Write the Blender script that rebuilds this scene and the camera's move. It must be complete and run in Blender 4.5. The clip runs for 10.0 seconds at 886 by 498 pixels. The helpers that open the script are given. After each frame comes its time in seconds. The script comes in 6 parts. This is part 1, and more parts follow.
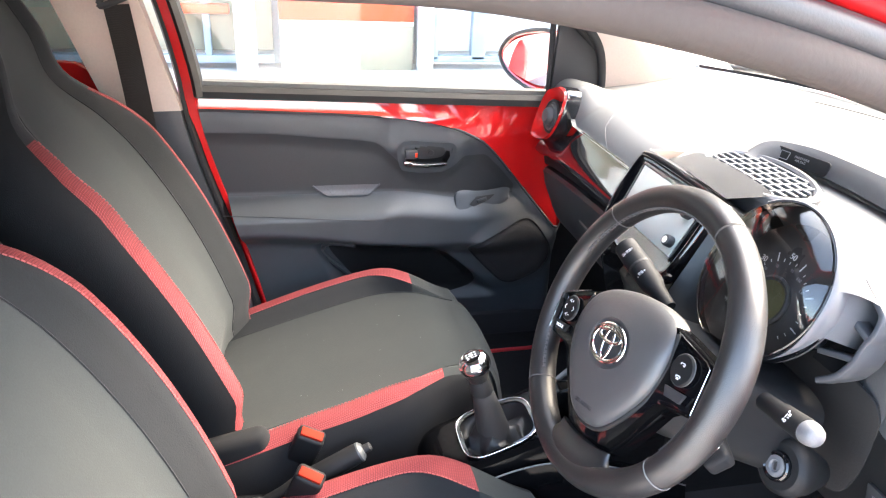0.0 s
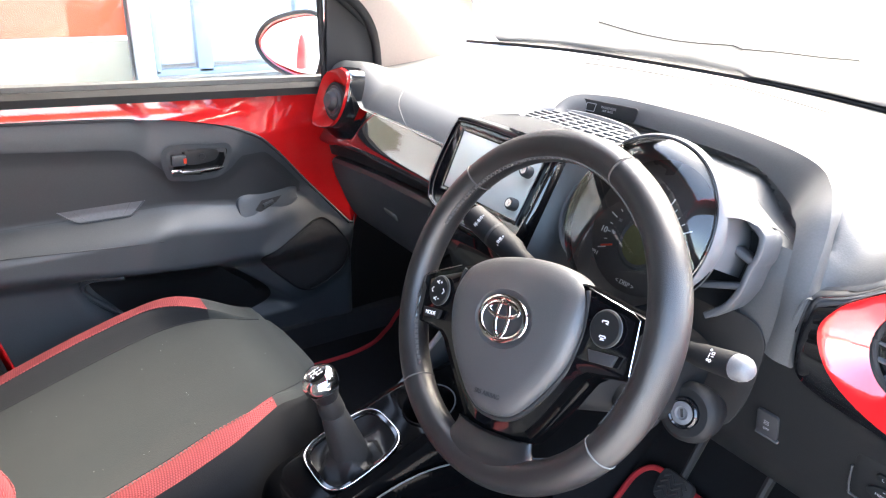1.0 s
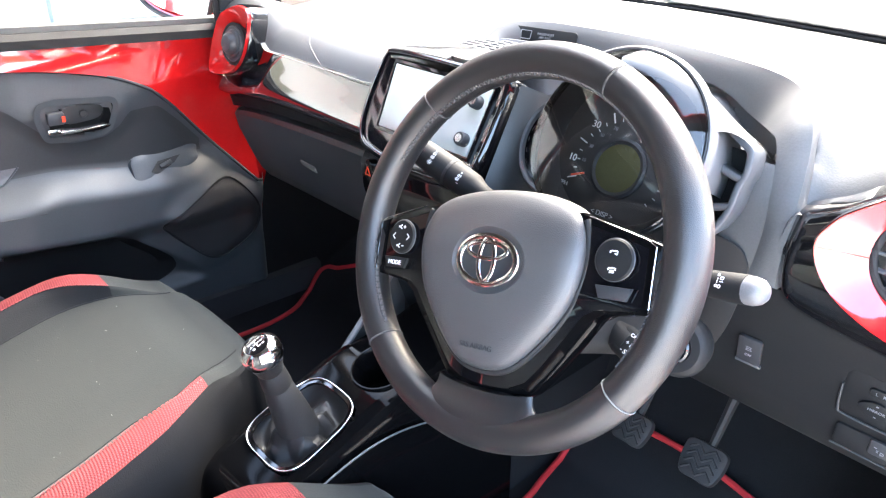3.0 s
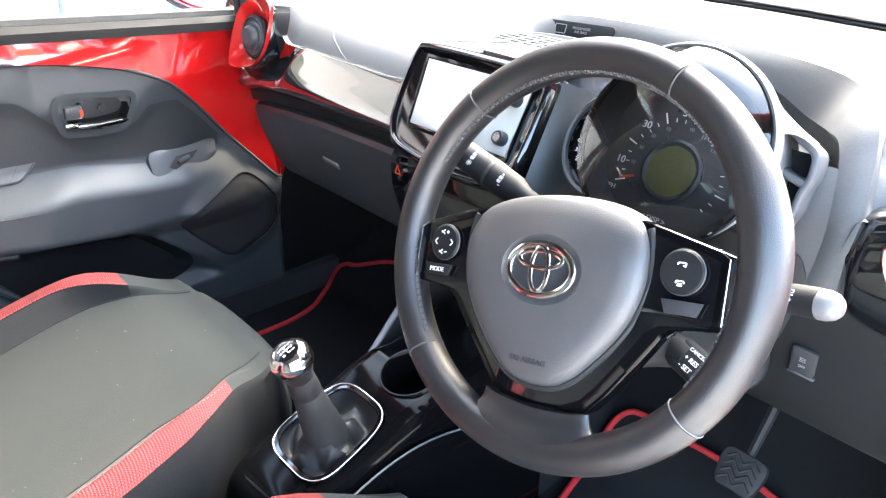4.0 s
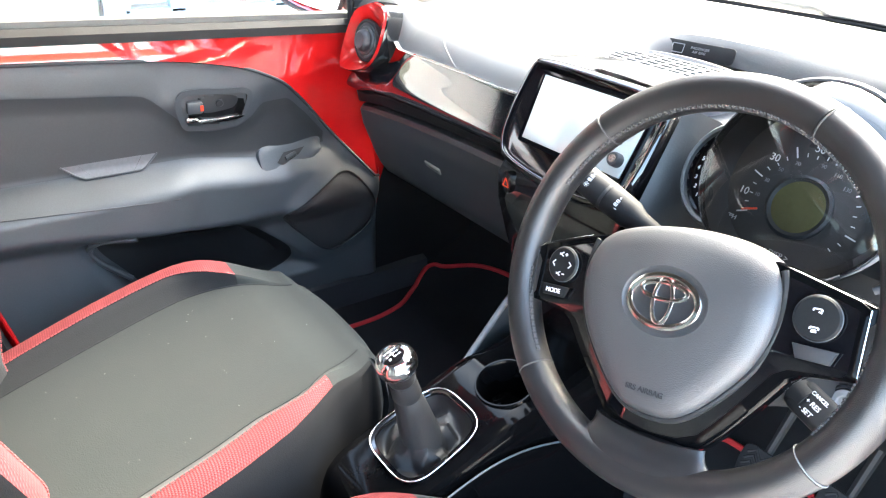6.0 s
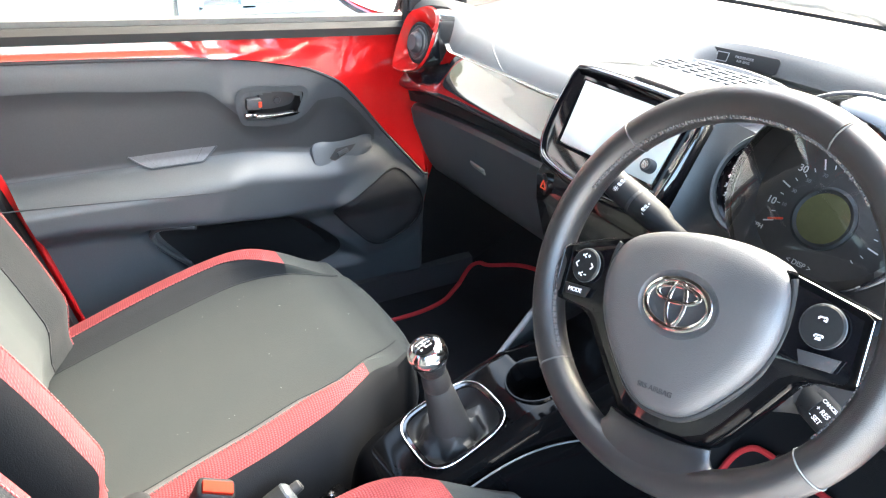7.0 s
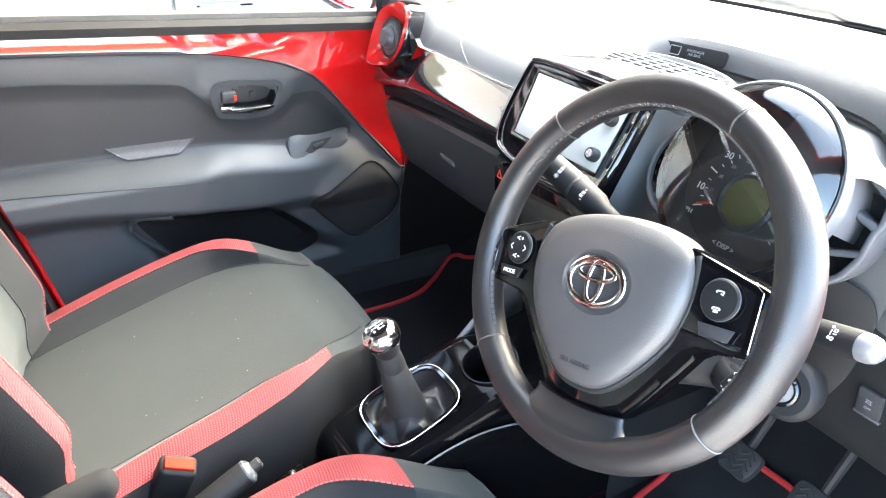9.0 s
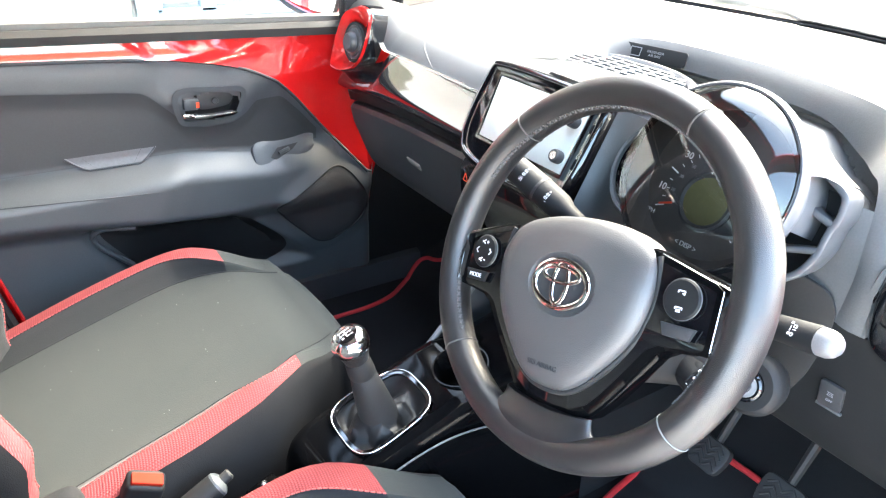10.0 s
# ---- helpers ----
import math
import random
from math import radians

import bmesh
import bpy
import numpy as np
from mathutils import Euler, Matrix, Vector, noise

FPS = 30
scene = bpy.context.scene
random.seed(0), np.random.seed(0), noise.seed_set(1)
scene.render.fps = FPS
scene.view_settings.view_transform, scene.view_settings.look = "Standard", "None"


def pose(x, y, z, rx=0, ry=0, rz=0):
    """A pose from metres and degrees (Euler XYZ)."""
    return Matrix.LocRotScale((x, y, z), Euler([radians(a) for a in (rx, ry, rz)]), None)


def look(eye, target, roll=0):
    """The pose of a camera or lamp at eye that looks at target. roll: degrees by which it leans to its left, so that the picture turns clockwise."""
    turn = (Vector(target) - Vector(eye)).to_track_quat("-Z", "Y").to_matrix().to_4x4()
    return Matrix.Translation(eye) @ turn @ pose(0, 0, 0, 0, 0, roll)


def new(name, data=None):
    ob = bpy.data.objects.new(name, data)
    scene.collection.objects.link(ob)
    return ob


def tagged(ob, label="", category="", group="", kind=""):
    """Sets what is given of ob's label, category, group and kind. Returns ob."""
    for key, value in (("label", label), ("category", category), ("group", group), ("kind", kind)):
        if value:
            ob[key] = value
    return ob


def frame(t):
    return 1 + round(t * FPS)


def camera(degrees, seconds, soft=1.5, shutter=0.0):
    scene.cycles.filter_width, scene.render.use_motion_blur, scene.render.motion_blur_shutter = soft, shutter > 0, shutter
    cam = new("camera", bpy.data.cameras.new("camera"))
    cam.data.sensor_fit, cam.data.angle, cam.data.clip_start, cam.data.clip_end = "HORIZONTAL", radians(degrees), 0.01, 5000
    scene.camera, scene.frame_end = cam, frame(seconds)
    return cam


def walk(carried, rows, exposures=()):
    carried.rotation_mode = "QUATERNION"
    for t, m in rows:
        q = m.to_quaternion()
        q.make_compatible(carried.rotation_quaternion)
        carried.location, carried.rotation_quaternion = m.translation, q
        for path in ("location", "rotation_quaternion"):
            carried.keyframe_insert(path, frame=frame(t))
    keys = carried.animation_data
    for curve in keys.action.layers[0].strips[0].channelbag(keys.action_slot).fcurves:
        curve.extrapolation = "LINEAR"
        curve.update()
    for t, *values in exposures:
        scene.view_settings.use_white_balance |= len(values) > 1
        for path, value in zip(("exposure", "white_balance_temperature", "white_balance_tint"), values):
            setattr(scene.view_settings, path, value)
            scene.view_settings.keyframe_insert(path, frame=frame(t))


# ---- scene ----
cam = camera(63.7, 10.0, soft=1.2)
PATH = [
    (0, (0.982, -0.352, 1.388), (-0.783, 0.056, 0.539), 2.8),
    (0.5, (0.888, -0.418, 1.339), (-0.785, 0.325, 0.533), 1.9),
    (1, (0.824, -0.409, 1.294), (-0.691, 0.628, 0.5), 2.2),
    (1.5, (0.764, -0.409, 1.248), (-0.636, 0.782, 0.461), 2.1),
    (2, (0.734, -0.416, 1.233), (-0.601, 0.819, 0.4), 2.2),
    (2.5, (0.729, -0.419, 1.234), (-0.57, 0.834, 0.373), 2.1),
    (2.7, (0.726, -0.419, 1.235), (-0.566, 0.832, 0.362), 2.1),
    (4, (0.664, -0.422, 1.23), (-0.629, 0.807, 0.325), 2.2),
    (4.5, (0.645, -0.416, 1.227), (-0.652, 0.808, 0.323), 2.1),
    (5, (0.634, -0.427, 1.238), (-0.672, 0.785, 0.329), 2.3),
    (5.5, (0.631, -0.447, 1.248), (-0.72, 0.703, 0.323), 2.7),
    (6, (0.637, -0.461, 1.254), (-0.776, 0.612, 0.331), 3.1),
    (6.2, (0.643, -0.464, 1.256), (-0.797, 0.576, 0.336), 3.2),
    (7.3, (0.694, -0.452, 1.272), (-0.808, 0.479, 0.336), 3.0),
    (7.5, (0.702, -0.448, 1.271), (-0.796, 0.488, 0.334), 3.2),
    (8, (0.718, -0.442, 1.268), (-0.784, 0.487, 0.332), 3.1),
    (8.5, (0.731, -0.435, 1.268), (-0.771, 0.498, 0.333), 3.1),
    (9, (0.746, -0.42, 1.274), (-0.755, 0.513, 0.337), 3.0),
    (9.5, (0.75, -0.411, 1.274), (-0.745, 0.533, 0.339), 2.8),
    (10, (0.747, -0.413, 1.277), (-0.714, 0.587, 0.348), 2.8),
]
LIGHT = [(0.0, 4.35, 7100, 8), (0.5, 4.2, 7000, 8), (1.2, 4.25, 6800, 8), (2.5, 4.65, 6750, 8), (4.5, 4.97, 6850, 3), (10.0, 5.05, 6900, 1.5)]
walk(cam, [(t, look(eye, target, roll)) for t, eye, target, roll in PATH], LIGHT)

# ---- light ----
world = bpy.data.worlds.new("sky")
scene.world = world
world.use_nodes = True
wn = world.node_tree
sky = wn.nodes.new("ShaderNodeTexSky")
sky.sky_type = "NISHITA"
sky.sun_disc = False
sky.sun_elevation, sky.sun_rotation = radians(45), radians(-13)
sky.dust_density, sky.air_density, sky.ozone_density = 3.5, 1.0, 0.6
wn.links.new(sky.outputs[0], wn.nodes["Background"].inputs[0])
wn.nodes["Background"].inputs[1].default_value = 0.15
sun = new("sun", bpy.data.lights.new("sun", "SUN"))
sun.data.energy, sun.data.angle, sun.data.color = 0.65, radians(40), (1.0, 0.97, 0.95)
sun.matrix_world = look((-0.6, 2.6, 2.65), (0, 0, 0))

# ---- materials ----


def mat(name, base, rough=0.5, metal=0.0, vary=0.15, grain=200.0, blot=6.0, bump=0.1, spec=0.5, coat=0.0, weave=0.0, emit=0.0):
    """A painted, moulded or woven surface: colour varied by blotches and grain, fine relief."""
    m = bpy.data.materials.new(name)
    m.use_nodes = True
    nt = m.node_tree
    bs = nt.nodes["Principled BSDF"]
    bs.inputs["Roughness"].default_value, bs.inputs["Metallic"].default_value = rough, metal
    bs.inputs["Specular IOR Level"].default_value = spec
    bs.inputs["Coat Weight"].default_value = coat
    bs.inputs["Coat Roughness"].default_value = 0.04
    bs.inputs["Coat IOR"].default_value = 1.5 + 0.6 * (coat >= 1.0)
    co = nt.nodes.new("ShaderNodeTexCoord")
    big, fine = nt.nodes.new("ShaderNodeTexNoise"), nt.nodes.new("ShaderNodeTexNoise")
    big.inputs["Scale"].default_value, fine.inputs["Scale"].default_value = blot, grain
    big.inputs["Detail"].default_value, fine.inputs["Detail"].default_value = 5, 3
    for n in (big, fine):
        nt.links.new(co.outputs["Object"], n.inputs["Vector"])
    mix = nt.nodes.new("ShaderNodeMath")
    mix.operation = "ADD"
    nt.links.new(big.outputs[0], mix.inputs[0])
    nt.links.new(fine.outputs[0], mix.inputs[1])
    ramp = nt.nodes.new("ShaderNodeMapRange")
    ramp.inputs["From Min"].default_value, ramp.inputs["From Max"].default_value = 0.6, 1.4
    ramp.inputs["To Min"].default_value, ramp.inputs["To Max"].default_value = 1 - vary, 1 + vary
    nt.links.new(mix.outputs[0], ramp.inputs["Value"])
    tint = nt.nodes.new("ShaderNodeMix")
    tint.data_type, tint.blend_type = "RGBA", "MULTIPLY"
    tint.inputs["Factor"].default_value = 1.0
    tint.inputs["A"].default_value = (*base, 1)
    nt.links.new(ramp.outputs[0], tint.inputs["B"])
    nt.links.new(tint.outputs["Result"], bs.inputs["Base Color"])
    rr = nt.nodes.new("ShaderNodeMapRange")
    rr.inputs["From Min"].default_value, rr.inputs["From Max"].default_value = 0.3, 0.7
    rr.inputs["To Min"].default_value, rr.inputs["To Max"].default_value = rough * 0.88, min(1.0, rough * 1.12)
    nt.links.new(big.outputs[0], rr.inputs["Value"])
    nt.links.new(rr.outputs[0], bs.inputs["Roughness"])
    height = fine.outputs[0]
    if weave:
        rot = nt.nodes.new("ShaderNodeMapping")
        rot.inputs["Rotation"].default_value = (0.3, 0.2, 0.1)
        nt.links.new(co.outputs["Object"], rot.inputs["Vector"])
        waves = []
        for axis in ("X", "Y"):
            w = nt.nodes.new("ShaderNodeTexWave")
            w.wave_type, w.bands_direction = "BANDS", axis
            w.inputs["Scale"].default_value = weave
            w.inputs["Distortion"].default_value = 0.4
            nt.links.new(rot.outputs[0], w.inputs["Vector"])
            waves.append(w)
        mul = nt.nodes.new("ShaderNodeMath")
        mul.operation = "MULTIPLY"
        nt.links.new(waves[0].outputs["Fac"], mul.inputs[0])
        nt.links.new(waves[1].outputs["Fac"], mul.inputs[1])
        height = mul.outputs[0]
        dark = nt.nodes.new("ShaderNodeMapRange")
        dark.inputs["To Min"].default_value, dark.inputs["To Max"].default_value = 0.78, 1.5
        nt.links.new(height, dark.inputs["Value"])
        tint2 = nt.nodes.new("ShaderNodeMix")
        tint2.data_type, tint2.blend_type = "RGBA", "MULTIPLY"
        tint2.inputs["Factor"].default_value = 1.0
        nt.links.new(tint.outputs["Result"], tint2.inputs["A"])
        nt.links.new(dark.outputs[0], tint2.inputs["B"])
        nt.links.new(tint2.outputs["Result"], bs.inputs["Base Color"])
    if bump:
        b = nt.nodes.new("ShaderNodeBump")
        b.inputs["Strength"].default_value, b.inputs["Distance"].default_value = bump, 0.001
        nt.links.new(height, b.inputs["Height"])
        nt.links.new(b.outputs[0], bs.inputs["Normal"])
    if emit:
        bs.inputs["Emission Color"].default_value = (*base, 1)
        bs.inputs["Emission Strength"].default_value = emit
    return m


def clear(name, tint=(1, 1, 1), rough=0.0, ior=1.45):
    """Thin clear glass: mostly see-through, with its mirror gloss."""
    m = bpy.data.materials.new(name)
    m.use_nodes = True
    nt = m.node_tree
    nt.nodes.remove(nt.nodes["Principled BSDF"])
    tr, gl = nt.nodes.new("ShaderNodeBsdfTransparent"), nt.nodes.new("ShaderNodeBsdfGlossy")
    tr.inputs[0].default_value = (*tint, 1)
    gl.inputs["Roughness"].default_value = rough
    fr, mx = nt.nodes.new("ShaderNodeFresnel"), nt.nodes.new("ShaderNodeMixShader")
    fr.inputs["IOR"].default_value = ior
    nt.links.new(fr.outputs[0], mx.inputs[0])
    nt.links.new(tr.outputs[0], mx.inputs[1])
    nt.links.new(gl.outputs[0], mx.inputs[2])
    nt.links.new(mx.outputs[0], nt.nodes["Material Output"].inputs[0])
    return m


PLASTIC = mat("grained_grey_plastic", (0.050, 0.056, 0.062), 0.42, grain=450, bump=0.15)
GLOVE = mat("dark_glovebox_plastic", (0.034, 0.037, 0.041), 0.45, grain=450, bump=0.15)
CHEEK = mat("slate_cheek_plastic", (0.020, 0.0235, 0.026), 0.4, grain=500, bump=0.15)
PLASTIC_DARK = mat("dark_moulded_plastic", (0.024, 0.025, 0.028), 0.5, grain=450, bump=0.15)
BADGE = mat("badge_chrome", (0.95, 0.92, 0.90), 0.13, metal=1.0, vary=0.03, bump=0.0)
TIP = mat("silver_grey_plastic", (0.12, 0.12, 0.125), 0.4, grain=700, bump=0.1)
BLACK_SATIN = mat("satin_black_plastic", (0.0025, 0.0026, 0.003), 0.07, spec=0.08, vary=0.05, bump=0.0)
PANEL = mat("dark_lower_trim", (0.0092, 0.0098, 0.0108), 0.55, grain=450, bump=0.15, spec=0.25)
PLASTIC_SOFT = mat("soft_black_trim", (0.027, 0.0287, 0.0315), 0.5, grain=450, bump=0.15)
DASH = mat("grained_dash_pad", (0.086, 0.088, 0.090), 0.5, grain=500, bump=0.2)
SILVER_GREY = mat("satin_grey_plastic", (0.11, 0.115, 0.125), 0.36, grain=800, bump=0.1)
# darker copy of the satin grey, for the less lit bracket
BRACKET = mat("satin_grey_plastic_shaded", (0.062, 0.065, 0.071), 0.4, grain=800, bump=0.1)
GLOSS = mat("piano_black", (0.004, 0.004, 0.005), 0.05, vary=0.05, bump=0.0, coat=0.6)
GLOSS_TRIM = mat("gloss_black_trim", (0.006, 0.006, 0.007), 0.05, vary=0.05, bump=0.0, coat=1.0)
RED = mat("red_car_paint", (0.56, 0.008, 0.010), 0.5, vary=0.04, bump=0.0, spec=0.1, coat=0.98)
RED.node_tree.nodes["Principled BSDF"].inputs["Coat IOR"].default_value = 2.15
CHROME = mat("chrome", (0.93, 0.93, 0.94), 0.12, metal=1.0, vary=0.03, bump=0.0)
SATIN = mat("satin_chrome", (0.7, 0.7, 0.72), 0.22, metal=1.0, vary=0.04, bump=0.0)
STEEL = mat("dull_steel", (0.2, 0.2, 0.21), 0.4, metal=1.0, bump=0.1)
LEATHER = mat("grained_black_leather", (0.0165, 0.0158, 0.0162), 0.33, vary=0.12, grain=1300, blot=40, bump=0.3, spec=0.65)
LEATHER_SOFT = mat("boot_leatherette", (0.010, 0.0103, 0.0115), 0.5, vary=0.2, grain=700, bump=0.4, spec=0.45)
BAY = mat("bay_edge_trim", (0.084, 0.086, 0.089), 0.5, grain=450, bump=0.15, spec=0.45)
COVER = mat("airbag_cover_plastic", (0.060, 0.060, 0.0625), 0.36, grain=1100, bump=0.4, spec=0.7)
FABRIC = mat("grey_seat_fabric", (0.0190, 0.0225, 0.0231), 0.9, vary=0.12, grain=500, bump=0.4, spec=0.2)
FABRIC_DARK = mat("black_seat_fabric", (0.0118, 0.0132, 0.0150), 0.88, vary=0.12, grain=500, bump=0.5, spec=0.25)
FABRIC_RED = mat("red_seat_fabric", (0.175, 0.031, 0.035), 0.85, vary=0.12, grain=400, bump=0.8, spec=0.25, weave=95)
# seat fabric again, lightened for the light on the backrests
FABRIC_BACK = mat("grey_seat_fabric_lit", (0.034, 0.038, 0.0385), 0.9, vary=0.12, grain=500, bump=0.4, spec=0.2)
for cloth, amount in ((FABRIC, 0.08), (FABRIC_DARK, 0.08), (FABRIC_BACK, 0.06)):
    cloth.node_tree.nodes["Principled BSDF"].inputs["Sheen Weight"].default_value = amount
FLANK = mat("black_flank_fabric", (0.0115, 0.0120, 0.0132), 0.9, vary=0.15, grain=600, bump=0.4, spec=0.2)
STALK = mat("black_stalk_plastic", (0.0095, 0.0098, 0.011), 0.65, grain=700, bump=0.1, spec=0.22)
THREAD = mat("pink_stitching", (0.3, 0.07, 0.07), 0.8, bump=0.2)
THREAD_GREY = mat("grey_stitching", (0.075, 0.072, 0.072), 0.7, bump=0.2)
CARPET = mat("black_carpet", (0.016, 0.016, 0.017), 0.97, vary=0.4, grain=900, bump=1.0, spec=0.1)
PIPING = mat("red_piping", (0.45, 0.02, 0.025), 0.75, bump=0.3)
RUBBER = mat("black_rubber", (0.012, 0.012, 0.013), 0.7, grain=300, bump=0.3)
SEAL = mat("grey_rubber_seal", (0.14, 0.145, 0.14), 0.6, bump=0.2)
BEIGE = mat("pale_pillar_trim", (0.55, 0.46, 0.4), 0.6, vary=0.06, bump=0.2)
ROOFCLOTH = mat("taupe_headlining", (0.036, 0.028, 0.0245), 0.9, vary=0.08, bump=0.4)
WEBBING = mat("seat_belt_webbing", (0.045, 0.04, 0.038), 0.7, weave=500, bump=0.5)
# pale base colour paints the reflection on the switched-off screen
DISPLAY = mat("display_painted_reflection", (0.52, 0.55, 0.52), 0.12, vary=0.02, bump=0.0, coat=0.6)
LCD = mat("olive_lcd", (0.095, 0.09, 0.042), 0.25, vary=0.1, bump=0.0)
DIAL = mat("black_dial", (0.055, 0.053, 0.054), 0.3, vary=0.1, bump=0.0)
WHITE = mat("white_marking", (0.75, 0.76, 0.78), 0.5, vary=0.02, bump=0.0)
GREYMARK = mat("grey_marking", (0.2, 0.205, 0.22), 0.5, vary=0.02, bump=0.0)
ORANGE = mat("red_orange_marking", (0.75, 0.06, 0.02), 0.5, vary=0.02, bump=0.0)
BUCKLE_RED = mat("red_buckle_button", (0.22, 0.014, 0.006), 0.7, spec=0.08, vary=0.04, bump=0.0)
CUP = mat("pale_grey_cup", (0.11, 0.113, 0.122), 0.42, bump=0.1)
SPEAKER = mat("speaker_cloth", (0.014, 0.014, 0.016), 0.8, grain=1500, bump=1.0)
GLASS = clear("window_glass", (0.96, 0.98, 0.97))
TINTED = clear("privacy_glass", (0.36, 0.37, 0.36))
LENS = clear("dial_lens", (0.93, 0.93, 0.93), 0.03, 1.7)
MIRROR = mat("mirror_glass", (0.85, 0.87, 0.88), 0.01, metal=1.0, vary=0.0, bump=0.0)
TARMAC = mat("pale_worn_forecourt", (0.5, 0.49, 0.47), 0.9, vary=0.2, grain=60, blot=0.7, bump=0.5)
CREAM = mat("cream_cladding", (0.27, 0.25, 0.185), 0.6, vary=0.08, grain=30, blot=0.8, bump=0.05)
SIGNRED = mat("red_fascia", (0.72, 0.075, 0.025), 0.4, vary=0.04, grain=30, blot=0.8, bump=0.0)
WHITEWALL = mat("white_cladding", (0.8, 0.8, 0.78), 0.6, vary=0.04, grain=30, blot=0.8, bump=0.05)
SHOPGLASS = mat("pale_shop_glass", (0.6, 0.64, 0.66), 0.1, vary=0.1, blot=0.6, bump=0.0)
BLUEGREY = mat("blue_grey_frame", (0.24, 0.30, 0.36), 0.5, bump=0.0)
CARWHITE = mat("white_car_paint", (0.75, 0.76, 0.78), 0.2, vary=0.03, bump=0.0, coat=1.0)

# ---- builders ----
BASE = {}


def thing(name, base, label, category, kind="", group=""):
    """An Empty at the thing's base, to carry its parts."""
    e = new(name)
    e.location = base
    e.empty_display_size = 0.05
    BASE[e.name] = Vector(base)
    return tagged(e, label, category, group, kind)


def part(name, bm, material, parent=None, label="", smooth=38):
    """Links a bmesh, given in world metres, as one mesh object under a thing or part."""
    bmesh.ops.recalc_face_normals(bm, faces=bm.faces)
    lim = radians(smooth)
    for f in bm.faces:
        f.smooth = True
    for e in bm.edges:
        if len(e.link_faces) == 2 and e.calc_face_angle(0) > lim:
            e.smooth = False
    base = BASE[parent.name] if parent else Vector((0, 0, 0))
    bm.transform(Matrix.Translation(-base))
    me = bpy.data.meshes.new(name)
    bm.to_mesh(me)
    bm.free()
    for m in (material if isinstance(material, (list, tuple)) else [material]):
        me.materials.append(m)
    ob = new(name, me)
    if parent:
        ob.parent = parent
    BASE[ob.name] = base
    return tagged(ob, label) if label else ob


def solo(name, bm, material, label, category, kind="", group=""):
    """A top-level thing that is one mesh."""
    return tagged(part(name, bm, material), label, category, group, kind)


def lerp(a, b, t):
    return a + (b - a) * t


def curve(pts):
    """A function of the first number through the points given, smooth and without overshoot."""
    xs, ys = [p[0] for p in pts], [p[1] for p in pts]
    n = len(xs)
    d = [(ys[i + 1] - ys[i]) / (xs[i + 1] - xs[i]) for i in range(n - 1)]
    m = [d[0]] + [0.0 if d[i - 1] * d[i] <= 0 else 2 * d[i - 1] * d[i] / (d[i - 1] + d[i]) for i in range(1, n - 1)] + [d[-1]]

    def f(x):
        if x <= xs[0]:
            return ys[0]
        if x >= xs[-1]:
            return ys[-1]
        i = max(k for k in range(n - 1) if xs[k] <= x)
        h = xs[i + 1] - xs[i]
        t = (x - xs[i]) / h
        return (ys[i] * (1 + 2 * t) * (1 - t) ** 2 + m[i] * h * t * (1 - t) ** 2 + ys[i + 1] * t * t * (3 - 2 * t) + m[i + 1] * h * t * t * (t - 1))
    return f


def step(a, b, x):
    t = min(1.0, max(0.0, (x - a) / (b - a)))
    return t * t * (3 - 2 * t)


def spline(pts, n, closed=False):
    """n points along a smooth line through the points."""
    p = [Vector(q) for q in pts]
    k = len(p)
    out = []
    segs = k if closed else k - 1
    for s in range(n):
        u = s / n * segs if closed else s / (n - 1) * segs
        i = min(int(u), segs - 1)
        t = u - i
        if closed:
            a, b, c, d = p[(i - 1) % k], p[i % k], p[(i + 1) % k], p[(i + 2) % k]
        else:
            a, b, c, d = p[max(i - 1, 0)], p[i], p[i + 1], p[min(i + 2, k - 1)]
        out.append(0.5 * (2 * b + (c - a) * t + (2 * a - 5 * b + 4 * c - d) * t * t + (3 * b - a - 3 * c + d) * t ** 3))
    return out


def sheet(rows, closed_u=False, closed_v=False):
    """A surface through rows of points."""
    bm = bmesh.new()
    v = [[bm.verts.new(p) for p in r] for r in rows]
    nr, nc = len(v), len(v[0])
    for i in range(nr if closed_v else nr - 1):
        for j in range(nc if closed_u else nc - 1):
            a, b, c, d = v[i][j], v[i][(j + 1) % nc], v[(i + 1) % nr][(j + 1) % nc], v[(i + 1) % nr][j]
            try:
                bm.faces.new((a, b, c, d))
            except ValueError:
                pass
    return bm


def loft(rings, caps=True):
    """A closed body through rings of points."""
    bm = sheet(rings, closed_u=True)
    bm.verts.ensure_lookup_table()
    n = len(rings[0])
    if caps:
        bm.faces.new([bm.verts[i] for i in range(n)][::-1])
        bm.faces.new([bm.verts[(len(rings) - 1) * n + i] for i in range(n)])
    return bm


def tube(path, radius, n=12, closed=False, flat=1.0, up=(0, 0, 1)):
    """A pipe along a path. radius: a number or one for each point. flat: height against width."""
    p = [Vector(q) for q in path]
    rings = []
    k = len(p)
    for i, q in enumerate(p):
        a, b = (p[(i - 1) % k], p[(i + 1) % k]) if closed else (p[max(i - 1, 0)], p[min(i + 1, k - 1)])
        t = (b - a).normalized()
        s = t.cross(Vector(up))
        s = s.normalized() if s.length > 1e-5 else t.orthogonal().normalized()
        w = s.cross(t)
        r = radius[i] if isinstance(radius, (list, tuple)) else radius
        rings.append([q + s * r * math.cos(2 * math.pi * j / n) + w * r * flat * math.sin(2 * math.pi * j / n) for j in range(n)])
    if closed:
        return sheet(rings, closed_u=True, closed_v=True)
    return loft(rings)


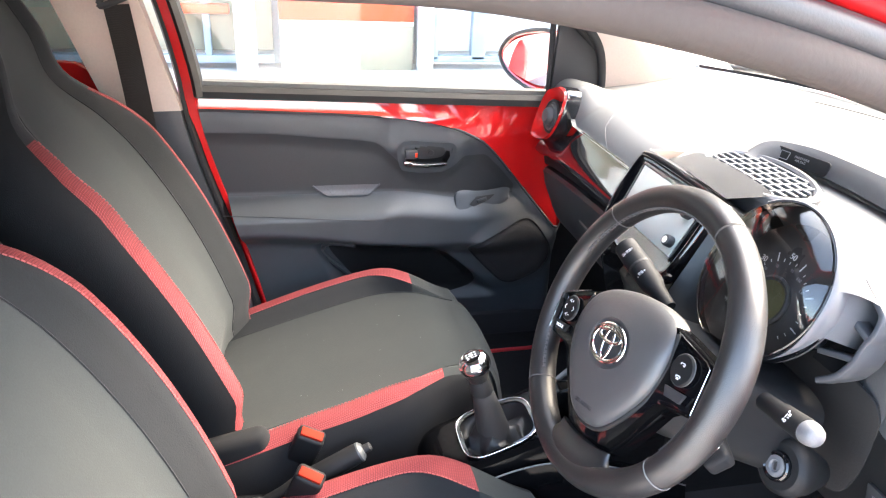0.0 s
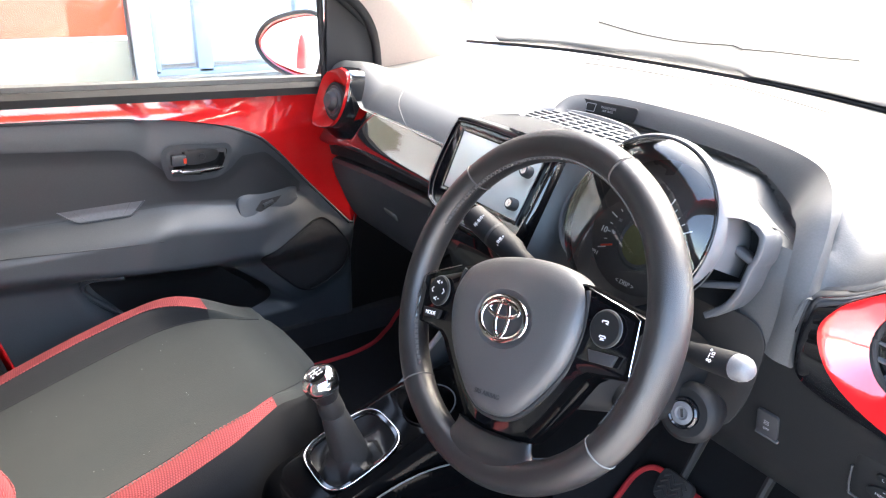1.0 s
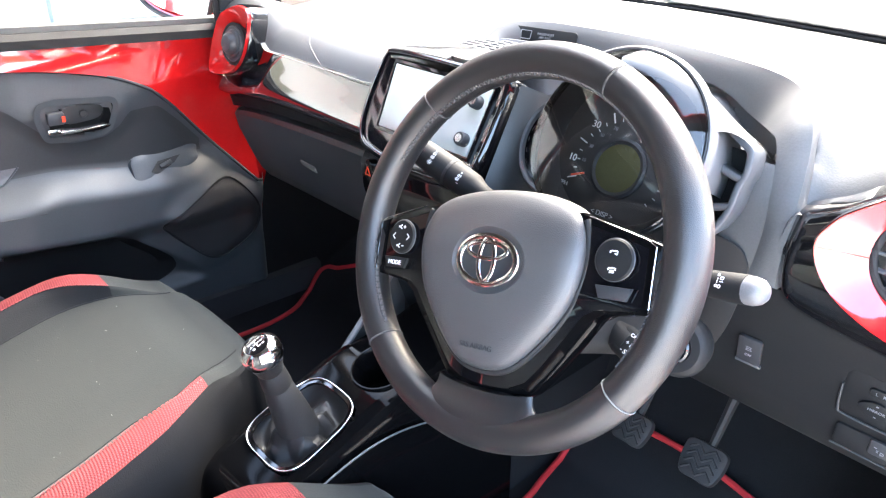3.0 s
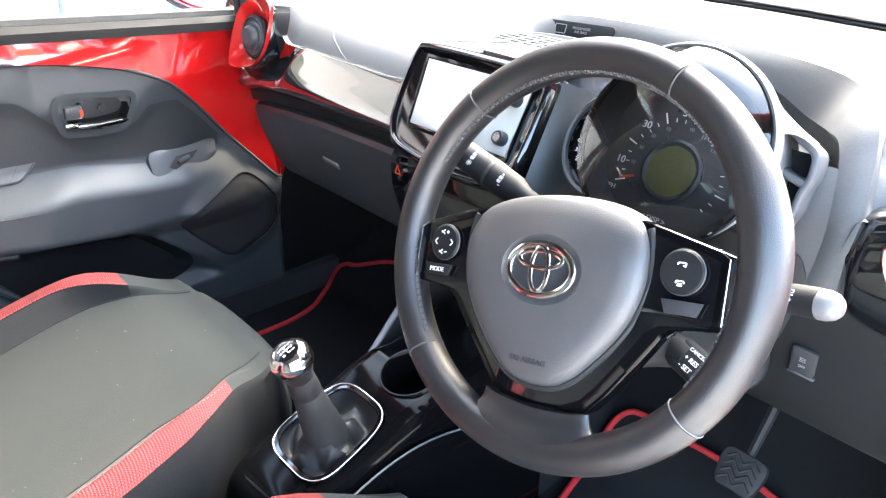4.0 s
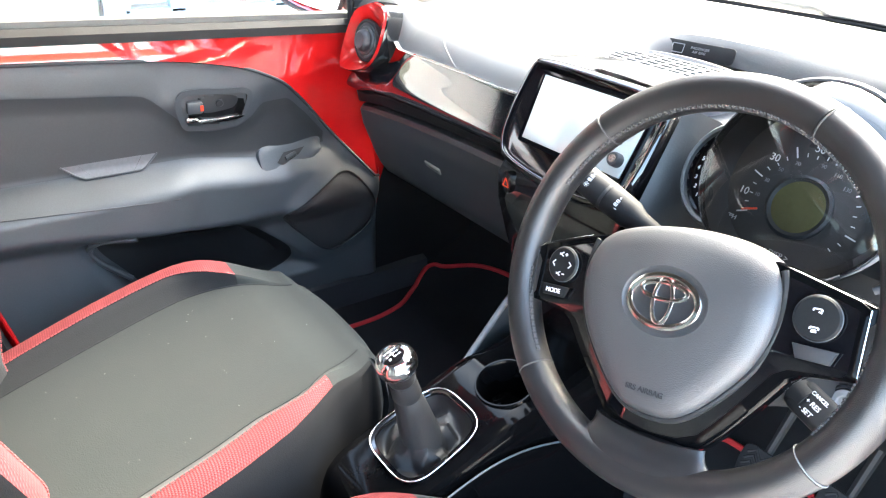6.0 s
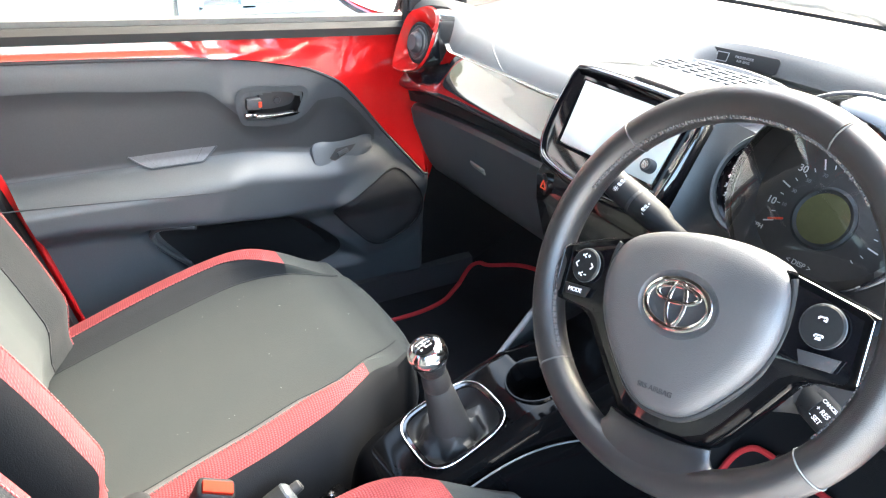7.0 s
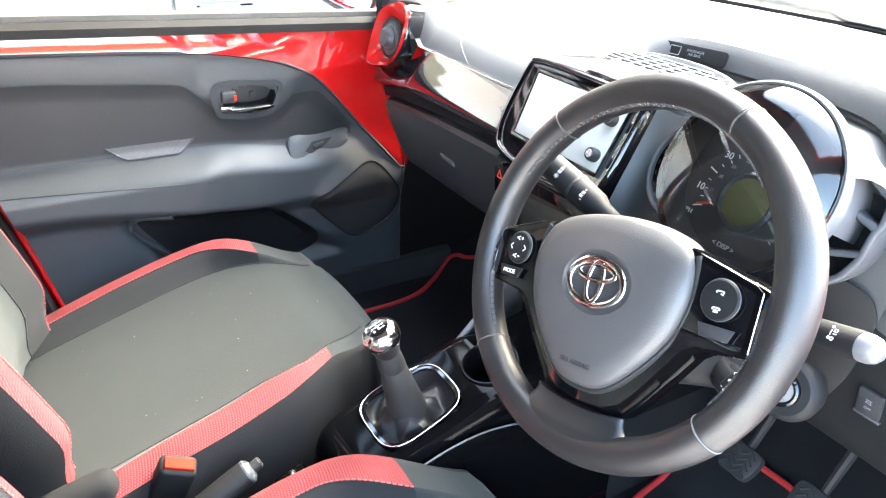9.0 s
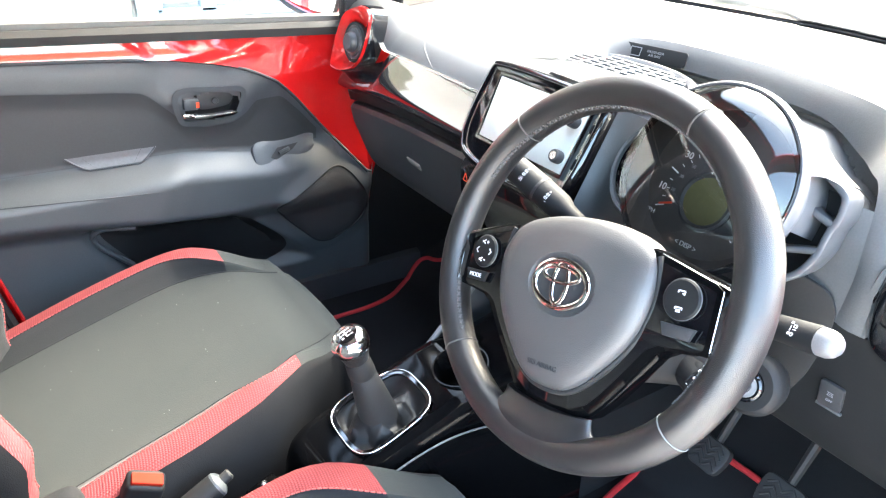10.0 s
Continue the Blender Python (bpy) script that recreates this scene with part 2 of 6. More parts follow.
def turned(profile, m, n=40):
    """A body of revolution round the z axis of m, from (radius, height) pairs."""
    rings = [[m @ Vector((r * math.cos(2 * math.pi * j / n), r * math.sin(2 * math.pi * j / n), h)) for j in range(n)] for r, h in profile]
    return loft(rings, caps=False)


def slab(outline, m, depth, bevel=0.0, seg=2):
    """A flat outline in the xy plane of m, thickened by depth along its z, with rounded edges."""
    bm = bmesh.new()
    lo = [bm.verts.new((x, y, 0)) for x, y in outline]
    f = bm.faces.new(lo)
    r = bmesh.ops.extrude_face_region(bm, geom=[f])
    bmesh.ops.translate(bm, verts=[g for g in r["geom"] if isinstance(g, bmesh.types.BMVert)], vec=(0, 0, depth))
    bmesh.ops.recalc_face_normals(bm, faces=bm.faces)
    if bevel:
        top = [e for e in bm.edges if all(v.co.z > depth * 0.5 if depth > 0 else v.co.z < depth * 0.5 for v in e.verts)]
        bmesh.ops.bevel(bm, geom=top, offset=bevel, segments=seg, affect="EDGES", profile=0.5, clamp_overlap=True)
    bm.transform(m)
    return bm


def box(size, m, bevel=0.0, seg=2):
    bm = bmesh.new()
    bmesh.ops.create_cube(bm, size=1)
    bmesh.ops.scale(bm, vec=size, verts=bm.verts)
    if bevel:
        bmesh.ops.bevel(bm, geom=list(bm.edges), offset=bevel, segments=seg, affect="EDGES", profile=0.5)
    bm.transform(m)
    return bm


def rounded(w, h, r, n=5):
    """A rectangle with round corners, about the origin."""
    out = []
    for cx, cy, a0 in ((w / 2 - r, h / 2 - r, 0), (-w / 2 + r, h / 2 - r, 90), (-w / 2 + r, -h / 2 + r, 180), (w / 2 - r, -h / 2 + r, 270)):
        for i in range(n + 1):
            a = radians(a0 + 90 * i / n)
            out.append((cx + r * math.cos(a), cy + r * math.sin(a)))
    return out


def soft(outline, n=48):
    """A closed outline made smooth."""
    return [(p.x, p.y) for p in spline([(x, y, 0) for x, y in outline], n, closed=True)]


def frame_of(origin, xdir, ydir):
    """A pose with the given origin, x direction and, squared up, y direction."""
    x = Vector(xdir).normalized()
    y = Vector(ydir)
    z = x.cross(y).normalized()
    y = z.cross(x)
    return Matrix.Translation(origin) @ Matrix((x, y, z)).transposed().to_4x4()


def band(outline, m, width, depth, bevel=0.0):
    """A ring: an outline in m's xy plane with a smaller copy of itself cut out."""
    k = len(outline)
    inner = []
    for i in range(k):
        a, b = Vector(outline[i - 1]), Vector(outline[(i + 1) % k])
        t = (b - a).normalized()
        inner.append(Vector(outline[i]) + Vector((-t.y, t.x)) * width)
    o = [Vector(q) for q in outline]
    e = bevel
    rings = [[m @ Vector((q.x, q.y, 0)) for q in o], [m @ Vector((q.x, q.y, depth - e)) for q in o],
             [m @ Vector((lerp(q.x, p.x, e / width), lerp(q.y, p.y, e / width), depth)) for q, p in zip(o, inner)],
             [m @ Vector((lerp(p.x, q.x, e / width), lerp(p.y, q.y, e / width), depth)) for q, p in zip(o, inner)],
             [m @ Vector((p.x, p.y, depth - e)) for p in inner], [m @ Vector((p.x, p.y, 0)) for p in inner]]
    return sheet(rings, closed_u=True, closed_v=True)


def words(name, body, size, m, material, parent, label="", depth=0.0003, align="CENTER"):
    """Raised lettering in the built-in font, in m's xy plane."""
    cu = bpy.data.curves.new(name, "FONT")
    cu.body, cu.size, cu.extrude, cu.align_x, cu.align_y = body, size, depth, align, "CENTER"
    tmp = bpy.data.objects.new(name, cu)
    scene.collection.objects.link(tmp)
    me = bpy.data.meshes.new_from_object(tmp)
    bpy.data.objects.remove(tmp)
    bm = bmesh.new()
    bm.from_mesh(me)
    bm.transform(m)
    return part(name, bm, material, parent, label)


def strokes(name, lines, width, m, material, parent, label=""):
    """A small printed sign of straight strokes in m's xy plane, as one mesh."""
    bm = bmesh.new()
    for x0, y0, x1, y1 in lines:
        d = Vector((x1 - x0, y1 - y0, 0))
        s = Vector((-d.y, d.x, 0)).normalized() * width / 2
        q = [Vector((x0, y0, 0)) - s, Vector((x1, y1, 0)) - s, Vector((x1, y1, 0)) + s, Vector((x0, y0, 0)) + s]
        lo = [bm.verts.new(m @ p) for p in q]
        hi = [bm.verts.new(m @ (p + Vector((0, 0, 0.0004)))) for p in q]
        bm.faces.new(hi)
        for i in range(4):
            bm.faces.new((lo[i], lo[(i + 1) % 4], hi[(i + 1) % 4], hi[i]))
    return part(name, bm, material, parent, label)


def join(*bms):
    """Several bmeshes as one."""
    me = bpy.data.meshes.new("join")
    out = bmesh.new()
    for b in bms:
        b.to_mesh(me)
        out.from_mesh(me)
        b.free()
    bpy.data.meshes.remove(me)
    return out

# ---- car body round the cabin ----
z_red = curve([(-0.62, 0.962), (-0.284, 0.948), (-0.094, 0.935), (0.035, 0.913), (0.117, 0.880), (0.16, 0.842), (0.223, 0.770), (0.279, 0.705), (0.34, 0.632)])
z_belt = curve([(-0.62, 0.988), (0.40, 0.956)])
y_rear = curve([(0.38, -0.415), (0.475, -0.436), (0.64, -0.474), (0.957, -0.551), (1.02, -0.556), (1.19, -0.588), (1.42, -0.66)])
z_insert = curve([(-0.6, 0.908), (-0.401, 0.902), (-0.266, 0.890), (-0.15, 0.878), (-0.10, 0.838), (-0.066, 0.806), (-0.028, 0.795), (0.02, 0.797), (0.052, 0.812), (0.085, 0.839), (0.128, 0.841), (0.168, 0.811), (0.217, 0.758), (0.27, 0.70)])


def door_front(y, z):
    """The door falls away outwards where it meets the end of the dashboard."""
    return -0.032 * step(0.10, 0.27, y) * step(0.58, 0.74, z) * (1 - 0.75 * step(0.85, 0.95, z))


def door_lean(y, z):
    """The upper panel leans outwards from the insert to the painted metal."""
    return -0.24 * max(0.0, min(z, z_red(y)) - max(z_insert(y), 0.85)) * (1 - step(0.02, 0.12, y))


def door_x(y, z):
    """How far the inner door skin stands towards the cabin."""
    x = -0.705 + door_front(y, z) + door_lean(y, z)
    x += 0.014 * step(-0.035, 0.045, z - z_insert(y))
    top = lerp(0.752, 0.735, step(-0.1, 0.1, y))
    low = lerp(0.636, 0.588, step(-0.45, 0.0, y))
    out = 0.047 * step(low - 0.03, low + 0.03, z) * (1 - step(top - 0.06, top + 0.004, z)) * (1 - 0.6 * step(0.10, 0.30, y))
    out *= 1 + 0.16 * (1 - step(-0.125, -0.06, y + 0.42 * (0.715 - z)))
    x += out
    pocket = step(-0.285, -0.245, y + 0.45 * (z - 0.55)) * (1 - step(0.09, 0.15, y - 0.9 * (0.5 - z))) * step(0.42, 0.45, z) * (1 - step(-0.02, 0.004, z - lerp(0.622, 0.60, step(-0.25, 0.02, y)) + 0.75 * max(0.0, y - 0.0)))
    x -= 0.026 * pocket
    r = math.hypot((y - 0.22) / 1.15, z - 0.565)
    x += 0.016 * (1 - step(0.075, 0.125, r))
    x += (0.010 * step(0.25, 0.33, y) - 0.085 * step(0.335, 0.40, y)) * (1 - step(0.6, 0.75, z))
    return x


def door_grid(nu, nv, ylo, yhi, zlo, zhi, off=0.0, clip=True):
    rows = []
    for j in range(nv + 1):
        r = []
        for i in range(nu + 1):
            u, v = i / nu, j / nv
            y = lerp(ylo, yhi, u)
            z = lerp(zlo(y), zhi(y), v)
            y = lerp(max(ylo, y_rear(z)) if clip else ylo, yhi, u)
            z = lerp(zlo(y), zhi(y), v)
            r.append((door_x(y, z) + off, y, z))
        rows.append(r)
    return sheet(rows)


def passenger_door():
    d = thing("passenger_door", (-0.72, -0.1, 0.38), "closed red car door with grey plastic inner trim panel", "car door", "structure")
    def cut_release(bm):
        """Opens the panel behind the inner release."""
        gone = [f for f in bm.faces if ((f.calc_center_median().y + 0.014) / 0.058) ** 2 + ((f.calc_center_median().z - 0.839) / 0.028) ** 2 < 1]
        bmesh.ops.delete(bm, geom=gone, context="FACES")
        return bm
    part("trim_panel", cut_release(door_grid(150, 110, -0.56, 0.40, lambda y: 0.375, z_red)), PLASTIC, d, "grained dark grey plastic door trim")
    rows = []
    for j in range(31):
        v = j / 30
        r = []
        for i in range(121):
            y = lerp(-0.56, 0.352, i / 120)
            z0, z1 = z_red(y), z_belt(y)
            z = lerp(z0, z1, v)
            y2 = max(y, y_rear(z))
            h = min(z1 - z, 0.078)
            flare = lerp(1.0, 0.6, step(0.165, 0.235, y2))
            r.append((-0.7095 + door_front(y2, z) + flare * (0.12 * h + 1.35 * h * h), y2, z))
        rows.append(r)
    part("upper_skin", sheet(rows), RED, d, "glossy red painted metal upper door")
    lip = [(door_x(y, z_red(y)) + 0.001, y, z_red(y)) for y in [lerp(-0.55, 0.35, i / 60) for i in range(61)]]
    part("trim_edge", tube(lip, 0.0035, 8), PLASTIC_DARK, d)
    part("soft_insert", cut_release(door_grid(110, 40, -0.56, 0.225, lambda y: lerp(0.748, 0.725, step(-0.1, 0.1, y)), z_insert, 0.0015)), PLASTIC_SOFT, d, "black soft-touch door insert")
    y0, y1 = -0.56, 0.30
    zb = [(y, z_belt(y)) for y in [lerp(y0, y1, i / 20) for i in range(21)]]
    part("belt_seal", loft([[(-0.715, y, z - 0.002), (-0.703, y, z), (-0.702, y, z + 0.016), (-0.712, y, z + 0.026), (-0.73, y, z + 0.026)] for y, z in zb]), RUBBER, d, "black rubber window seal")
    part("glass_run", loft([[(-0.731, y, z + 0.015), (-0.722, y, z + 0.018), (-0.722, y, z + 0.036), (-0.731, y, z + 0.04)] for y, z in zb]), SEAL, d, "grey rubber strip along the glass")
    # inner release
    hm = frame_of((-0.6885, -0.018, 0.838), (0, 1, -0.03), (0.12, 0, 1))
    rel = part("release_bezel", band(soft([(-0.062, 0.033), (0.02, 0.034), (0.062, 0.03), (0.061, 0.005), (0.048, -0.022), (0.02, -0.031), (-0.04, -0.03), (-0.06, -0.02)][::-1], 56), hm @ pose(0, 0, -0.008), -0.005, 0.0082, 0.003), PLASTIC, d, "grey bezel round the inner door release")
    mouth = soft([(-0.062, 0.033), (0.02, 0.034), (0.062, 0.03), (0.061, 0.005), (0.048, -0.022), (0.02, -0.031), (-0.04, -0.03), (-0.06, -0.02)], 56)
    part("recess", sheet([[hm @ Vector((x * f, y * f, z)) for x, y in mouth] for f, z in ((1.0, 0.0), (0.97, -0.004), (0.93, -0.016), (0.85, -0.022), (0.5, -0.024), (0.02, -0.024))], closed_u=True), PANEL, rel, "dark hollow behind the release")
    part("lever", slab(soft([(-0.034, -0.010), (0.0, -0.0115), (0.045, -0.008), (0.05, -0.0125), (0.03, -0.018), (-0.03, -0.019)], 40), hm @ pose(0, 0, 0.004), 0.009, 0.003), CHROME, rel, "chrome release lever")
    part("back_plate", slab(soft([(-0.02, 0.024), (0.044, 0.021), (0.044, 0.0), (0.02, -0.008), (-0.02, -0.008)], 40), hm @ pose(0, 0, -0.020), 0.006, 0.002), PLASTIC_SOFT, rel)
    part("screw_cap", turned([(0.0075, 0), (0.0075, 0.002), (0.0065, 0.003), (0, 0.003)], hm @ pose(0.012, 0.008, -0.014), 20), PLASTIC_DARK, rel)
    part("lock_knob", box((0.03, 0.024, 0.014), hm @ pose(-0.041, 0.010, 0.0), 0.004), PLASTIC, rel, "grey lock knob")
    part("lock_mark", box((0.006, 0.011, 0.002), hm @ pose(-0.029, 0.010, 0.0075)), ORANGE, rel, "red unlocked mark")
    part("lever_foot", box((0.03, 0.01, 0.012), hm @ pose(-0.043, -0.014, 0.0), 0.003), CHROME, rel)
    # pull cup
    rows = []
    for j in range(9):
        v = j / 8
        z = lerp(0.742, 0.768, v)
        ya, yb = lerp(-0.262, -0.300, v ** 0.7), lerp(-0.166, -0.134, v ** 0.7)
        rows.append([(door_x(lerp(ya, yb, i / 24), z) + 0.0035, lerp(ya, yb, i / 24), z) for i in range(25)])
    cup = part("pull_cup", sheet([[(x - 0.0015, y, z) for x, y, z in r[4:21]] for r in rows]), CUP, d, "pale grey door pull cup")
    part("cup_end", sheet([r[:5] for r in rows]), CUP, cup)
    part("cup_end", sheet([r[20:] for r in rows]), CUP, cup)
    brim = [r[0] for r in rows[::-1]] + rows[0] + [r[-1] for r in rows]
    part("cup_brim", tube(brim, 0.0018, 8), PLASTIC, cup)
    seam = [(-0.52, 0.712), (-0.444, 0.709), (-0.341, 0.703), (-0.227, 0.695), (-0.115, 0.687)]
    part("armrest_seam", tube(spline([(door_x(y, z) + 0.0002, y, z) for y, z in seam], 50), 0.0012, 6), PLASTIC_DARK, d)
    # window switch
    sm = frame_of((-0.6935, 0.142, 0.717), (-0.19, 1, -0.01), (-0.588, 0, 1))
    shape = [(-0.080, -0.036), (-0.082, 0.002), (-0.070, 0.032), (-0.004, 0.041), (0.074, 0.032), (0.076, 0.012), (0.068, -0.004), (0.0, -0.032), (-0.06, -0.042)]
    rim = soft(shape, 60)
    rings = [[sm @ Vector((x * f, y * f, z)) for x, y in rim] for f, z in ((1.04, -0.03), (1.0, -0.009), (0.98, -0.006), (0.90, -0.0035), (0.62, -0.001))]
    sw = part("switch_panel", loft(rings), PLASTIC, d, "grey window switch panel")
    well = [(-0.046, -0.006), (-0.024, 0.012), (0.030, 0.014), (0.012, 0.002), (-0.034, -0.014)]
    part("switch_well", slab(well, sm @ pose(0, 0, -0.0012), 0.0012), RUBBER, sw, "dark switch well")
    part("window_switch", box((0.030, 0.009, 0.006), sm @ pose(-0.010, 0.002, 0.0010, 0, 0, 12), 0.002), PLASTIC_SOFT, sw, "black window switch")
    # loudspeaker
    out = soft([(0.101, 0.596), (0.14, 0.622), (0.191, 0.645), (0.25, 0.662), (0.285, 0.648), (0.318, 0.60), (0.333, 0.56), (0.315, 0.52), (0.25, 0.478), (0.205, 0.480), (0.16, 0.52), (0.118, 0.565)], 72)
    cy, cz = 0.22, 0.57
    rows = []
    for k in range(9):
        f = 1 - k / 8 * 0.995
        rows.append([(door_x(cy + (y - cy) * f, cz + (z - cz) * f) + 0.004 * min(1, k / 1.0), cy + (y - cy) * f, cz + (z - cz) * f) for y, z in out])
    part("speaker_grille", sheet(rows, closed_u=True), SPEAKER, d, "black cloth loudspeaker grille")
    part("grille_edge", tube([(door_x(y, z) + 0.002, y, z) for y, z in out], 0.0022, 6, closed=True), PANEL, d)
    pk = [(-0.21, 0.505), (-0.262, 0.558), (-0.278, 0.588), (-0.262, 0.612), (-0.20, 0.617)]
    part("pocket_lip", tube(spline([(door_x(y, z) + 0.004, y, z) for y, z in pk], 40), 0.006, 8), PLASTIC, d)
    # dark sheet over the pocket floor, standing for the shade in it
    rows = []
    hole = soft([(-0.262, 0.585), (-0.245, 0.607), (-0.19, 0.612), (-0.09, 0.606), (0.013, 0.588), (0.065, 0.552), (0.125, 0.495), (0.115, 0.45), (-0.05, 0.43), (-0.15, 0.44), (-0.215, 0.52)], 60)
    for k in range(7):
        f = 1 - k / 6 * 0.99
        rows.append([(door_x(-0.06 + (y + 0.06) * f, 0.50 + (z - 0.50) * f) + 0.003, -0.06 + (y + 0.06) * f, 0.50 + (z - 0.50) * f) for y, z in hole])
    part("pocket_shade", sheet(rows, closed_u=True), PANEL, d, "dark sheet painting the shade inside the door pocket")
    # window surround
    rows = []
    for z in [lerp(0.99, 1.42, i / 12) for i in range(13)]:
        y = y_rear(z)
        rows.append([(-0.70, y - 0.004, z), (-0.69, y + 0.004, z), (-0.70, y + 0.016, z), (-0.735, y + 0.018, z), (-0.735, y - 0.004, z)])
    part("rear_window_seal", loft(rows), RUBBER, d)
    part("sail_panel", slab([(0.293, 1.0), (0.30, 1.20), (0.335, 1.165), (0.395, 1.115), (0.418, 1.06), (0.42, 0.985)], Matrix(((0, 0, 1, -0.715), (1, 0, 0, 0), (0, 1, 0, 0), (0, 0, 0, 1))), 0.015, 0.003), PLASTIC_SOFT, d, "black triangular mirror sail panel")
    part("front_post", tube([(-0.712, 0.292, 0.985), (-0.712, 0.288, 1.09), (-0.712, 0.284, 1.24)], 0.008, 8), RUBBER, d)
    g = slab([(-0.575, 0.985), (0.30, 0.96), (0.29, 1.22), (0.05, 1.36), (-0.63, 1.40)], Matrix(((0, 0, 1, -0.735), (1, 0, 0, 0), (0, 1, 0, 0), (0, 0, 0, 1))), 0.003)
    gl = part("window_pane", g, GLASS, d, "clear side window glass")
    gl.visible_shadow = False
    top = spline([(-0.70, -0.66, 1.41), (-0.70, -0.3, 1.405), (-0.69, 0.0, 1.37), (-0.69, 0.2, 1.265), (-0.705, 0.385, 1.125), (-0.712, 0.418, 1.06), (-0.712, 0.422, 1.0)], 30)
    part("window_frame", tube(top, 0.012, 10), RUBBER, d)
    # red rear edge of the door, seen past the trim
    rows = []
    for z in [lerp(0.36, 1.42, i / 30) for i in range(31)]:
        y = y_rear(z)
        w = lerp(lerp(0.006, 0.014, step(0.5, 0.8, z)), 0.03, step(0.9, 1.0, z))
        rows.append([(-0.712, y + 0.004, z), (-0.70, y - 0.002, z), (-0.70, y - w, z), (-0.715, y - w - 0.003, z)])
    part("door_edge", sheet(rows), RED, d, "red painted door edge")
    return d


def b_pillar():
    p = thing("b_pillar", (-0.72, -0.62, 0.3), "pale beige upper and dark lower pillar trim behind the door", "pillar trim", "structure")
    rows = []
    for z in [lerp(0.963, 1.42, i / 12) for i in range(13)]:
        f = (z - 0.963) / 0.24
        yf, yb = -0.575 - 0.062 * f - 0.005, -0.735 - 0.085 * f
        rows.append([(-0.70, yf, z), (-0.683, yf - 0.006, z), (-0.676, (yf + yb) / 2, z), (-0.683, yb, z), (-0.72, yb - 0.01, z)])
    part("upper_trim", sheet(rows), BEIGE, p, "pale beige plastic pillar trim")
    rows = []
    for z in [lerp(0.32, 0.962, i / 16) for i in range(17)]:
        yf = y_rear(z) - 0.027
        rows.append([(-0.705, yf, z), (-0.69, yf - 0.01, z), (-0.683, yf - 0.06, z), (-0.69, yf - 0.16, z), (-0.71, yf - 0.2, z)])
    part("lower_trim", sheet(rows), PLASTIC, p, "dark grey lower pillar trim")
    rows = []
    for z in [lerp(0.34, 1.42, i / 30) for i in range(31)]:
        yf = y_rear(z)
        rows.append([(-0.706, yf - lerp(0.014, 0.028, step(0.9, 1, z)), z), (-0.692, yf - 0.022, z), (-0.692, yf - 0.03, z), (-0.706, yf - 0.036, z)])
    part("door_seal", sheet(rows), RUBBER, p)
    b = thing("seat_belt", (-0.66, -0.67, 0.6), "charcoal seat belt hanging from its guide on the pillar", "seat belt")
    pth = [(-0.668, -0.688, 1.19), (-0.664, -0.678, 1.1), (-0.66, -0.668, 0.98), (-0.656, -0.655, 0.8), (-0.65, -0.645, 0.6)]
    rows = [[(p[0] + 0.001 * s, p[1] + w * 0.026, p[2] + w * 0.002) for w, s in ((-1, 0), (0, 1.2), (1, 0))] for p in spline(pth, 24)]
    bmw = sheet(rows)
    bmesh.ops.solidify(bmw, geom=list(bmw.faces), thickness=0.0015)
    part("webbing", bmw, WEBBING, b, "charcoal woven belt webbing")
    part("guide", tube(spline([(-0.668, -0.72, 1.188), (-0.664, -0.69, 1.196), (-0.664, -0.655, 1.212), (-0.668, -0.645, 1.232), (-0.67, -0.66, 1.245), (-0.67, -0.70, 1.225)], 40, closed=True), 0.007, 10, closed=True), PLASTIC_SOFT, b, "black belt guide loop")
    return p


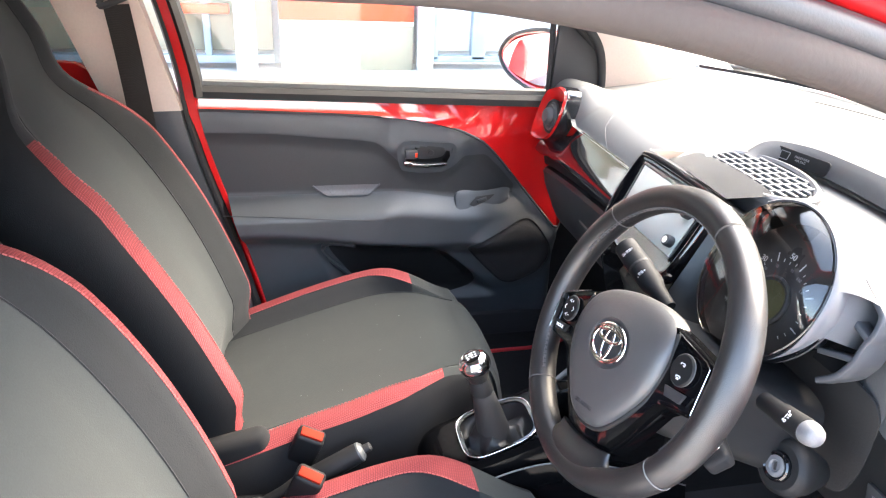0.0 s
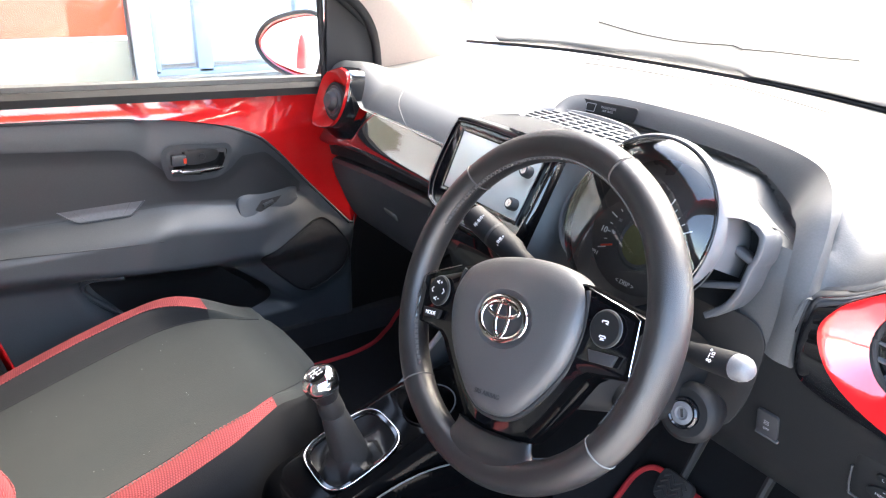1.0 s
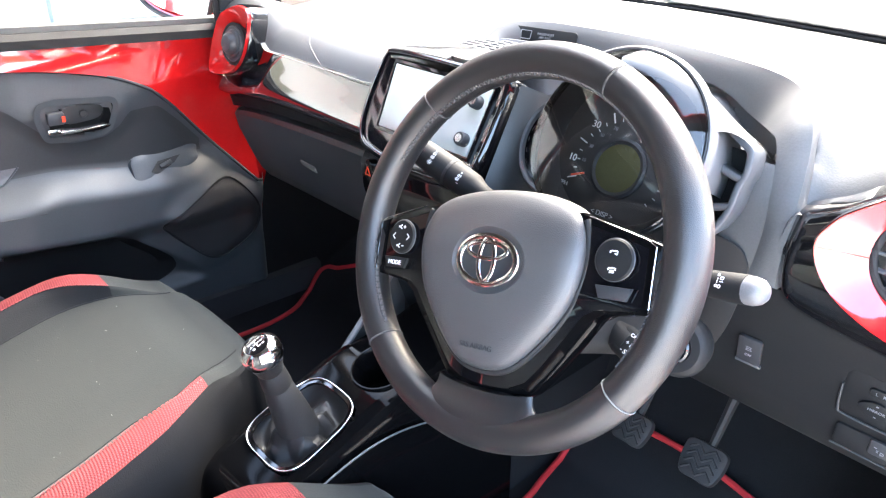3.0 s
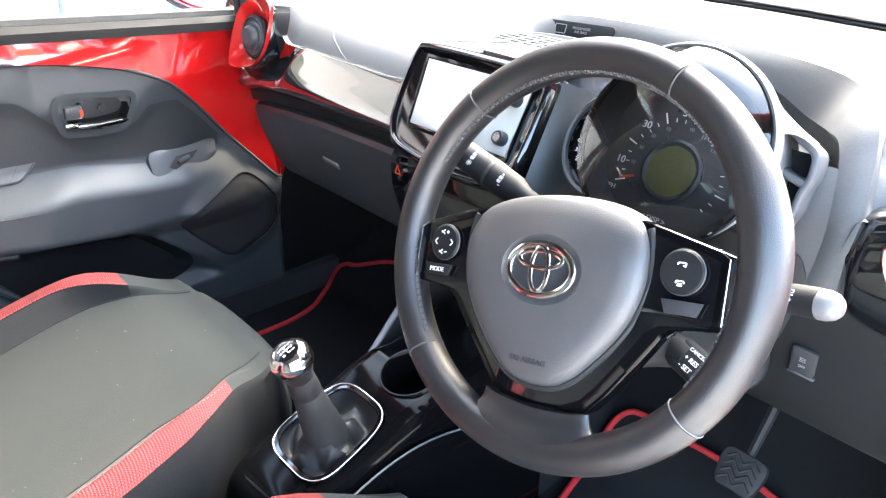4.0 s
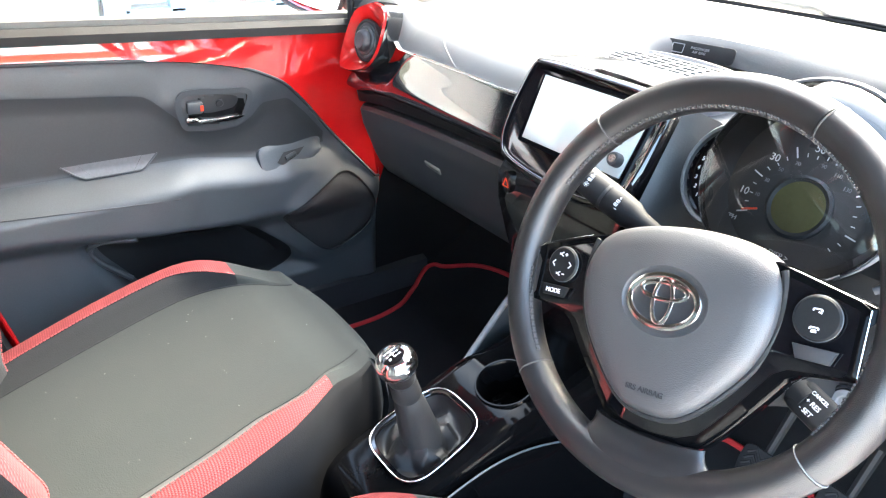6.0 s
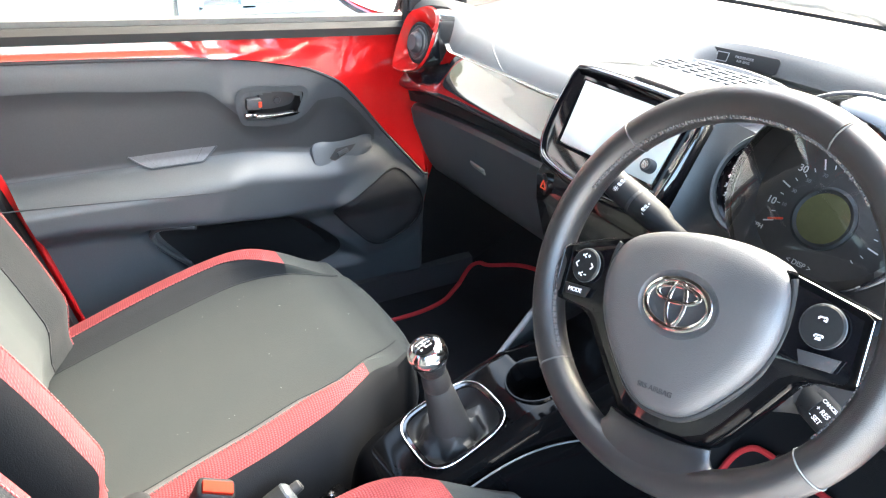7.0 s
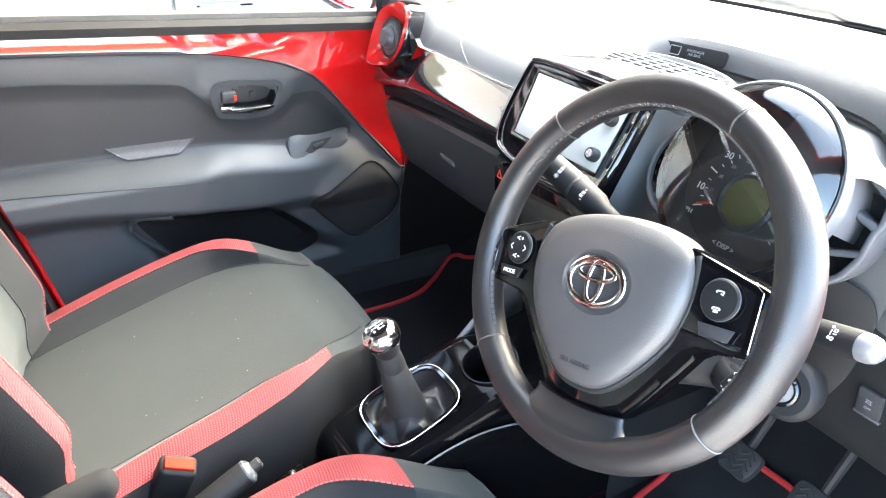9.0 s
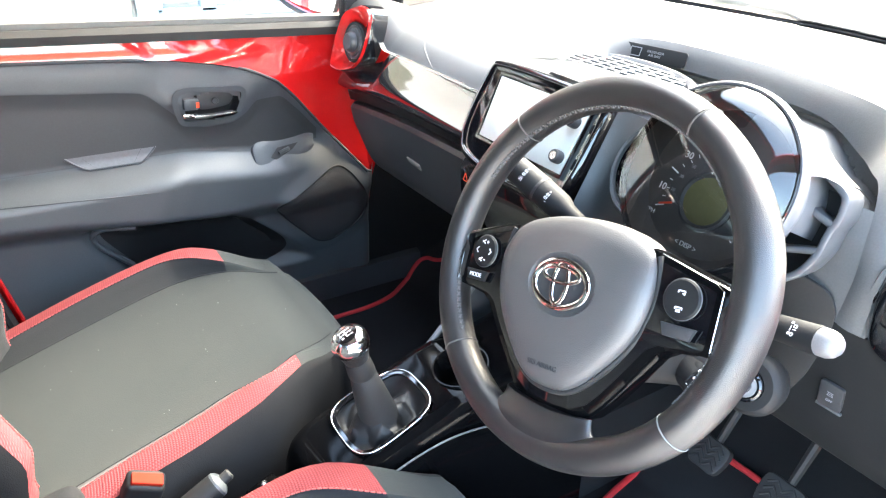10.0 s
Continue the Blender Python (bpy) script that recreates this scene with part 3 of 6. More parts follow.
def body_shell():
    """Roof, floor, firewall and the red metal that closes the cabin."""
    s = thing("car_body", (0, 0, 0.3), "red small car body shell round the cabin", "car body", "structure")
    part("roof_lining", slab([(-0.62, 0.02), (0.58, 0.02), (0.58, -1.6), (-0.62, -1.6)], pose(0, 0, 1.405), 0.03, 0.01), ROOFCLOTH, s, "taupe cloth headlining")
    part("roof_skin", slab([(-0.70, 0.06), (0.66, 0.06), (0.66, -1.7), (-0.70, -1.7)], pose(0, 0, 1.45), 0.012, 0.004), RED, s)
    # driver's roof rail and windscreen pillar
    rail = [(0.60, -1.5, 1.36), (0.60, -0.9, 1.372), (0.60, -0.41, 1.362), (0.60, -0.21, 1.352), (0.602, 0.024, 1.300), (0.63, 0.25, 1.21), (0.66, 0.5, 1.09), (0.68, 0.62, 1.02)]
    part("driver_pillar", tube(spline(rail, 50), 0.015, 14), ROOFCLOTH, s, "taupe windscreen pillar trim")
    part("driver_seal", tube(spline([(x - 0.004, y, z + 0.022) for x, y, z in rail], 50), 0.012, 10), PLASTIC_DARK, s)
    part("driver_rail_skin", tube(spline([(x - 0.02, y, z + 0.062) for x, y, z in rail], 50), 0.03, 12), RED, s, "red painted roof rail")
    inner = spline([(-0.705, 0.425, 0.97), (-0.70, 0.405, 1.10), (-0.685, 0.32, 1.19), (-0.66, 0.15, 1.30), (-0.63, -0.02, 1.37), (-0.62, -0.3, 1.40), (-0.61, -1.5, 1.39)], 40)
    outer = spline([(-0.745, 0.75, 1.03), (-0.72, 0.62, 1.10), (-0.69, 0.46, 1.20), (-0.65, 0.28, 1.30), (-0.615, 0.12, 1.385), (-0.56, -0.2, 1.42), (-0.55, -1.5, 1.41)], 40)
    part("passenger_pillar", sheet([[lerp(a, b, v) + Vector((0.02 * math.sin(math.pi * v), 0, 0)) for a, b in zip(inner, outer)] for v in [q / 6 for q in range(7)]]), BEIGE, s, "pale windscreen pillar trim")
    part("pillar_seal", tube([p + Vector((0.002, 0.004, 0)) for p in inner], 0.011, 10), RUBBER, s)
    # floor pan, tunnel, sills, firewall
    part("floor_pan", slab([(-0.76, 0.85), (-0.76, -1.6), (0.70, -1.6), (0.70, 0.85)], pose(0, 0, 0.27), 0.04), CARPET, s, "black carpeted floor")
    part("toe_board", sheet([[(-0.74, 0.44, 0.305), (0.66, 0.44, 0.305)], [(-0.74, 0.62, 0.40), (0.66, 0.62, 0.40)], [(-0.74, 0.80, 0.60), (0.66, 0.80, 0.60)], [(-0.74, 0.84, 0.95), (0.66, 0.84, 0.95)]]), CARPET, s, "black carpeted toe board")
    part("tunnel", loft([[(-0.12, y, 0.30), (-0.085, y, 0.44), (0.10, y, 0.44), (0.14, y, 0.30)] for y in (-1.5, -0.4, 0.2, 0.82)]), CARPET, s)
    for side, x in (("passenger_sill", -0.725), ("driver_sill", 0.69)):
        part(side, loft([[(x - 0.05, y, 0.26), (x - 0.045, y, 0.36), (x - 0.02, y, 0.385), (x + 0.03, y, 0.37), (x + 0.05, y, 0.26)] for y in (-0.6, 0.0, 0.3, 0.5)]), PLASTIC_DARK, s)
    part("kick_panel", sheet([[(-0.715, 0.34, 0.30), (-0.705, 0.34, 0.48), (-0.69, 0.35, 0.62), (-0.68, 0.40, 0.80)], [(-0.72, 0.46, 0.30), (-0.71, 0.46, 0.48), (-0.69, 0.45, 0.62), (-0.68, 0.45, 0.80)], [(-0.70, 0.82, 0.30), (-0.70, 0.82, 0.48), (-0.68, 0.82, 0.62), (-0.67, 0.82, 0.80)]]), PANEL, s, "dark kick panel")
    part("driver_kick_panel", box((0.02, 0.5, 0.55), pose(0.665, 0.58, 0.6), 0.005), PLASTIC_DARK, s)
    part("rear_side", slab([(-0.62, 0.3), (-0.62, 0.99), (-0.70, 1.0), (-0.80, 1.06), (-1.5, 1.12), (-1.6, 0.3)], Matrix(((0, 0, 1, -0.74), (1, 0, 0, 0), (0, 1, 0, 0), (0, 0, 0, 1))), 0.02), RED, s, "red rear door metal")
    part("outer_door_skin", slab([(-0.62, 0.24), (-0.62, 0.985), (0.42, 0.955), (0.62, 0.95), (0.80, 0.6), (0.80, 0.24)], Matrix(((0, 0, 1, -0.775), (1, 0, 0, 0), (0, 1, 0, 0), (0, 0, 0, 1))), 0.03), RED, s, "red outer body side")
    part("front_wing", slab([(0.42, 0.24), (0.42, 0.955), (0.80, 0.95), (1.4, 0.75), (1.4, 0.24)], Matrix(((0, 0, 1, 0.70), (1, 0, 0, 0), (0, 1, 0, 0), (0, 0, 0, 1))), 0.06), RED, s, "red front wing")
    part("rear_side_pillar", tube([(-0.715, -0.75, 1.03), (-0.715, -0.79, 1.2), (-0.70, -0.83, 1.40)], 0.02, 8), RUBBER, s)
    for sx in (-1, 1):
        part("rear_quarter", slab([(-1.12, 1.0), (-1.22, 1.40), (-1.62, 1.40), (-1.62, 1.0)], Matrix(((0, 0, 1, 0.69 * sx - 0.02), (1, 0, 0, 0), (0, 1, 0, 0), (0, 0, 0, 1))), 0.04, 0.01), PLASTIC_DARK, s, "dark rear quarter trim")
        part("rear_headrest", box((0.26, 0.10, 0.2), pose(0.32 * sx, -1.52, 1.12, -12), 0.04, 4), FABRIC_DARK, s, "black rear headrest")
    part("tail_panel", box((1.4, 0.03, 0.8), pose(0, -1.6, 0.7)), PLASTIC_DARK, s)
    part("tailgate_frame", box((1.4, 0.03, 0.06), pose(0, -1.6, 1.41)), PLASTIC_DARK, s)
    part("rear_bench", box((1.2, 0.5, 0.3), pose(0, -1.3, 0.45), 0.06, 4), FABRIC_DARK, s, "black rear bench")
    part("rear_bench_back", box((1.2, 0.12, 0.55), pose(0, -1.52, 0.8, -15), 0.05, 4), FABRIC_DARK, s)
    part("driver_rear_side", slab([(-0.75, 0.3), (-0.78, 1.0), (-1.5, 1.05), (-1.6, 0.3)], Matrix(((0, 0, 1, 0.70), (1, 0, 0, 0), (0, 1, 0, 0), (0, 0, 0, 1))), 0.02), RED, s)
    part("driver_b_pillar", tube([(0.69, -0.70, 0.35), (0.68, -0.76, 0.95), (0.63, -0.86, 1.40)], 0.045, 12), BEIGE, s)
    for x, y0 in ((-0.735, -0.70), (0.70, -0.80)):
        part("rear_window", slab([(y0, 1.0), (y0 - 0.08, 1.41), (-1.6, 1.41), (-1.6, 1.0)], Matrix(((0, 0, 1, x), (1, 0, 0, 0), (0, 1, 0, 0), (0, 0, 0, 1))), 0.003), TINTED, s, "dark tinted rear side glass")
    part("tailgate_glass", slab([(-0.7, 1.05), (0.7, 1.05), (0.7, 1.42), (-0.7, 1.42)], Matrix(((1, 0, 0, 0), (0, 0, 1, -1.63), (0, 1, 0, 0), (0, 0, 0, 1))), 0.003), TINTED, s, "dark tinted tailgate glass")
    # windscreen and scuttle
    base = [(-0.78, 0.75, 1.045), (-0.55, 0.865, 1.05), (-0.30, 0.925, 1.05), (0.0, 0.945, 1.05), (0.25, 0.90, 1.05), (0.50, 0.83, 1.05), (0.74, 0.72, 1.045)]
    head = [(-0.60, 0.02, 1.40), (-0.4, 0.04, 1.43), (-0.2, 0.055, 1.44), (0, 0.06, 1.44), (0.2, 0.055, 1.44), (0.4, 0.04, 1.43), (0.62, 0.0, 1.39)]
    b2, h2 = spline(base, 25), spline(head, 25)
    ws = part("windscreen", sheet([[lerp(a, b, v) for a, b in zip(b2, h2)] for v in [i / 6 for i in range(7)]]), GLASS, s, "clear laminated windscreen")
    ws.visible_shadow = False
    part("windscreen_seal", tube([p + Vector((0, -0.010, 0.005)) for p in b2], 0.0045, 8), RUBBER, s, "black edge of the windscreen")
    part("scuttle", sheet([[p + Vector((0, 0.02, -0.012)) for p in b2], [p + Vector((0, 0.09, -0.03)) for p in b2], [p + Vector((0, 0.12, -0.06)) for p in b2]]), PLASTIC_DARK, s, "black plastic scuttle")
    part("bonnet", sheet([[Vector((p.x * lerp(1, 0.9, v), p.y + 0.12 + 0.55 * v, p.z - 0.03 - 0.30 * v * v)) for p in b2] for v in [i / 6 for i in range(7)]]), RED, s, "red bonnet")
    for p0, p1 in (((-0.55, 0.895, 1.066), (0.10, 0.985, 1.068)), ((-0.05, 0.97, 1.07), (0.55, 0.86, 1.068))):
        w = part("wiper_blade", tube(spline([p0, lerp(Vector(p0), Vector(p1), 0.5) + Vector((0, 0.0, 0.006)), p1], 12), 0.008, 8), PLASTIC, s, "grey wiper blade")
        part("wiper_arm", box((0.10, 0.022, 0.012), Matrix.Translation(lerp(Vector(p0), Vector(p1), 0.5) + Vector((0, 0.004, 0.01))), 0.004), PLASTIC, w)
    return s


def door_mirror():
    m = thing("door_mirror", (-0.78, 0.40, 0.97), "red exterior door mirror with oval black-edged glass", "mirror")
    fm = frame_of((-0.95, 0.312, 1.04), (0.952, 0.306, 0.0), (0.0, 0.0, 1))
    shape = soft([(-0.128, -0.012), (-0.085, 0.036), (0.0, 0.066), (0.085, 0.078), (0.118, 0.06), (0.12, 0.008), (0.095, -0.064), (0.06, -0.079), (0.0, -0.076), (-0.085, -0.055)][::-1], 64)
    rings = []
    for s, dz in ((0.9, -0.05), (0.96, 0.0), (1.02, 0.004), (1.05, -0.02), (0.98, -0.06), (0.75, -0.10), (0.4, -0.12)):
        rings.append([fm @ Vector((x * s, y * s, dz)) for x, y in shape])
    part("housing", loft(rings), RED, m, "red mirror housing")
    part("rim", band(shape[::-1], fm @ pose(0, 0, 0.002), 0.010, 0.008, 0.003), RUBBER, m, "black rim round the glass")
    part("glass", slab([(x * 0.86, y * 0.9) for x, y in shape], frame_of((-0.95, 0.318, 1.04), (0.878, 0.477, 0), (-0.02, 0.037, 1)) @ pose(0, 0, -0.006), 0.003), MIRROR, m, "mirror glass")
    part("foot", tube([(-0.86, 0.375, 1.0), (-0.79, 0.385, 0.99), (-0.735, 0.39, 0.995)], [0.03, 0.03, 0.034], 12), RUBBER, m)
    return m



def driver_door():
    d = thing("driver_door", (0.76, 0.42, 0.35), "red driver's door standing open", "car door", "structure")
    m = frame_of((0.78, 0.45, 0.0), (0.93, -0.36, 0), (0, 0, 1))
    part("outer_skin", slab([(0, 0.35), (0, 0.95), (0.9, 0.99), (0.95, 0.35)], m @ pose(0, 0, 0.0), 0.05, 0.01), RED, d)
    part("inner_trim", slab([(0.04, 0.38), (0.04, 0.94), (0.86, 0.97), (0.9, 0.38)], m @ pose(0, 0, 0.052), 0.04, 0.015), PLASTIC, d)
    return d


driver_door()
passenger_door()
b_pillar()
body_shell()
door_mirror()

# ---- dashboard ----
RIM = [(p.x, p.y) for p in spline([(-0.078, 0.35, 0), (-0.086, 0.40, 0), (-0.080, 0.44, 0), (-0.055, 0.475, 0), (-0.005, 0.497, 0), (0.06, 0.509, 0), (0.18, 0.507, 0), (0.29, 0.48, 0), (0.364, 0.443, 0), (0.415, 0.405, 0), (0.447, 0.37, 0), (0.468, 0.335, 0), (0.482, 0.29, 0), (0.487, 0.245, 0)], 76)]


def rim_dist(x, y):
    """Distance to the raised edge of the driver's bay; negative inside the bay."""
    best, sign = 9.0, 1.0
    for i in range(len(RIM) - 1):
        ax, ay = RIM[i]
        bx, by = RIM[i + 1]
        dx, dy = bx - ax, by - ay
        t = max(0.0, min(1.0, ((x - ax) * dx + (y - ay) * dy) / (dx * dx + dy * dy)))
        px, py = x - ax - t * dx, y - ay - t * dy
        q = math.hypot(px, py)
        if q < best:
            best, sign = q, (1.0 if dx * py - dy * px > 0 else -1.0)
    return best * sign


def ridge(x, y):
    return lerp(1.022, 1.064, step(-0.125, -0.075, x) * (1.0 if x > 0 else step(0.40, 0.475, y)))


def dash_z(x, y):
    left = 1 - step(-0.085, -0.05, x)
    front = 0.277 + 0.01 * step(0.1, 0.6, abs(x)) + 0.02 * step(0.46, 0.50, x) + 0.013 * left
    roll = 1 - math.exp(-max(0.0, y - front) / 0.035)
    z = 0.966 - 0.007 * left + 0.055 * roll + 0.03 * step(0.30, 0.75, y)
    z -= 0.010 * step(0.60, 0.72, abs(x)) * (1 - step(0.5, 0.8, y))
    z += 0.045 * step(0.495, 0.60, x) * (1 - step(0.40, 0.7, y)) + 0.060 * step(0.522, 0.592, -x) * (1 - step(0.29, 0.44, y))
    d = rim_dist(x, y)
    lip = ridge(x, y) - 0.007
    if x > 0.42 and y < 0.40:
        z -= 0.02 * (1 - step(-0.002, 0.004, d)) * (1 - step(0.36, 0.40, y))
    if d >= 0:
        k = math.exp(-(d / lerp(0.055, 0.030, step(0.40, 0.48, x))) ** 1.5)
        k *= 1 - step(0.43, 0.47, x) * (1 - step(0.33, 0.40, y))
        z = z * (1 - k) + max(z, lip) * k
    else:
        floor = lerp(1.020, 0.985, step(0.30, 0.38, x)) - 0.02 * (1 - step(0.30, 0.42, y))
        keep = 1 - step(0.43, 0.47, x) * (1 - step(0.33, 0.40, y))
        floor -= 0.09 * (1 - step(0.29, 0.36, y)) * step(0.38, 0.44, x)
        z = lerp(lerp(z, max(z, lip), keep), floor, step(0.0, 0.012, -d))
    return z


def vent(parent, sx):
    """A round-cornered, tear-shaped air vent; sx: -1 passenger's side, 1 driver's."""
    c = Vector((0.602 * sx, 0.256 if sx > 0 else 0.260, 0.962))
    m = frame_of(c, (sx * 1.0, -0.06, 0.0), (0, 0.16, 1.0))
    if sx < 0:
        m = m @ pose(0, 0, 0, 0, 180, 0) @ Matrix.Diagonal((-1, 1, 1, 1))
    # x outwards, y up, z towards the cabin
    z = m.to_3x3() @ Vector((0, 0, 1))
    if z.y > 0:
        m = m @ Matrix.Diagonal((1, 1, -1, 1))
    if sx < 0:
        shape = [(-0.672, 0.908), (-0.655, 0.899), (-0.62, 0.903), (-0.582, 0.917), (-0.554, 0.950), (-0.541, 1.0), (-0.545, 1.028), (-0.57, 1.037), (-0.60, 1.032), (-0.640, 1.012), (-0.662, 0.965)]
        hr, cx, cz = 0.037, -0.601, 0.964
    else:
        shape = [(0.522, 0.948), (0.531, 0.977), (0.552, 0.998), (0.583, 1.02), (0.632, 1.038), (0.675, 1.03), (0.70, 0.99), (0.70, 0.93), (0.67, 0.893), (0.61, 0.890), (0.55, 0.912)]
        hr, cx, cz = 0.045, 0.611, 0.962
    out = soft([(sx * (x - c.x), z - c.z) for x, z in shape][::-1 if sx < 0 else 1], 64)
    hx, hy = sx * (cx - c.x), cz - c.z
    hole = []
    for x, y in out:
        a = math.atan2(y - hy, x - hx)
        hole.append((hx + hr * math.cos(a), hy + hr * math.sin(a)))
    rings = []
    for f, dz in ((-0.05, -0.006), (-0.04, 0.003), (0.0, 0.007), (0.08, 0.006), (0.5, -0.002), (0.9, -0.010), (1.0, -0.014)):
        rings.append([m @ Vector((lerp(a[0], b[0], f), lerp(a[1], b[1], f), dz)) for a, b in zip(out, hole)])
    v = part("air_vent", sheet(rings, closed_u=True), RED, parent, "glossy red surround of the air vent")
    rings = []
    mid = Vector((sum(p[0] for p in out) / 64, sum(p[1] for p in out) / 64))
    for g, dz in ((1.035, 0.001), (1.05, -0.001), (1.065, -0.006), (1.075, -0.020), (1.08, -0.034)):
        rings.append([m @ Vector((mid.x + (a[0] - mid.x) * g, mid.y + (a[1] - mid.y) * g, dz)) for a in out])
    part("vent_collar", sheet(rings, closed_u=True), GLOSS_TRIM, v, "gloss black collar round the vent")
    mc = m @ pose(hx, hy, -0.020 if sx > 0 else -0.010)
    part("vent_tube", turned([(hr + 0.002, 0.008), (hr + 0.002, -0.03), (0.0, -0.03)], mc, 32), PLASTIC_DARK, v)
    part("vent_rim", tube([mc @ Vector((hr * math.cos(a), hr * math.sin(a), 0.006)) for a in [2 * math.pi * i / 48 for i in range(48)]], 0.004, 8, closed=True), RUBBER, v)
    if sx < 0:
        part("vent_barrel", turned([(0.036, -0.012), (0.036, 0.006), (0.033, 0.010), (0.028, 0.009), (0.026, 0.012), (0.0215, 0.013), (0.0195, 0.021), (0.015, 0.025), (0.0, 0.0255)], mc, 32), PLASTIC, v, "dark grey vent barrel with thumb knob")
    else:
        part("vent_barrel", turned([(0.016, -0.005), (0.016, 0.018), (0.012, 0.024), (0.0, 0.024)], mc, 24), PLASTIC_DARK, v)
    for i in range(5 if sx > 0 else 0):
        yy = -0.032 + 0.016 * i
        w = 2 * math.sqrt(max(0.0, (hr - 0.002) ** 2 - yy ** 2))
        part("vent_slat", box((w, 0.003, 0.014), mc @ pose(0, yy, 0.0, 25, 0, 0), 0.001), SILVER_GREY if sx > 0 else PLASTIC_DARK, v)
    return v


def dashboard():
    d = thing("dashboard", (0, 0.35, 0.60), "dark grey dashboard with gloss black and red trim", "dashboard", "structure")
    ys = [0.268 + 0.70 * (i / 160) ** 1.35 for i in range(161)]
    xs = [lerp(-0.70, 0.70, i / 300) for i in range(301)]
    lim = curve([(-0.78, 0.752), (-0.55, 0.867), (-0.30, 0.927), (0.0, 0.947), (0.25, 0.902), (0.50, 0.832), (0.74, 0.722)])

    def pad_y(x, y):
        return max(min(y, lim(x)), 0.268 + 0.016 * step(0.47, 0.50, x) + 0.055 * step(0.35, 0.40, x) * (1 - step(0.465, 0.485, x)) + 0.021 * (1 - step(-0.085, -0.05, x)))
    rows = [[(x, pad_y(x, y), dash_z(x, pad_y(x, y))) for x in xs] for y in ys]
    part("top_pad", sheet(rows), DASH, d, "grained grey dashboard top, sunlit")
    seam = spline([(-0.13, 0.283, 0), (-0.30, 0.288, 0), (-0.40, 0.312, 0), (-0.445, 0.34, 0), (-0.50, 0.40, 0), (-0.535, 0.46, 0), (-0.54, 0.53, 0), (-0.50, 0.60, 0)], 60)
    part("airbag_seam", tube([(p.x, p.y, dash_z(p.x, p.y) - 0.0004) for p in seam], 0.0009, 6), DASH, d, "seam of the passenger airbag lid")
    outer = [Vector((x, y, ridge(x, y))) for x, y in RIM if -0.185 < x < 0.43 and not (y < 0.40 and x > 0.3)]
    inner = [p + (Vector((0.16, 0.36, 0)) - Vector((p.x, p.y, 0))).normalized() * 0.025 + Vector((0, 0, lerp(1.032, 1.012, step(0.30, 0.41, p.x)) - p.z)) for p in outer]
    outer += spline([outer[-1], (0.440, 0.372, 1.058), (0.457, 0.347, 1.049), (0.468, 0.331, 1.035), (0.476, 0.315, 1.013), (0.483, 0.297, 0.988), (0.486, 0.284, 0.968), (0.487, 0.281, 0.945), (0.486, 0.282, 0.92), (0.486, 0.283, 0.90), (0.486, 0.284, 0.880)], 48)[1:]
    inner += spline([inner[-1], (0.418, 0.345, 1.022), (0.432, 0.330, 1.022), (0.443, 0.316, 1.012), (0.451, 0.302, 0.996), (0.457, 0.290, 0.975), (0.459, 0.287, 0.955), (0.460, 0.287, 0.935), (0.459, 0.287, 0.915), (0.457, 0.2875, 0.90), (0.455, 0.288, 0.880)], 48)[1:]
    outer, inner = (spline(c[::7] + [c[-1]], 150) for c in (outer, inner))
    rows = []
    for i, (p, q) in enumerate(zip(outer, inner)):
        t = (outer[min(i + 1, len(outer) - 1)] - outer[max(i - 1, 0)]).normalized()
        n = t.cross(q - p).normalized()
        if n.dot(Vector((-0.3, -0.6, 0.7))) < 0:
            n = -n
        away = (p - q).normalized()
        r = [p + away * 0.002 - n * 0.016, p + away * 0.002 - n * 0.008, p + away * 0.0015 - n * 0.003]
        r += [lerp(p, q, f) + n * 0.003 * math.sin(math.pi * f) for f in (0.0, 0.12, 0.25, 0.4, 0.6, 0.8, 0.92, 1.0)]
        k = step(0.99, 1.02, q.z)
        r += [q - n * 0.006 * k, q - n * 0.03 * k]
        rows.append(r)
    part("bay_wall", sheet(rows), BAY, d, "raised grey edge round the driver's bay")
    low = [(p, q) for p, q in zip(outer, inner) if q.z < 1.0 and q.x > 0.43]
    part("bay_side", sheet([[q + Vector(o) for o in ((0.001, 0.0003, 0), (-0.015, 0.001, 0), (-0.035, 0.003, 0), (-0.06, 0.008, 0))] for p, q in low]), BAY, d, "grey panel inside the driver's bay")
    shell_top = curve([(0.484, 0.962), (0.488, 0.968), (0.509, 0.979), (0.527, 0.988), (0.549, 1.004), (0.575, 1.022), (0.62, 1.042), (0.72, 1.045)])
    shell_low = curve([(0.484, 0.915), (0.487, 0.893), (0.495, 0.874), (0.514, 0.862), (0.561, 0.853), (0.62, 0.846), (0.72, 0.84)])
    rows = []
    for i in range(61):
        x = lerp(0.484, 0.72, (i / 60) ** 1.5)
        zt, zb, back = shell_top(x), shell_low(x), 0.010 * (1 - step(0.484, 0.505, x)) ** 2
        prof = [(0.305, -0.03), (0.292, 0.0), (0.281, 0.05), (0.275, 0.2), (0.272, 0.45), (0.272, 0.7), (0.276, 0.88), (0.285, 0.97), (0.30, 1.0)]
        rows.append(spline([(x, y + back, lerp(zt, zb, f)) for y, f in prof], 28))
    part("vent_shell", sheet(rows), GLOSS_TRIM, d, "gloss black shell round the driver's vent")
    # demister slots along the windscreen
    slot = spline([(-0.40, 0.805, 0), (-0.30, 0.842, 0), (-0.18, 0.862, 0), (-0.04, 0.857, 0), (0.08, 0.833, 0), (0.195, 0.797, 0)], 60)
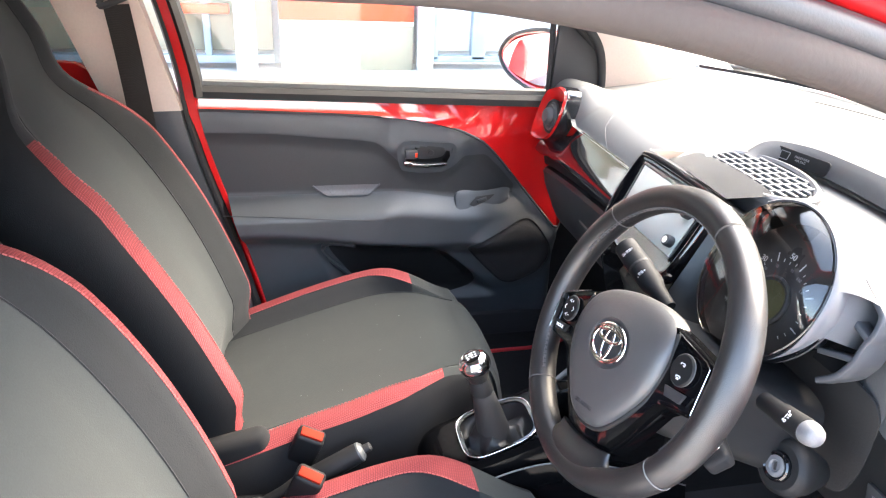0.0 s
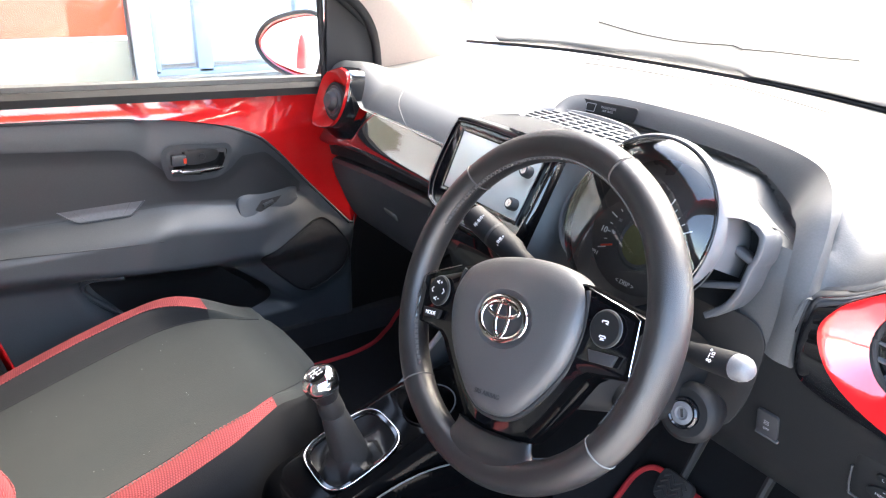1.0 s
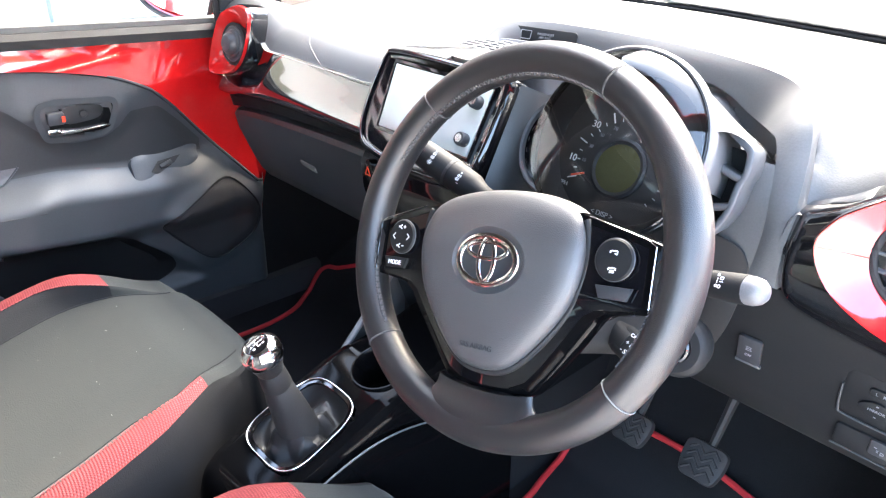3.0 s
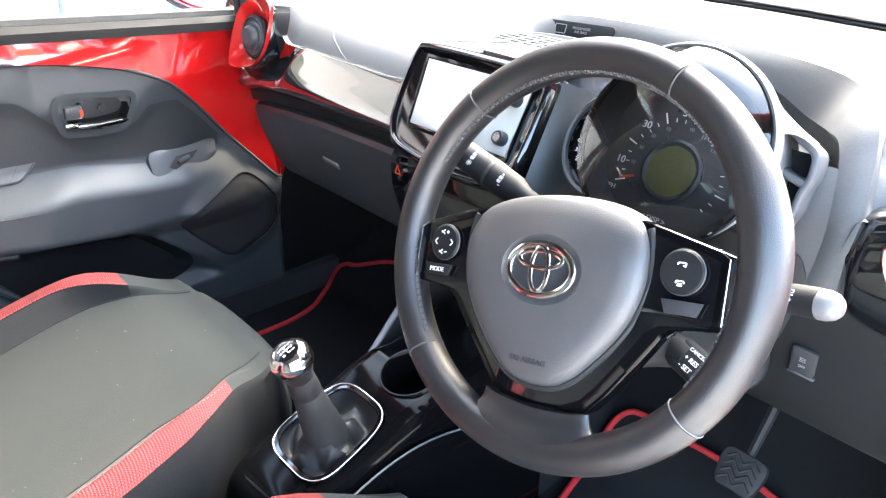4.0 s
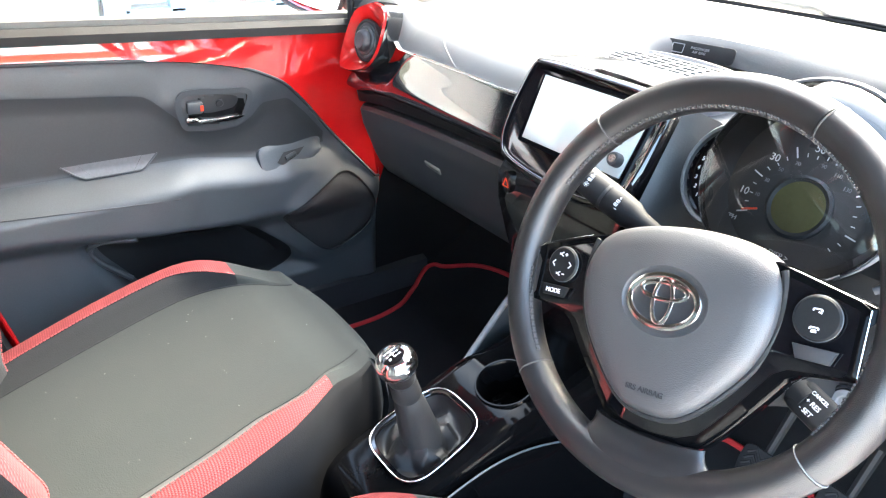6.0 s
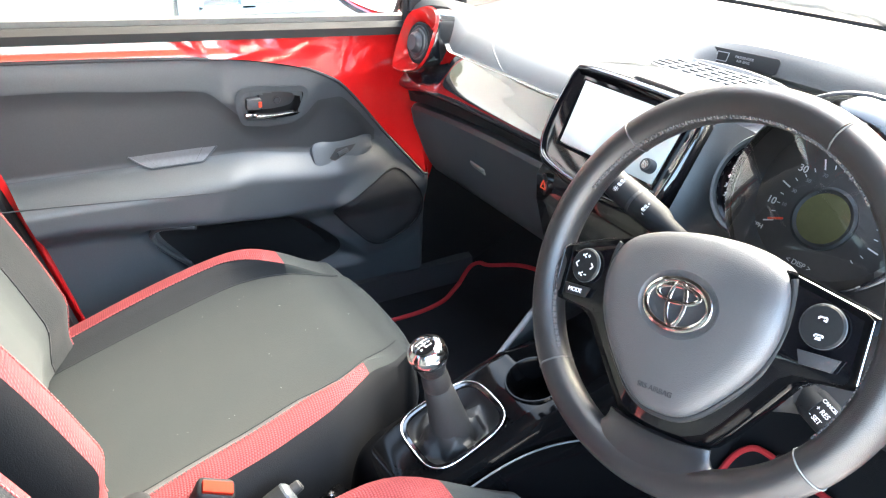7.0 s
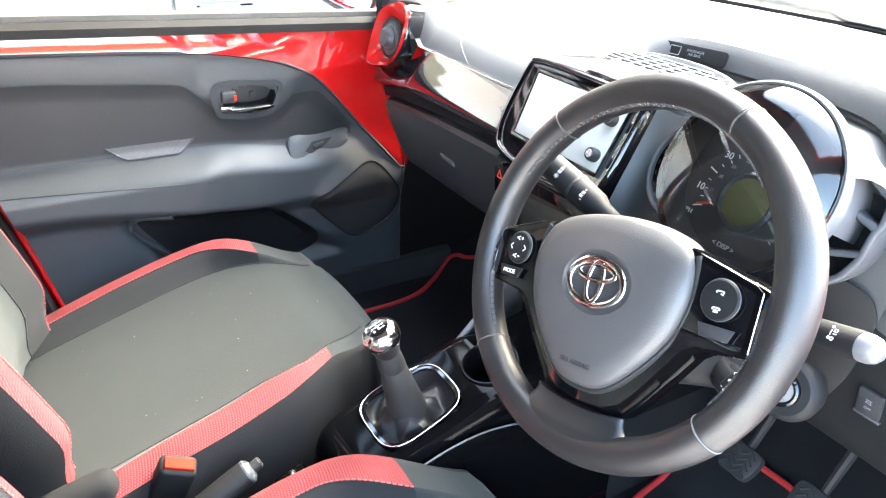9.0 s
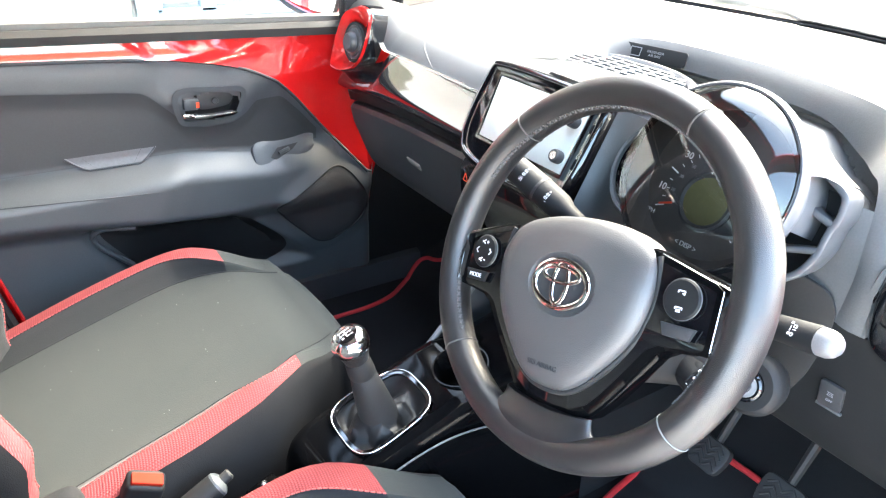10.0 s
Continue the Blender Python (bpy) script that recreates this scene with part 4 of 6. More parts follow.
    part("demister_slot", loft([[(p.x, p.y - 0.003, dash_z(p.x, p.y)), (p.x, p.y - 0.002, dash_z(p.x, p.y) + 0.0015), (p.x, p.y + 0.002, dash_z(p.x, p.y) + 0.0015), (p.x, p.y + 0.003, dash_z(p.x, p.y))] for p in slot]), PLASTIC_DARK, d, "narrow dark demister slot")
    band_top = curve([(-0.72, 0.915), (-0.645, 0.920), (-0.57, 0.925), (-0.53, 0.938), (-0.50, 0.958), (-0.45, 0.962), (-0.088, 0.960)])
    band_low = curve([(-0.715, 0.872), (-0.69, 0.856), (-0.64, 0.856), (-0.575, 0.868), (-0.40, 0.876), (-0.088, 0.878)])
    glove_top = curve([(-0.72, 0.812), (-0.66, 0.823), (-0.594, 0.832), (-0.404, 0.846), (-0.249, 0.851), (-0.10, 0.853)])
    # one gloss shell under the vent and across the passenger's side
    rows, under = [], []
    for i in range(91):
        x = lerp(-0.715, -0.088, i / 90)
        zt, zb = band_top(x), band_low(x)
        yf = 0.252 + 0.055 * max(0.0, (-0.66 - x) / 0.055) ** 2
        prof = [(0.041, 0.0), (0.034, 0.13), (0.023, 0.36), (0.012, 0.58), (0.003, 0.79), (0.003, 0.91), (0.014, 0.985), (0.032, 1.0), (0.05, 0.99)]
        rows.append(spline([(x, yf + dy, lerp(zt, zb, f)) for dy, f in prof], 26))
        under.append([(x, yf + 0.034, zb + 0.003), (x, yf + 0.026, zb - 0.008), (x, yf + 0.032, glove_top(x) + 0.003), (x, yf + 0.07, glove_top(x) + 0.001)])
    part("gloss_band", sheet(rows), GLOSS_TRIM, d, "piano black band across the passenger side")
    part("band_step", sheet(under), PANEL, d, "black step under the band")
    # vents, with gloss surround
    vent(d, -1)
    vent(d, 1)
    # glovebox
    rows = []
    for z, y in ((0.850, 0.33), (0.849, 0.29), (0.845, 0.279), (0.836, 0.274), (0.80, 0.281), (0.76, 0.296), (0.72, 0.311), (0.69, 0.325), (0.665, 0.342), (0.655, 0.37), (0.655, 0.60)):
        r = [(-0.664, y + 0.16, z), (-0.664, y + 0.03, z)]
        r += [(x, y + 0.012 * step(-0.645, -0.662, x), z) for x in [lerp(-0.662, -0.105, (i / 40) ** 1.3) for i in range(41)]]
        rows.append([(x, yy, zz + (glove_top(x) - 0.85) * max(0.0, 1 - (0.85 - zz) / 0.2)) for x, yy, zz in r])
    g = part("glovebox", sheet(rows), GLOVE, d, "closed dark grey glovebox lid")
    part("latch", box((0.050, 0.010, 0.016), pose(-0.405, 0.2975, 0.760, 35, 4, 0), 0.004, 3), SEAL, g, "pale glovebox catch")
    part("latch_slot", strokes_bm([(-0.02, -0.014, -0.02, 0.013), (-0.02, 0.013, 0.024, 0.013), (0.024, 0.013, 0.012, -0.006)], 0.002, frame_of((-0.417, 0.287, 0.785), (1, 0, 0), (0, -0.36, 1))), PLASTIC_DARK, g)
    part("under_panel", slab([(-0.64, 0.38), (-0.10, 0.38), (-0.10, 0.82), (-0.64, 0.82)], pose(0, 0, 0.64), 0.01), PLASTIC_DARK, d)
    # driver's lower panel
    rows = []
    for z, y in ((0.965, 0.350), (0.945, 0.318), (0.925, 0.296), (0.908, 0.287), (0.884, 0.2885), (0.878, 0.2885), (0.86, 0.290), (0.80, 0.302), (0.74, 0.315), (0.70, 0.33), (0.675, 0.36), (0.67, 0.6)):
        rows.append([(x, y + (0.035 * step(0.41, 0.44, x) if z > 0.88 else 0), z - (0.03 * step(0.47, 0.51, x) if z > 0.9 else 0)) for x in [lerp(0.12, 0.70, i / 48) for i in range(49)]])
    part("lower_panel", sheet(rows), PANEL, d, "dark grey lower dashboard panel")
    # no hole is cut: a black sheet paints the opening's shade
    hole = soft([(-0.10, 0.0), (0.02, 0.012), (0.085, 0.008), (0.102, -0.008), (0.105, -0.03), (0.099, -0.07), (0.086, -0.12), (0.06, -0.165), (0.0, -0.18), (-0.10, -0.17)], 60)
    part("column_opening", slab(hole, frame_of((0.35, 0.2855, 0.905), (1, 0, 0), (0, -0.165, 1)), 0.003, 0.001), RUBBER, d, "flat black sheet standing for the dark opening round the steering column")
    sm = frame_of((0.4725, 0.3035, 0.788), (1, 0, 0), (0, -0.22, 1))
    s = part("stability_switch", slab(rounded(0.027, 0.036, 0.004), sm, -0.004 if (sm.to_3x3() @ Vector((0, 0, 1))).y > 0 else 0.004, 0.001), PLASTIC_DARK, d, "black stability control button")
    fm = flip(sm, 0.0045)
    words("switch_text", "OFF", 0.0045, fm @ pose(0, -0.006, 0), GREYMARK, s)
    strokes("switch_icon", [(-0.006, 0.002, 0.006, 0.002), (-0.004, 0.006, 0.004, 0.006), (-0.006, 0.010, 0.006, 0.010), (-0.005, 0.002, -0.003, 0.010), (0.005, 0.002, 0.003, 0.010)], 0.0012, fm @ Matrix.Scale(0.6, 4), GREYMARK, s)
    part("switch_ledge", box((0.030, 0.005, 0.004), pose(0.4725, 0.307, 0.768), 0.0015), PLASTIC, s)
    mm = frame_of((0.607, 0.3045, 0.790), (1, 0, 0), (0, -0.18, 1))
    p = part("mirror_switch", slab(rounded(0.070, 0.062, 0.010), mm, 0.0015, 0.001), PANEL, d, "black mirror adjuster panel")
    fm = mm @ pose(0, 0, 0.0016)
    # lower-left edge in a paler plastic, painting the recess's highlight
    lip = spline([(-0.036, 0.01, 0.001), (-0.035, -0.022, 0.001), (-0.026, -0.030, 0.001), (0.036, -0.031, 0.001)], 30)
    part("panel_lip", tube([fm @ v for v in lip], 0.0014, 8), PLASTIC_SOFT, p, "paler lip painting the highlight on the switch recess")
    part("adjuster_pad", slab(soft([(-0.015, 0.004), (0, 0.010), (0.015, 0.004), (0.015, -0.004), (0, -0.010), (-0.015, -0.004)], 40), fm @ pose(0, -0.007, 0) @ Matrix.Scale(1.05, 4), 0.003, 0.001), PANEL, p)
    words("adjuster_text", "MIRROR", 0.0046, fm @ pose(0, -0.007, 0.0032), GREYMARK, p)
    strokes("adjuster_arrow", [(-0.0012, 0.0, 0.0012, 0.0), (-0.0012, -0.0145, 0.0012, -0.0145)], 0.0012, fm @ pose(0, 0, 0.0032), GREYMARK, p)
    part("selector", slab(rounded(0.022, 0.010, 0.004), fm @ pose(0.0, 0.015, 0), 0.003, 0.001), PANEL, p)
    words("selector_text", "L   R", 0.0052, fm @ pose(0.0, 0.015, 0.0032), GREYMARK, p)
    q = part("headlamp_leveller", slab(rounded(0.064, 0.030, 0.004), mm @ pose(0.0, -0.060, -0.002), 0.004, 0.001), PANEL, d, "black headlamp leveller panel")
    lm = mm @ pose(0.014, -0.054, 0.002)
    part("leveller_button", slab(rounded(0.022, 0.020, 0.003), lm, 0.003, 0.001), PLASTIC_DARK, q)
    strokes("leveller_icon", [(-0.006, 0.002, -0.003, 0.002), (0.001, -0.001, 0.001, -0.005), (0.001, -0.001, 0.004, -0.002), (0.004, -0.002, 0.004, -0.004), (0.004, -0.004, 0.001, -0.005), (-0.003, -0.001, -0.001, -0.001), (-0.003, -0.003, -0.001, -0.003)], 0.0008, lm @ pose(0, 0, 0.0032), GREYMARK, q)
    part("panel_lip", tube([mm @ Vector((x, -0.077, 0.001)) for x in (-0.034, 0.0, 0.034)], 0.0013, 8), PLASTIC_SOFT, q)
    # passenger airbag lamp on the bay's far wall
    am = frame_of((-0.002, 0.4755, 1.045), (1, 0.22, 0), (0, 0.5, 1))
    am = flip(am, -0.0005)
    a = part("airbag_lamp", slab(rounded(0.110, 0.024, 0.006), am, 0.003, 0.001), PANEL, d, "black passenger airbag indicator plate")
    strokes("lamp_icon", [(-0.04, -0.007, -0.022, -0.007), (-0.022, -0.007, -0.022, 0.006), (-0.022, 0.006, -0.04, 0.006), (-0.04, 0.006, -0.04, -0.007)], 0.0012, am @ pose(0, 0, 0.003), GREYMARK, a)
    words("lamp_text", "PASSENGER\nAIR BAG", 0.0055, am @ pose(0.003, 0, 0.003), GREYMARK, a)
    return d


def strokes_bm(lines, width, m):
    bm = bmesh.new()
    for x0, y0, x1, y1 in lines:
        v = Vector((x1 - x0, y1 - y0, 0))
        bm = join(bm, box((v.length + width, width, 0.003), m @ Matrix.Translation(((x0 + x1) / 2, (y0 + y1) / 2, 0)) @ Matrix.Rotation(math.atan2(v.y, v.x), 4, "Z")))
    return bm


def flip(m, d=0.0):
    """Turns a pose so that its z looks towards the cabin's rear, x kept to the right, and lifts it by d."""
    if (m.to_3x3() @ Vector((0, 0, 1))).y > 0:
        x, y = m.to_3x3() @ Vector((1, 0, 0)), m.to_3x3() @ Vector((0, 1, 0))
        m = frame_of(m.translation, x, y)
    z = m.to_3x3() @ Vector((0, 0, 1))
    return Matrix.Translation(z * d) @ m


def screen_plane(x, z, off=0.0):
    """A point of the sloping centre stack; off: metres towards the cabin."""
    return Vector((x, 0.224 + 0.5 * (z - 1.0), z)) + Vector((0, -0.894, 0.447)) * off


def infotainment():
    t = thing("infotainment_unit", (0.03, 0.26, 0.66), "gloss black centre stack with a blank touch screen", "car stereo")
    m = frame_of(screen_plane(0.03, 0.985), (1, 0, 0), (0, 0.447, 0.894))
    # z of m points to the cabin
    k = 1 / 0.894

    def loc(x, z):
        return (x - 0.03, (z - 0.985) * k)
    outer = soft([loc(-0.097, 1.032), loc(-0.104, 0.99), loc(-0.103, 0.955), loc(-0.097, 0.930), loc(-0.078, 0.908), loc(-0.03, 0.898), loc(0.03, 0.895), loc(0.10, 0.899), loc(0.138, 0.912), loc(0.149, 0.94), loc(0.152, 0.99), loc(0.150, 1.028), loc(0.135, 1.041), loc(0.03, 1.044), loc(-0.075, 1.042)], 96)

    def inset(d):
        out = []
        for i, q in enumerate(outer):
            a, b = Vector(outer[i - 1]), Vector(outer[(i + 1) % len(outer)])
            t = (b - a).normalized()
            out.append(Vector(q) + Vector((-t.y, t.x)) * d)
        return out
    rings = [[m @ Vector((p.x, p.y, dz)) for p in inset(d)] for d, dz in ((0.012, -0.10), (0.003, -0.045), (0.0, -0.022), (0.0005, -0.005), (0.0025, 0.002), (0.006, 0.006), (0.0095, 0.0075), (0.0115, 0.0065), (0.0125, 0.003), (0.0165, 0.002))]
    b = part("bezel", loft(rings), GLOSS, t, "piano black bezel")
    part("bright_line", tube([m @ Vector((p.x, p.y, 0.0072)) for p in inset(0.0100)], 0.0005, 6, closed=True), STEEL, b)
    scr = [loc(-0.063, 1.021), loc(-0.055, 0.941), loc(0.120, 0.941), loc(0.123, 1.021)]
    part("screen", slab(scr, m @ pose(0, 0, 0.0028), 0.0025, 0.0008), DISPLAY, t, "blank touch screen, pale reflection painted into its colour")
    part("screen_border", band([loc(-0.068, 1.026), loc(-0.060, 0.936), loc(0.125, 0.936), loc(0.128, 1.026)], m @ pose(0, 0, 0.0024), 0.0045, 0.0032), GLOSS, t)
    for z in (1.002, 0.958):
        kn = part("knob", turned([(0.009, 0.0), (0.009, 0.011), (0.0078, 0.0135), (0.0, 0.0135)], m @ Matrix.Translation((*loc(0.108, z), 0.004)), 28), PLASTIC_DARK, t, "black rotary knob")
        part("knob_cap", turned([(0.0055, 0.013), (0.0055, 0.0142), (0, 0.0142)], m @ Matrix.Translation((*loc(0.108, z), 0.004)), 20), SATIN, kn)
    # top of the unit runs back to the grille
    rows = []
    for f in [i / 8 for i in range(9)]:
        y = lerp(0.247, 0.345, f)
        rows.append([(lerp(lerp(-0.088, -0.078, f), lerp(0.145, 0.128, f), i / 20), y, lerp(1.0425, 1.036, f) + 0.004 * math.sin(math.pi * i / 20)) for i in range(21)])
    part("top_cover", sheet(rows), GLOSS_TRIM, t, "gloss black top of the unit")
    # lower stack
    rows = []
    for z, xl, xr, y in ((0.915, -0.088, 0.15, 0.19), (0.88, -0.102, 0.145, 0.183), (0.84, -0.10, 0.14, 0.186), (0.78, -0.09, 0.13, 0.20), (0.70, -0.07, 0.12, 0.22), (0.62, -0.05, 0.11, 0.24)):
        rows.append([(xl, y + 0.12, z), (xl, y + 0.02, z), (xl + 0.008, y + 0.004, z), (xl + 0.03, y, z), (xr - 0.03, y, z), (xr - 0.008, y + 0.004, z), (xr, y + 0.02, z), (xr, y + 0.12, z)])
    low = part("stack_base", sheet(rows), GLOSS, t, "gloss black lower centre stack")
    hm = frame_of((-0.066, 0.183, 0.874), (1, -0.05, 0), (0, -0.05, 1))
    h = part("hazard_button", turned([(0.014, -0.003), (0.014, 0.003), (0.012, 0.0045), (0, 0.0045)], hm @ Matrix.Diagonal((0.7, 1.25, 1, 1)), 28), GLOSS, low, "black hazard button")
    strokes("hazard_triangle", [(-0.006, -0.006, 0.006, -0.006), (0.006, -0.006, 0.0, 0.007), (0.0, 0.007, -0.006, -0.006)], 0.0018, hm @ pose(0, 0, 0.0046), ORANGE, h)
    # side cheek of the stack, towards the driver
    part("side_cheek", sheet([[screen_plane(0.155, z, -0.004), screen_plane(0.185, z, -0.03), screen_plane(0.20, z, -0.10)] for z in (1.035, 1.0, 0.95, 0.90, 0.84)]), CHEEK, t, "slate grey cheek beside the stack")
    return t


def centre_grille():
    g = thing("centre_air_grille", (0.02, 0.39, 1.02), "grey slotted air grille on the dashboard top", "air vent")
    out = soft([(-0.055, 0.345), (-0.078, 0.365), (-0.088, 0.398), (-0.065, 0.43), (-0.01, 0.45), (0.06, 0.442), (0.115, 0.415), (0.14, 0.38), (0.125, 0.34), (0.09, 0.325), (0.0, 0.33)][::-1], 60)
    m = pose(0, 0, 1.026, 0, 0, 0)
    part("frame", band([p for p in out][::-1], m @ pose(0, 0, 0), 0.013, 0.012, 0.004), SILVER_GREY, g, "grey grille frame")
    part("well", slab(out, pose(0, 0, 1.016), 0.004), RUBBER, g)
    part("skirt", loft([[Vector((0.025 + (x - 0.025) * s, 0.385 + (y - 0.385) * s, z)) for x, y in out] for s, z in ((1.12, 0.995), (1.06, 1.012), (1.0, 1.03), (0.95, 1.031))], caps=False), SILVER_GREY, g)

    def span(yv):
        xs = []
        for (ax, ay), (bx, by) in zip(out, out[1:] + out[:1]):
            if (ay - yv) * (by - yv) < 0:
                xs.append(ax + (bx - ax) * (yv - ay) / (by - ay))
        return (min(xs) + 0.006, max(xs) - 0.006) if len(xs) >= 2 else None
    for i in range(7):
        yv = 0.342 + 0.0155 * i
        sp = span(yv)
        if sp:
            part("slat", box((sp[1] - sp[0], 0.0060, 0.006), pose((sp[0] + sp[1]) / 2, yv, 1.034), 0.0015), SILVER_GREY, g)
    for i in range(7):
        xv = -0.05 + 0.025 * i
        part("rib", box((0.0045, 0.085, 0.006), pose(xv + 0.004, 0.388, 1.0335), 0.001), SILVER_GREY, g)
    return g


def cluster():
    c = thing("instrument_cluster", (0.315, 0.30, 0.88), "round instrument pod with speedometer under a clear lens", "speedometer")
    tilt = math.atan(0.47)
    m = frame_of((0.333, 0.197, 1.010), (1, 0, 0), (0, math.sin(tilt), math.cos(tilt)))
    R = 0.097
    part("pod", turned([(0.0, -0.11), (0.05, -0.10), (0.068, -0.06), (0.085, -0.03), (R - 0.001, -0.008), (R + 0.0005, 0.0165), (R - 0.0006, 0.0178), (R - 0.0014, 0.0168), (R - 0.002, 0.004)], m, 64), GLOSS, c, "gloss black pod rim")
    # one wall in two greys: the pale arc paints skylight at upper right
    for a0, a1, material in ((-35, 128, SILVER_GREY), (128, 325, PLASTIC_DARK)):
        part("pod_wall", sheet([[m @ Vector((r * math.cos(a), r * math.sin(a), h)) for a in [radians(lerp(a0, a1, i / 40)) for i in range(41)]] for r, h in ((R - 0.002, 0.007), (R - 0.009, -0.004), (R - 0.017, -0.0145))]), material, c, "sloping inner wall of the pod")
    part("dial_face", turned([(0.0, -0.015), (R - 0.005, -0.015), (R - 0.005, -0.019), (0.0, -0.019)], m, 64), DIAL, c, "black speedometer face")
    part("lens", sheet([[m @ Vector((r * math.cos(a), r * math.sin(a), 0.0196 + 0.010 * (1 - (r / R) ** 2.2) + 0.11 * step(0.1, 0.75, math.cos(a - radians(58))) * (r / R) ** 2 * max(0.0, 1 - r / (R - 0.0014)))) for a in [2 * math.pi * i / 48 for i in range(48)]] for r in [0.001 + (R - 0.0024) * k / 14 for k in range(15)]], closed_u=True), LENS, c, "clear domed lens")
    dm = m @ pose(0.0, -0.020, -0.0140)
    part("display_ring", turned([(0.032, 0.0), (0.032, 0.003), (0.029, 0.0045), (0.0245, 0.0025)], dm, 48), PLASTIC_SOFT, c)
    part("display", turned([(0.0255, 0.002), (0.0255, 0.003), (0.0, 0.003)], dm, 48), LCD, c, "olive unlit lcd")
    a0, a1 = 204, -31
    for k in range(23):
        a = radians(lerp(a0, a1, k / 22))
        twenty = k % 4 == 0
        if k % 4 == 2:
            r0, r1 = 0.049, 0.0525
        else:
            r0, r1 = (0.0505, 0.0615) if twenty else (0.0505, 0.0545)
        strokes("dial_mark", [(r0 * math.cos(a), r0 * math.sin(a), r1 * math.cos(a), r1 * math.sin(a))], 0.0014 if twenty else 0.0009, m @ pose(0.0, -0.020, -0.0145), WHITE, c)
    # 70 and 90 are darkened to imitate the dial's dim, reflection-veiled side
    for k, n in ((2, "10"), (6, "30"), (10, "50"), (14, "70"), (18, "90")):
        a = radians(lerp(a0, a1, k / 22))
        words("dial_number", n, 0.0105, m @ pose(0.059 * math.cos(a), -0.02 + 0.059 * math.sin(a), -0.0145), WHITE if k < 12 else PLASTIC, c)
    for k, n in ((2, "10"), (4, "30"), (6, "50"), (8, "70"), (11, "90"), (13, "110"), (15, "130")):
        a = radians(lerp(a0, a1, k / 22))
        words("dial_number", n, 0.0055, m @ pose(0.0445 * math.cos(a), -0.02 + 0.0445 * math.sin(a), -0.0145), GREYMARK, c)
    words("unit_text", "MPH", 0.007, m @ pose(-0.060, -0.052, -0.0145), WHITE, c)
    words("display_text", "< DISP >", 0.0075, m @ pose(0.0, -0.070, -0.0145), WHITE, c)
    a = radians(203)
    part("needle", box((0.016, 0.0022, 0.002), m @ pose(0.0, -0.02, -0.011) @ Matrix.Rotation(a, 4, "Z") @ pose(0.047, 0, 0), 0.0005), ORANGE, c, "orange needle at rest")
    # rev counter sliver on the pod's flank
    tm = m @ pose(-0.084, -0.014, -0.0225) @ Matrix.Diagonal((1, 1.08, 1, 1))
    rc = part("rev_counter", turned([(0.0, -0.03), (0.044, -0.028), (0.047, -0.010), (0.0475, 0.002), (0.046, -0.004), (0.0, -0.004)], tm, 48), GLOSS, c, "narrow rev counter at the pod's flank")
    part("rev_rim", turned([(0.050, -0.030), (0.0555, -0.010), (0.0555, 0.002), (0.0525, 0.0065), (0.0495, 0.005), (0.0478, -0.002)], tm, 48), PLASTIC, rc, "grey rim of the rev counter")
    for i in range(6):
        a = radians(lerp(226, 156, i / 5))
        words("rev_number", str(i + 1), 0.0060, tm @ pose(0.0405 * math.cos(a), 0.0405 * math.sin(a), -0.0036), WHITE, rc)
    # hood over the pod
    # the paler grey paints the bright sky falling on the hood
    rows = []
    for f in [i / 8 for i in range(9)]:
        rows.append([m @ Vector(((R + 0.003) * math.cos(a) * lerp(1, 0.80, f ** 0.8), (R + 0.003) * math.sin(a) * lerp(1, 0.93, f), lerp(0.014, -0.12, f))) for a in [radians(lerp(-8, 172, i / 50)) for i in range(51)]])
    part("hood", sheet(rows), SILVER_GREY, c, "grey hood behind the pod, kept pale for the sky on it")
    rows = []
    for r, h in ((-0.0022, 0.0120), (-0.0018, 0.0155), (0.0, 0.0175), (0.002, 0.0180), (0.0045, 0.0150), (0.0055, 0.006), (-0.004, -0.018)):
        rows.append([m @ Vector(((R + r * w) * math.cos(a), (R + r * w) * math.sin(a), lerp(0.006, h, w))) for a, w in [(radians(b), step(-48, 5, b)) for b in [lerp(-48, 128, i / 80) for i in range(81)]]])
    part("hood_lip", sheet(rows), SILVER_GREY, c, "pale grey edge round the lens")
    # open bracket beside the pod: a flat rail with two struts, and its deep outer side
    def at(x, z, back=0.0):
        return Vector((x - 0.14 * back, 0.243 + 0.28 * (z - 1.0) + back, z - 0.24 * back))

    def bar(nm, pts, w, deep, lab="", n=40):
        path = spline([at(x, z) for x, z in pts], n)
        rings = []
        for i, q in enumerate(path):
            t = (path[min(i + 1, n - 1)] - path[max(i - 1, 0)]).normalized()
            into = Vector((-0.14, 1, -0.24)).normalized()
            side = t.cross(into).normalized()
            e = 0.0012
            rings.append([q + side * a + into * b for a, b in ((-w + e, 0), (w - e, 0), (w, e), (w, deep), (-w, deep), (-w, e))])
        return part(nm, loft(rings), BRACKET, c, lab, smooth=50)
    rail = [(0.384, 1.057), (0.410, 1.042), (0.433, 1.031), (0.4435, 1.024), (0.4465, 1.012), (0.4465, 1.001), (0.4440, 0.993), (0.4430, 0.982), (0.4425, 0.970), (0.440, 0.960), (0.432, 0.943), (0.414, 0.926)]
    bar("bracket_rail", rail, 0.0036, 0.030, "satin grey open bracket beside the pod", 70)
    bar("bracket_strut", [(0.398, 1.0135), (0.412, 1.0065), (0.428, 1.0005), (0.444, 0.9965)], 0.0036, 0.022)
    bar("bracket_strut", [(0.396, 0.9545), (0.412, 0.9600), (0.428, 0.9655), (0.4425, 0.9700)], 0.0034, 0.022)
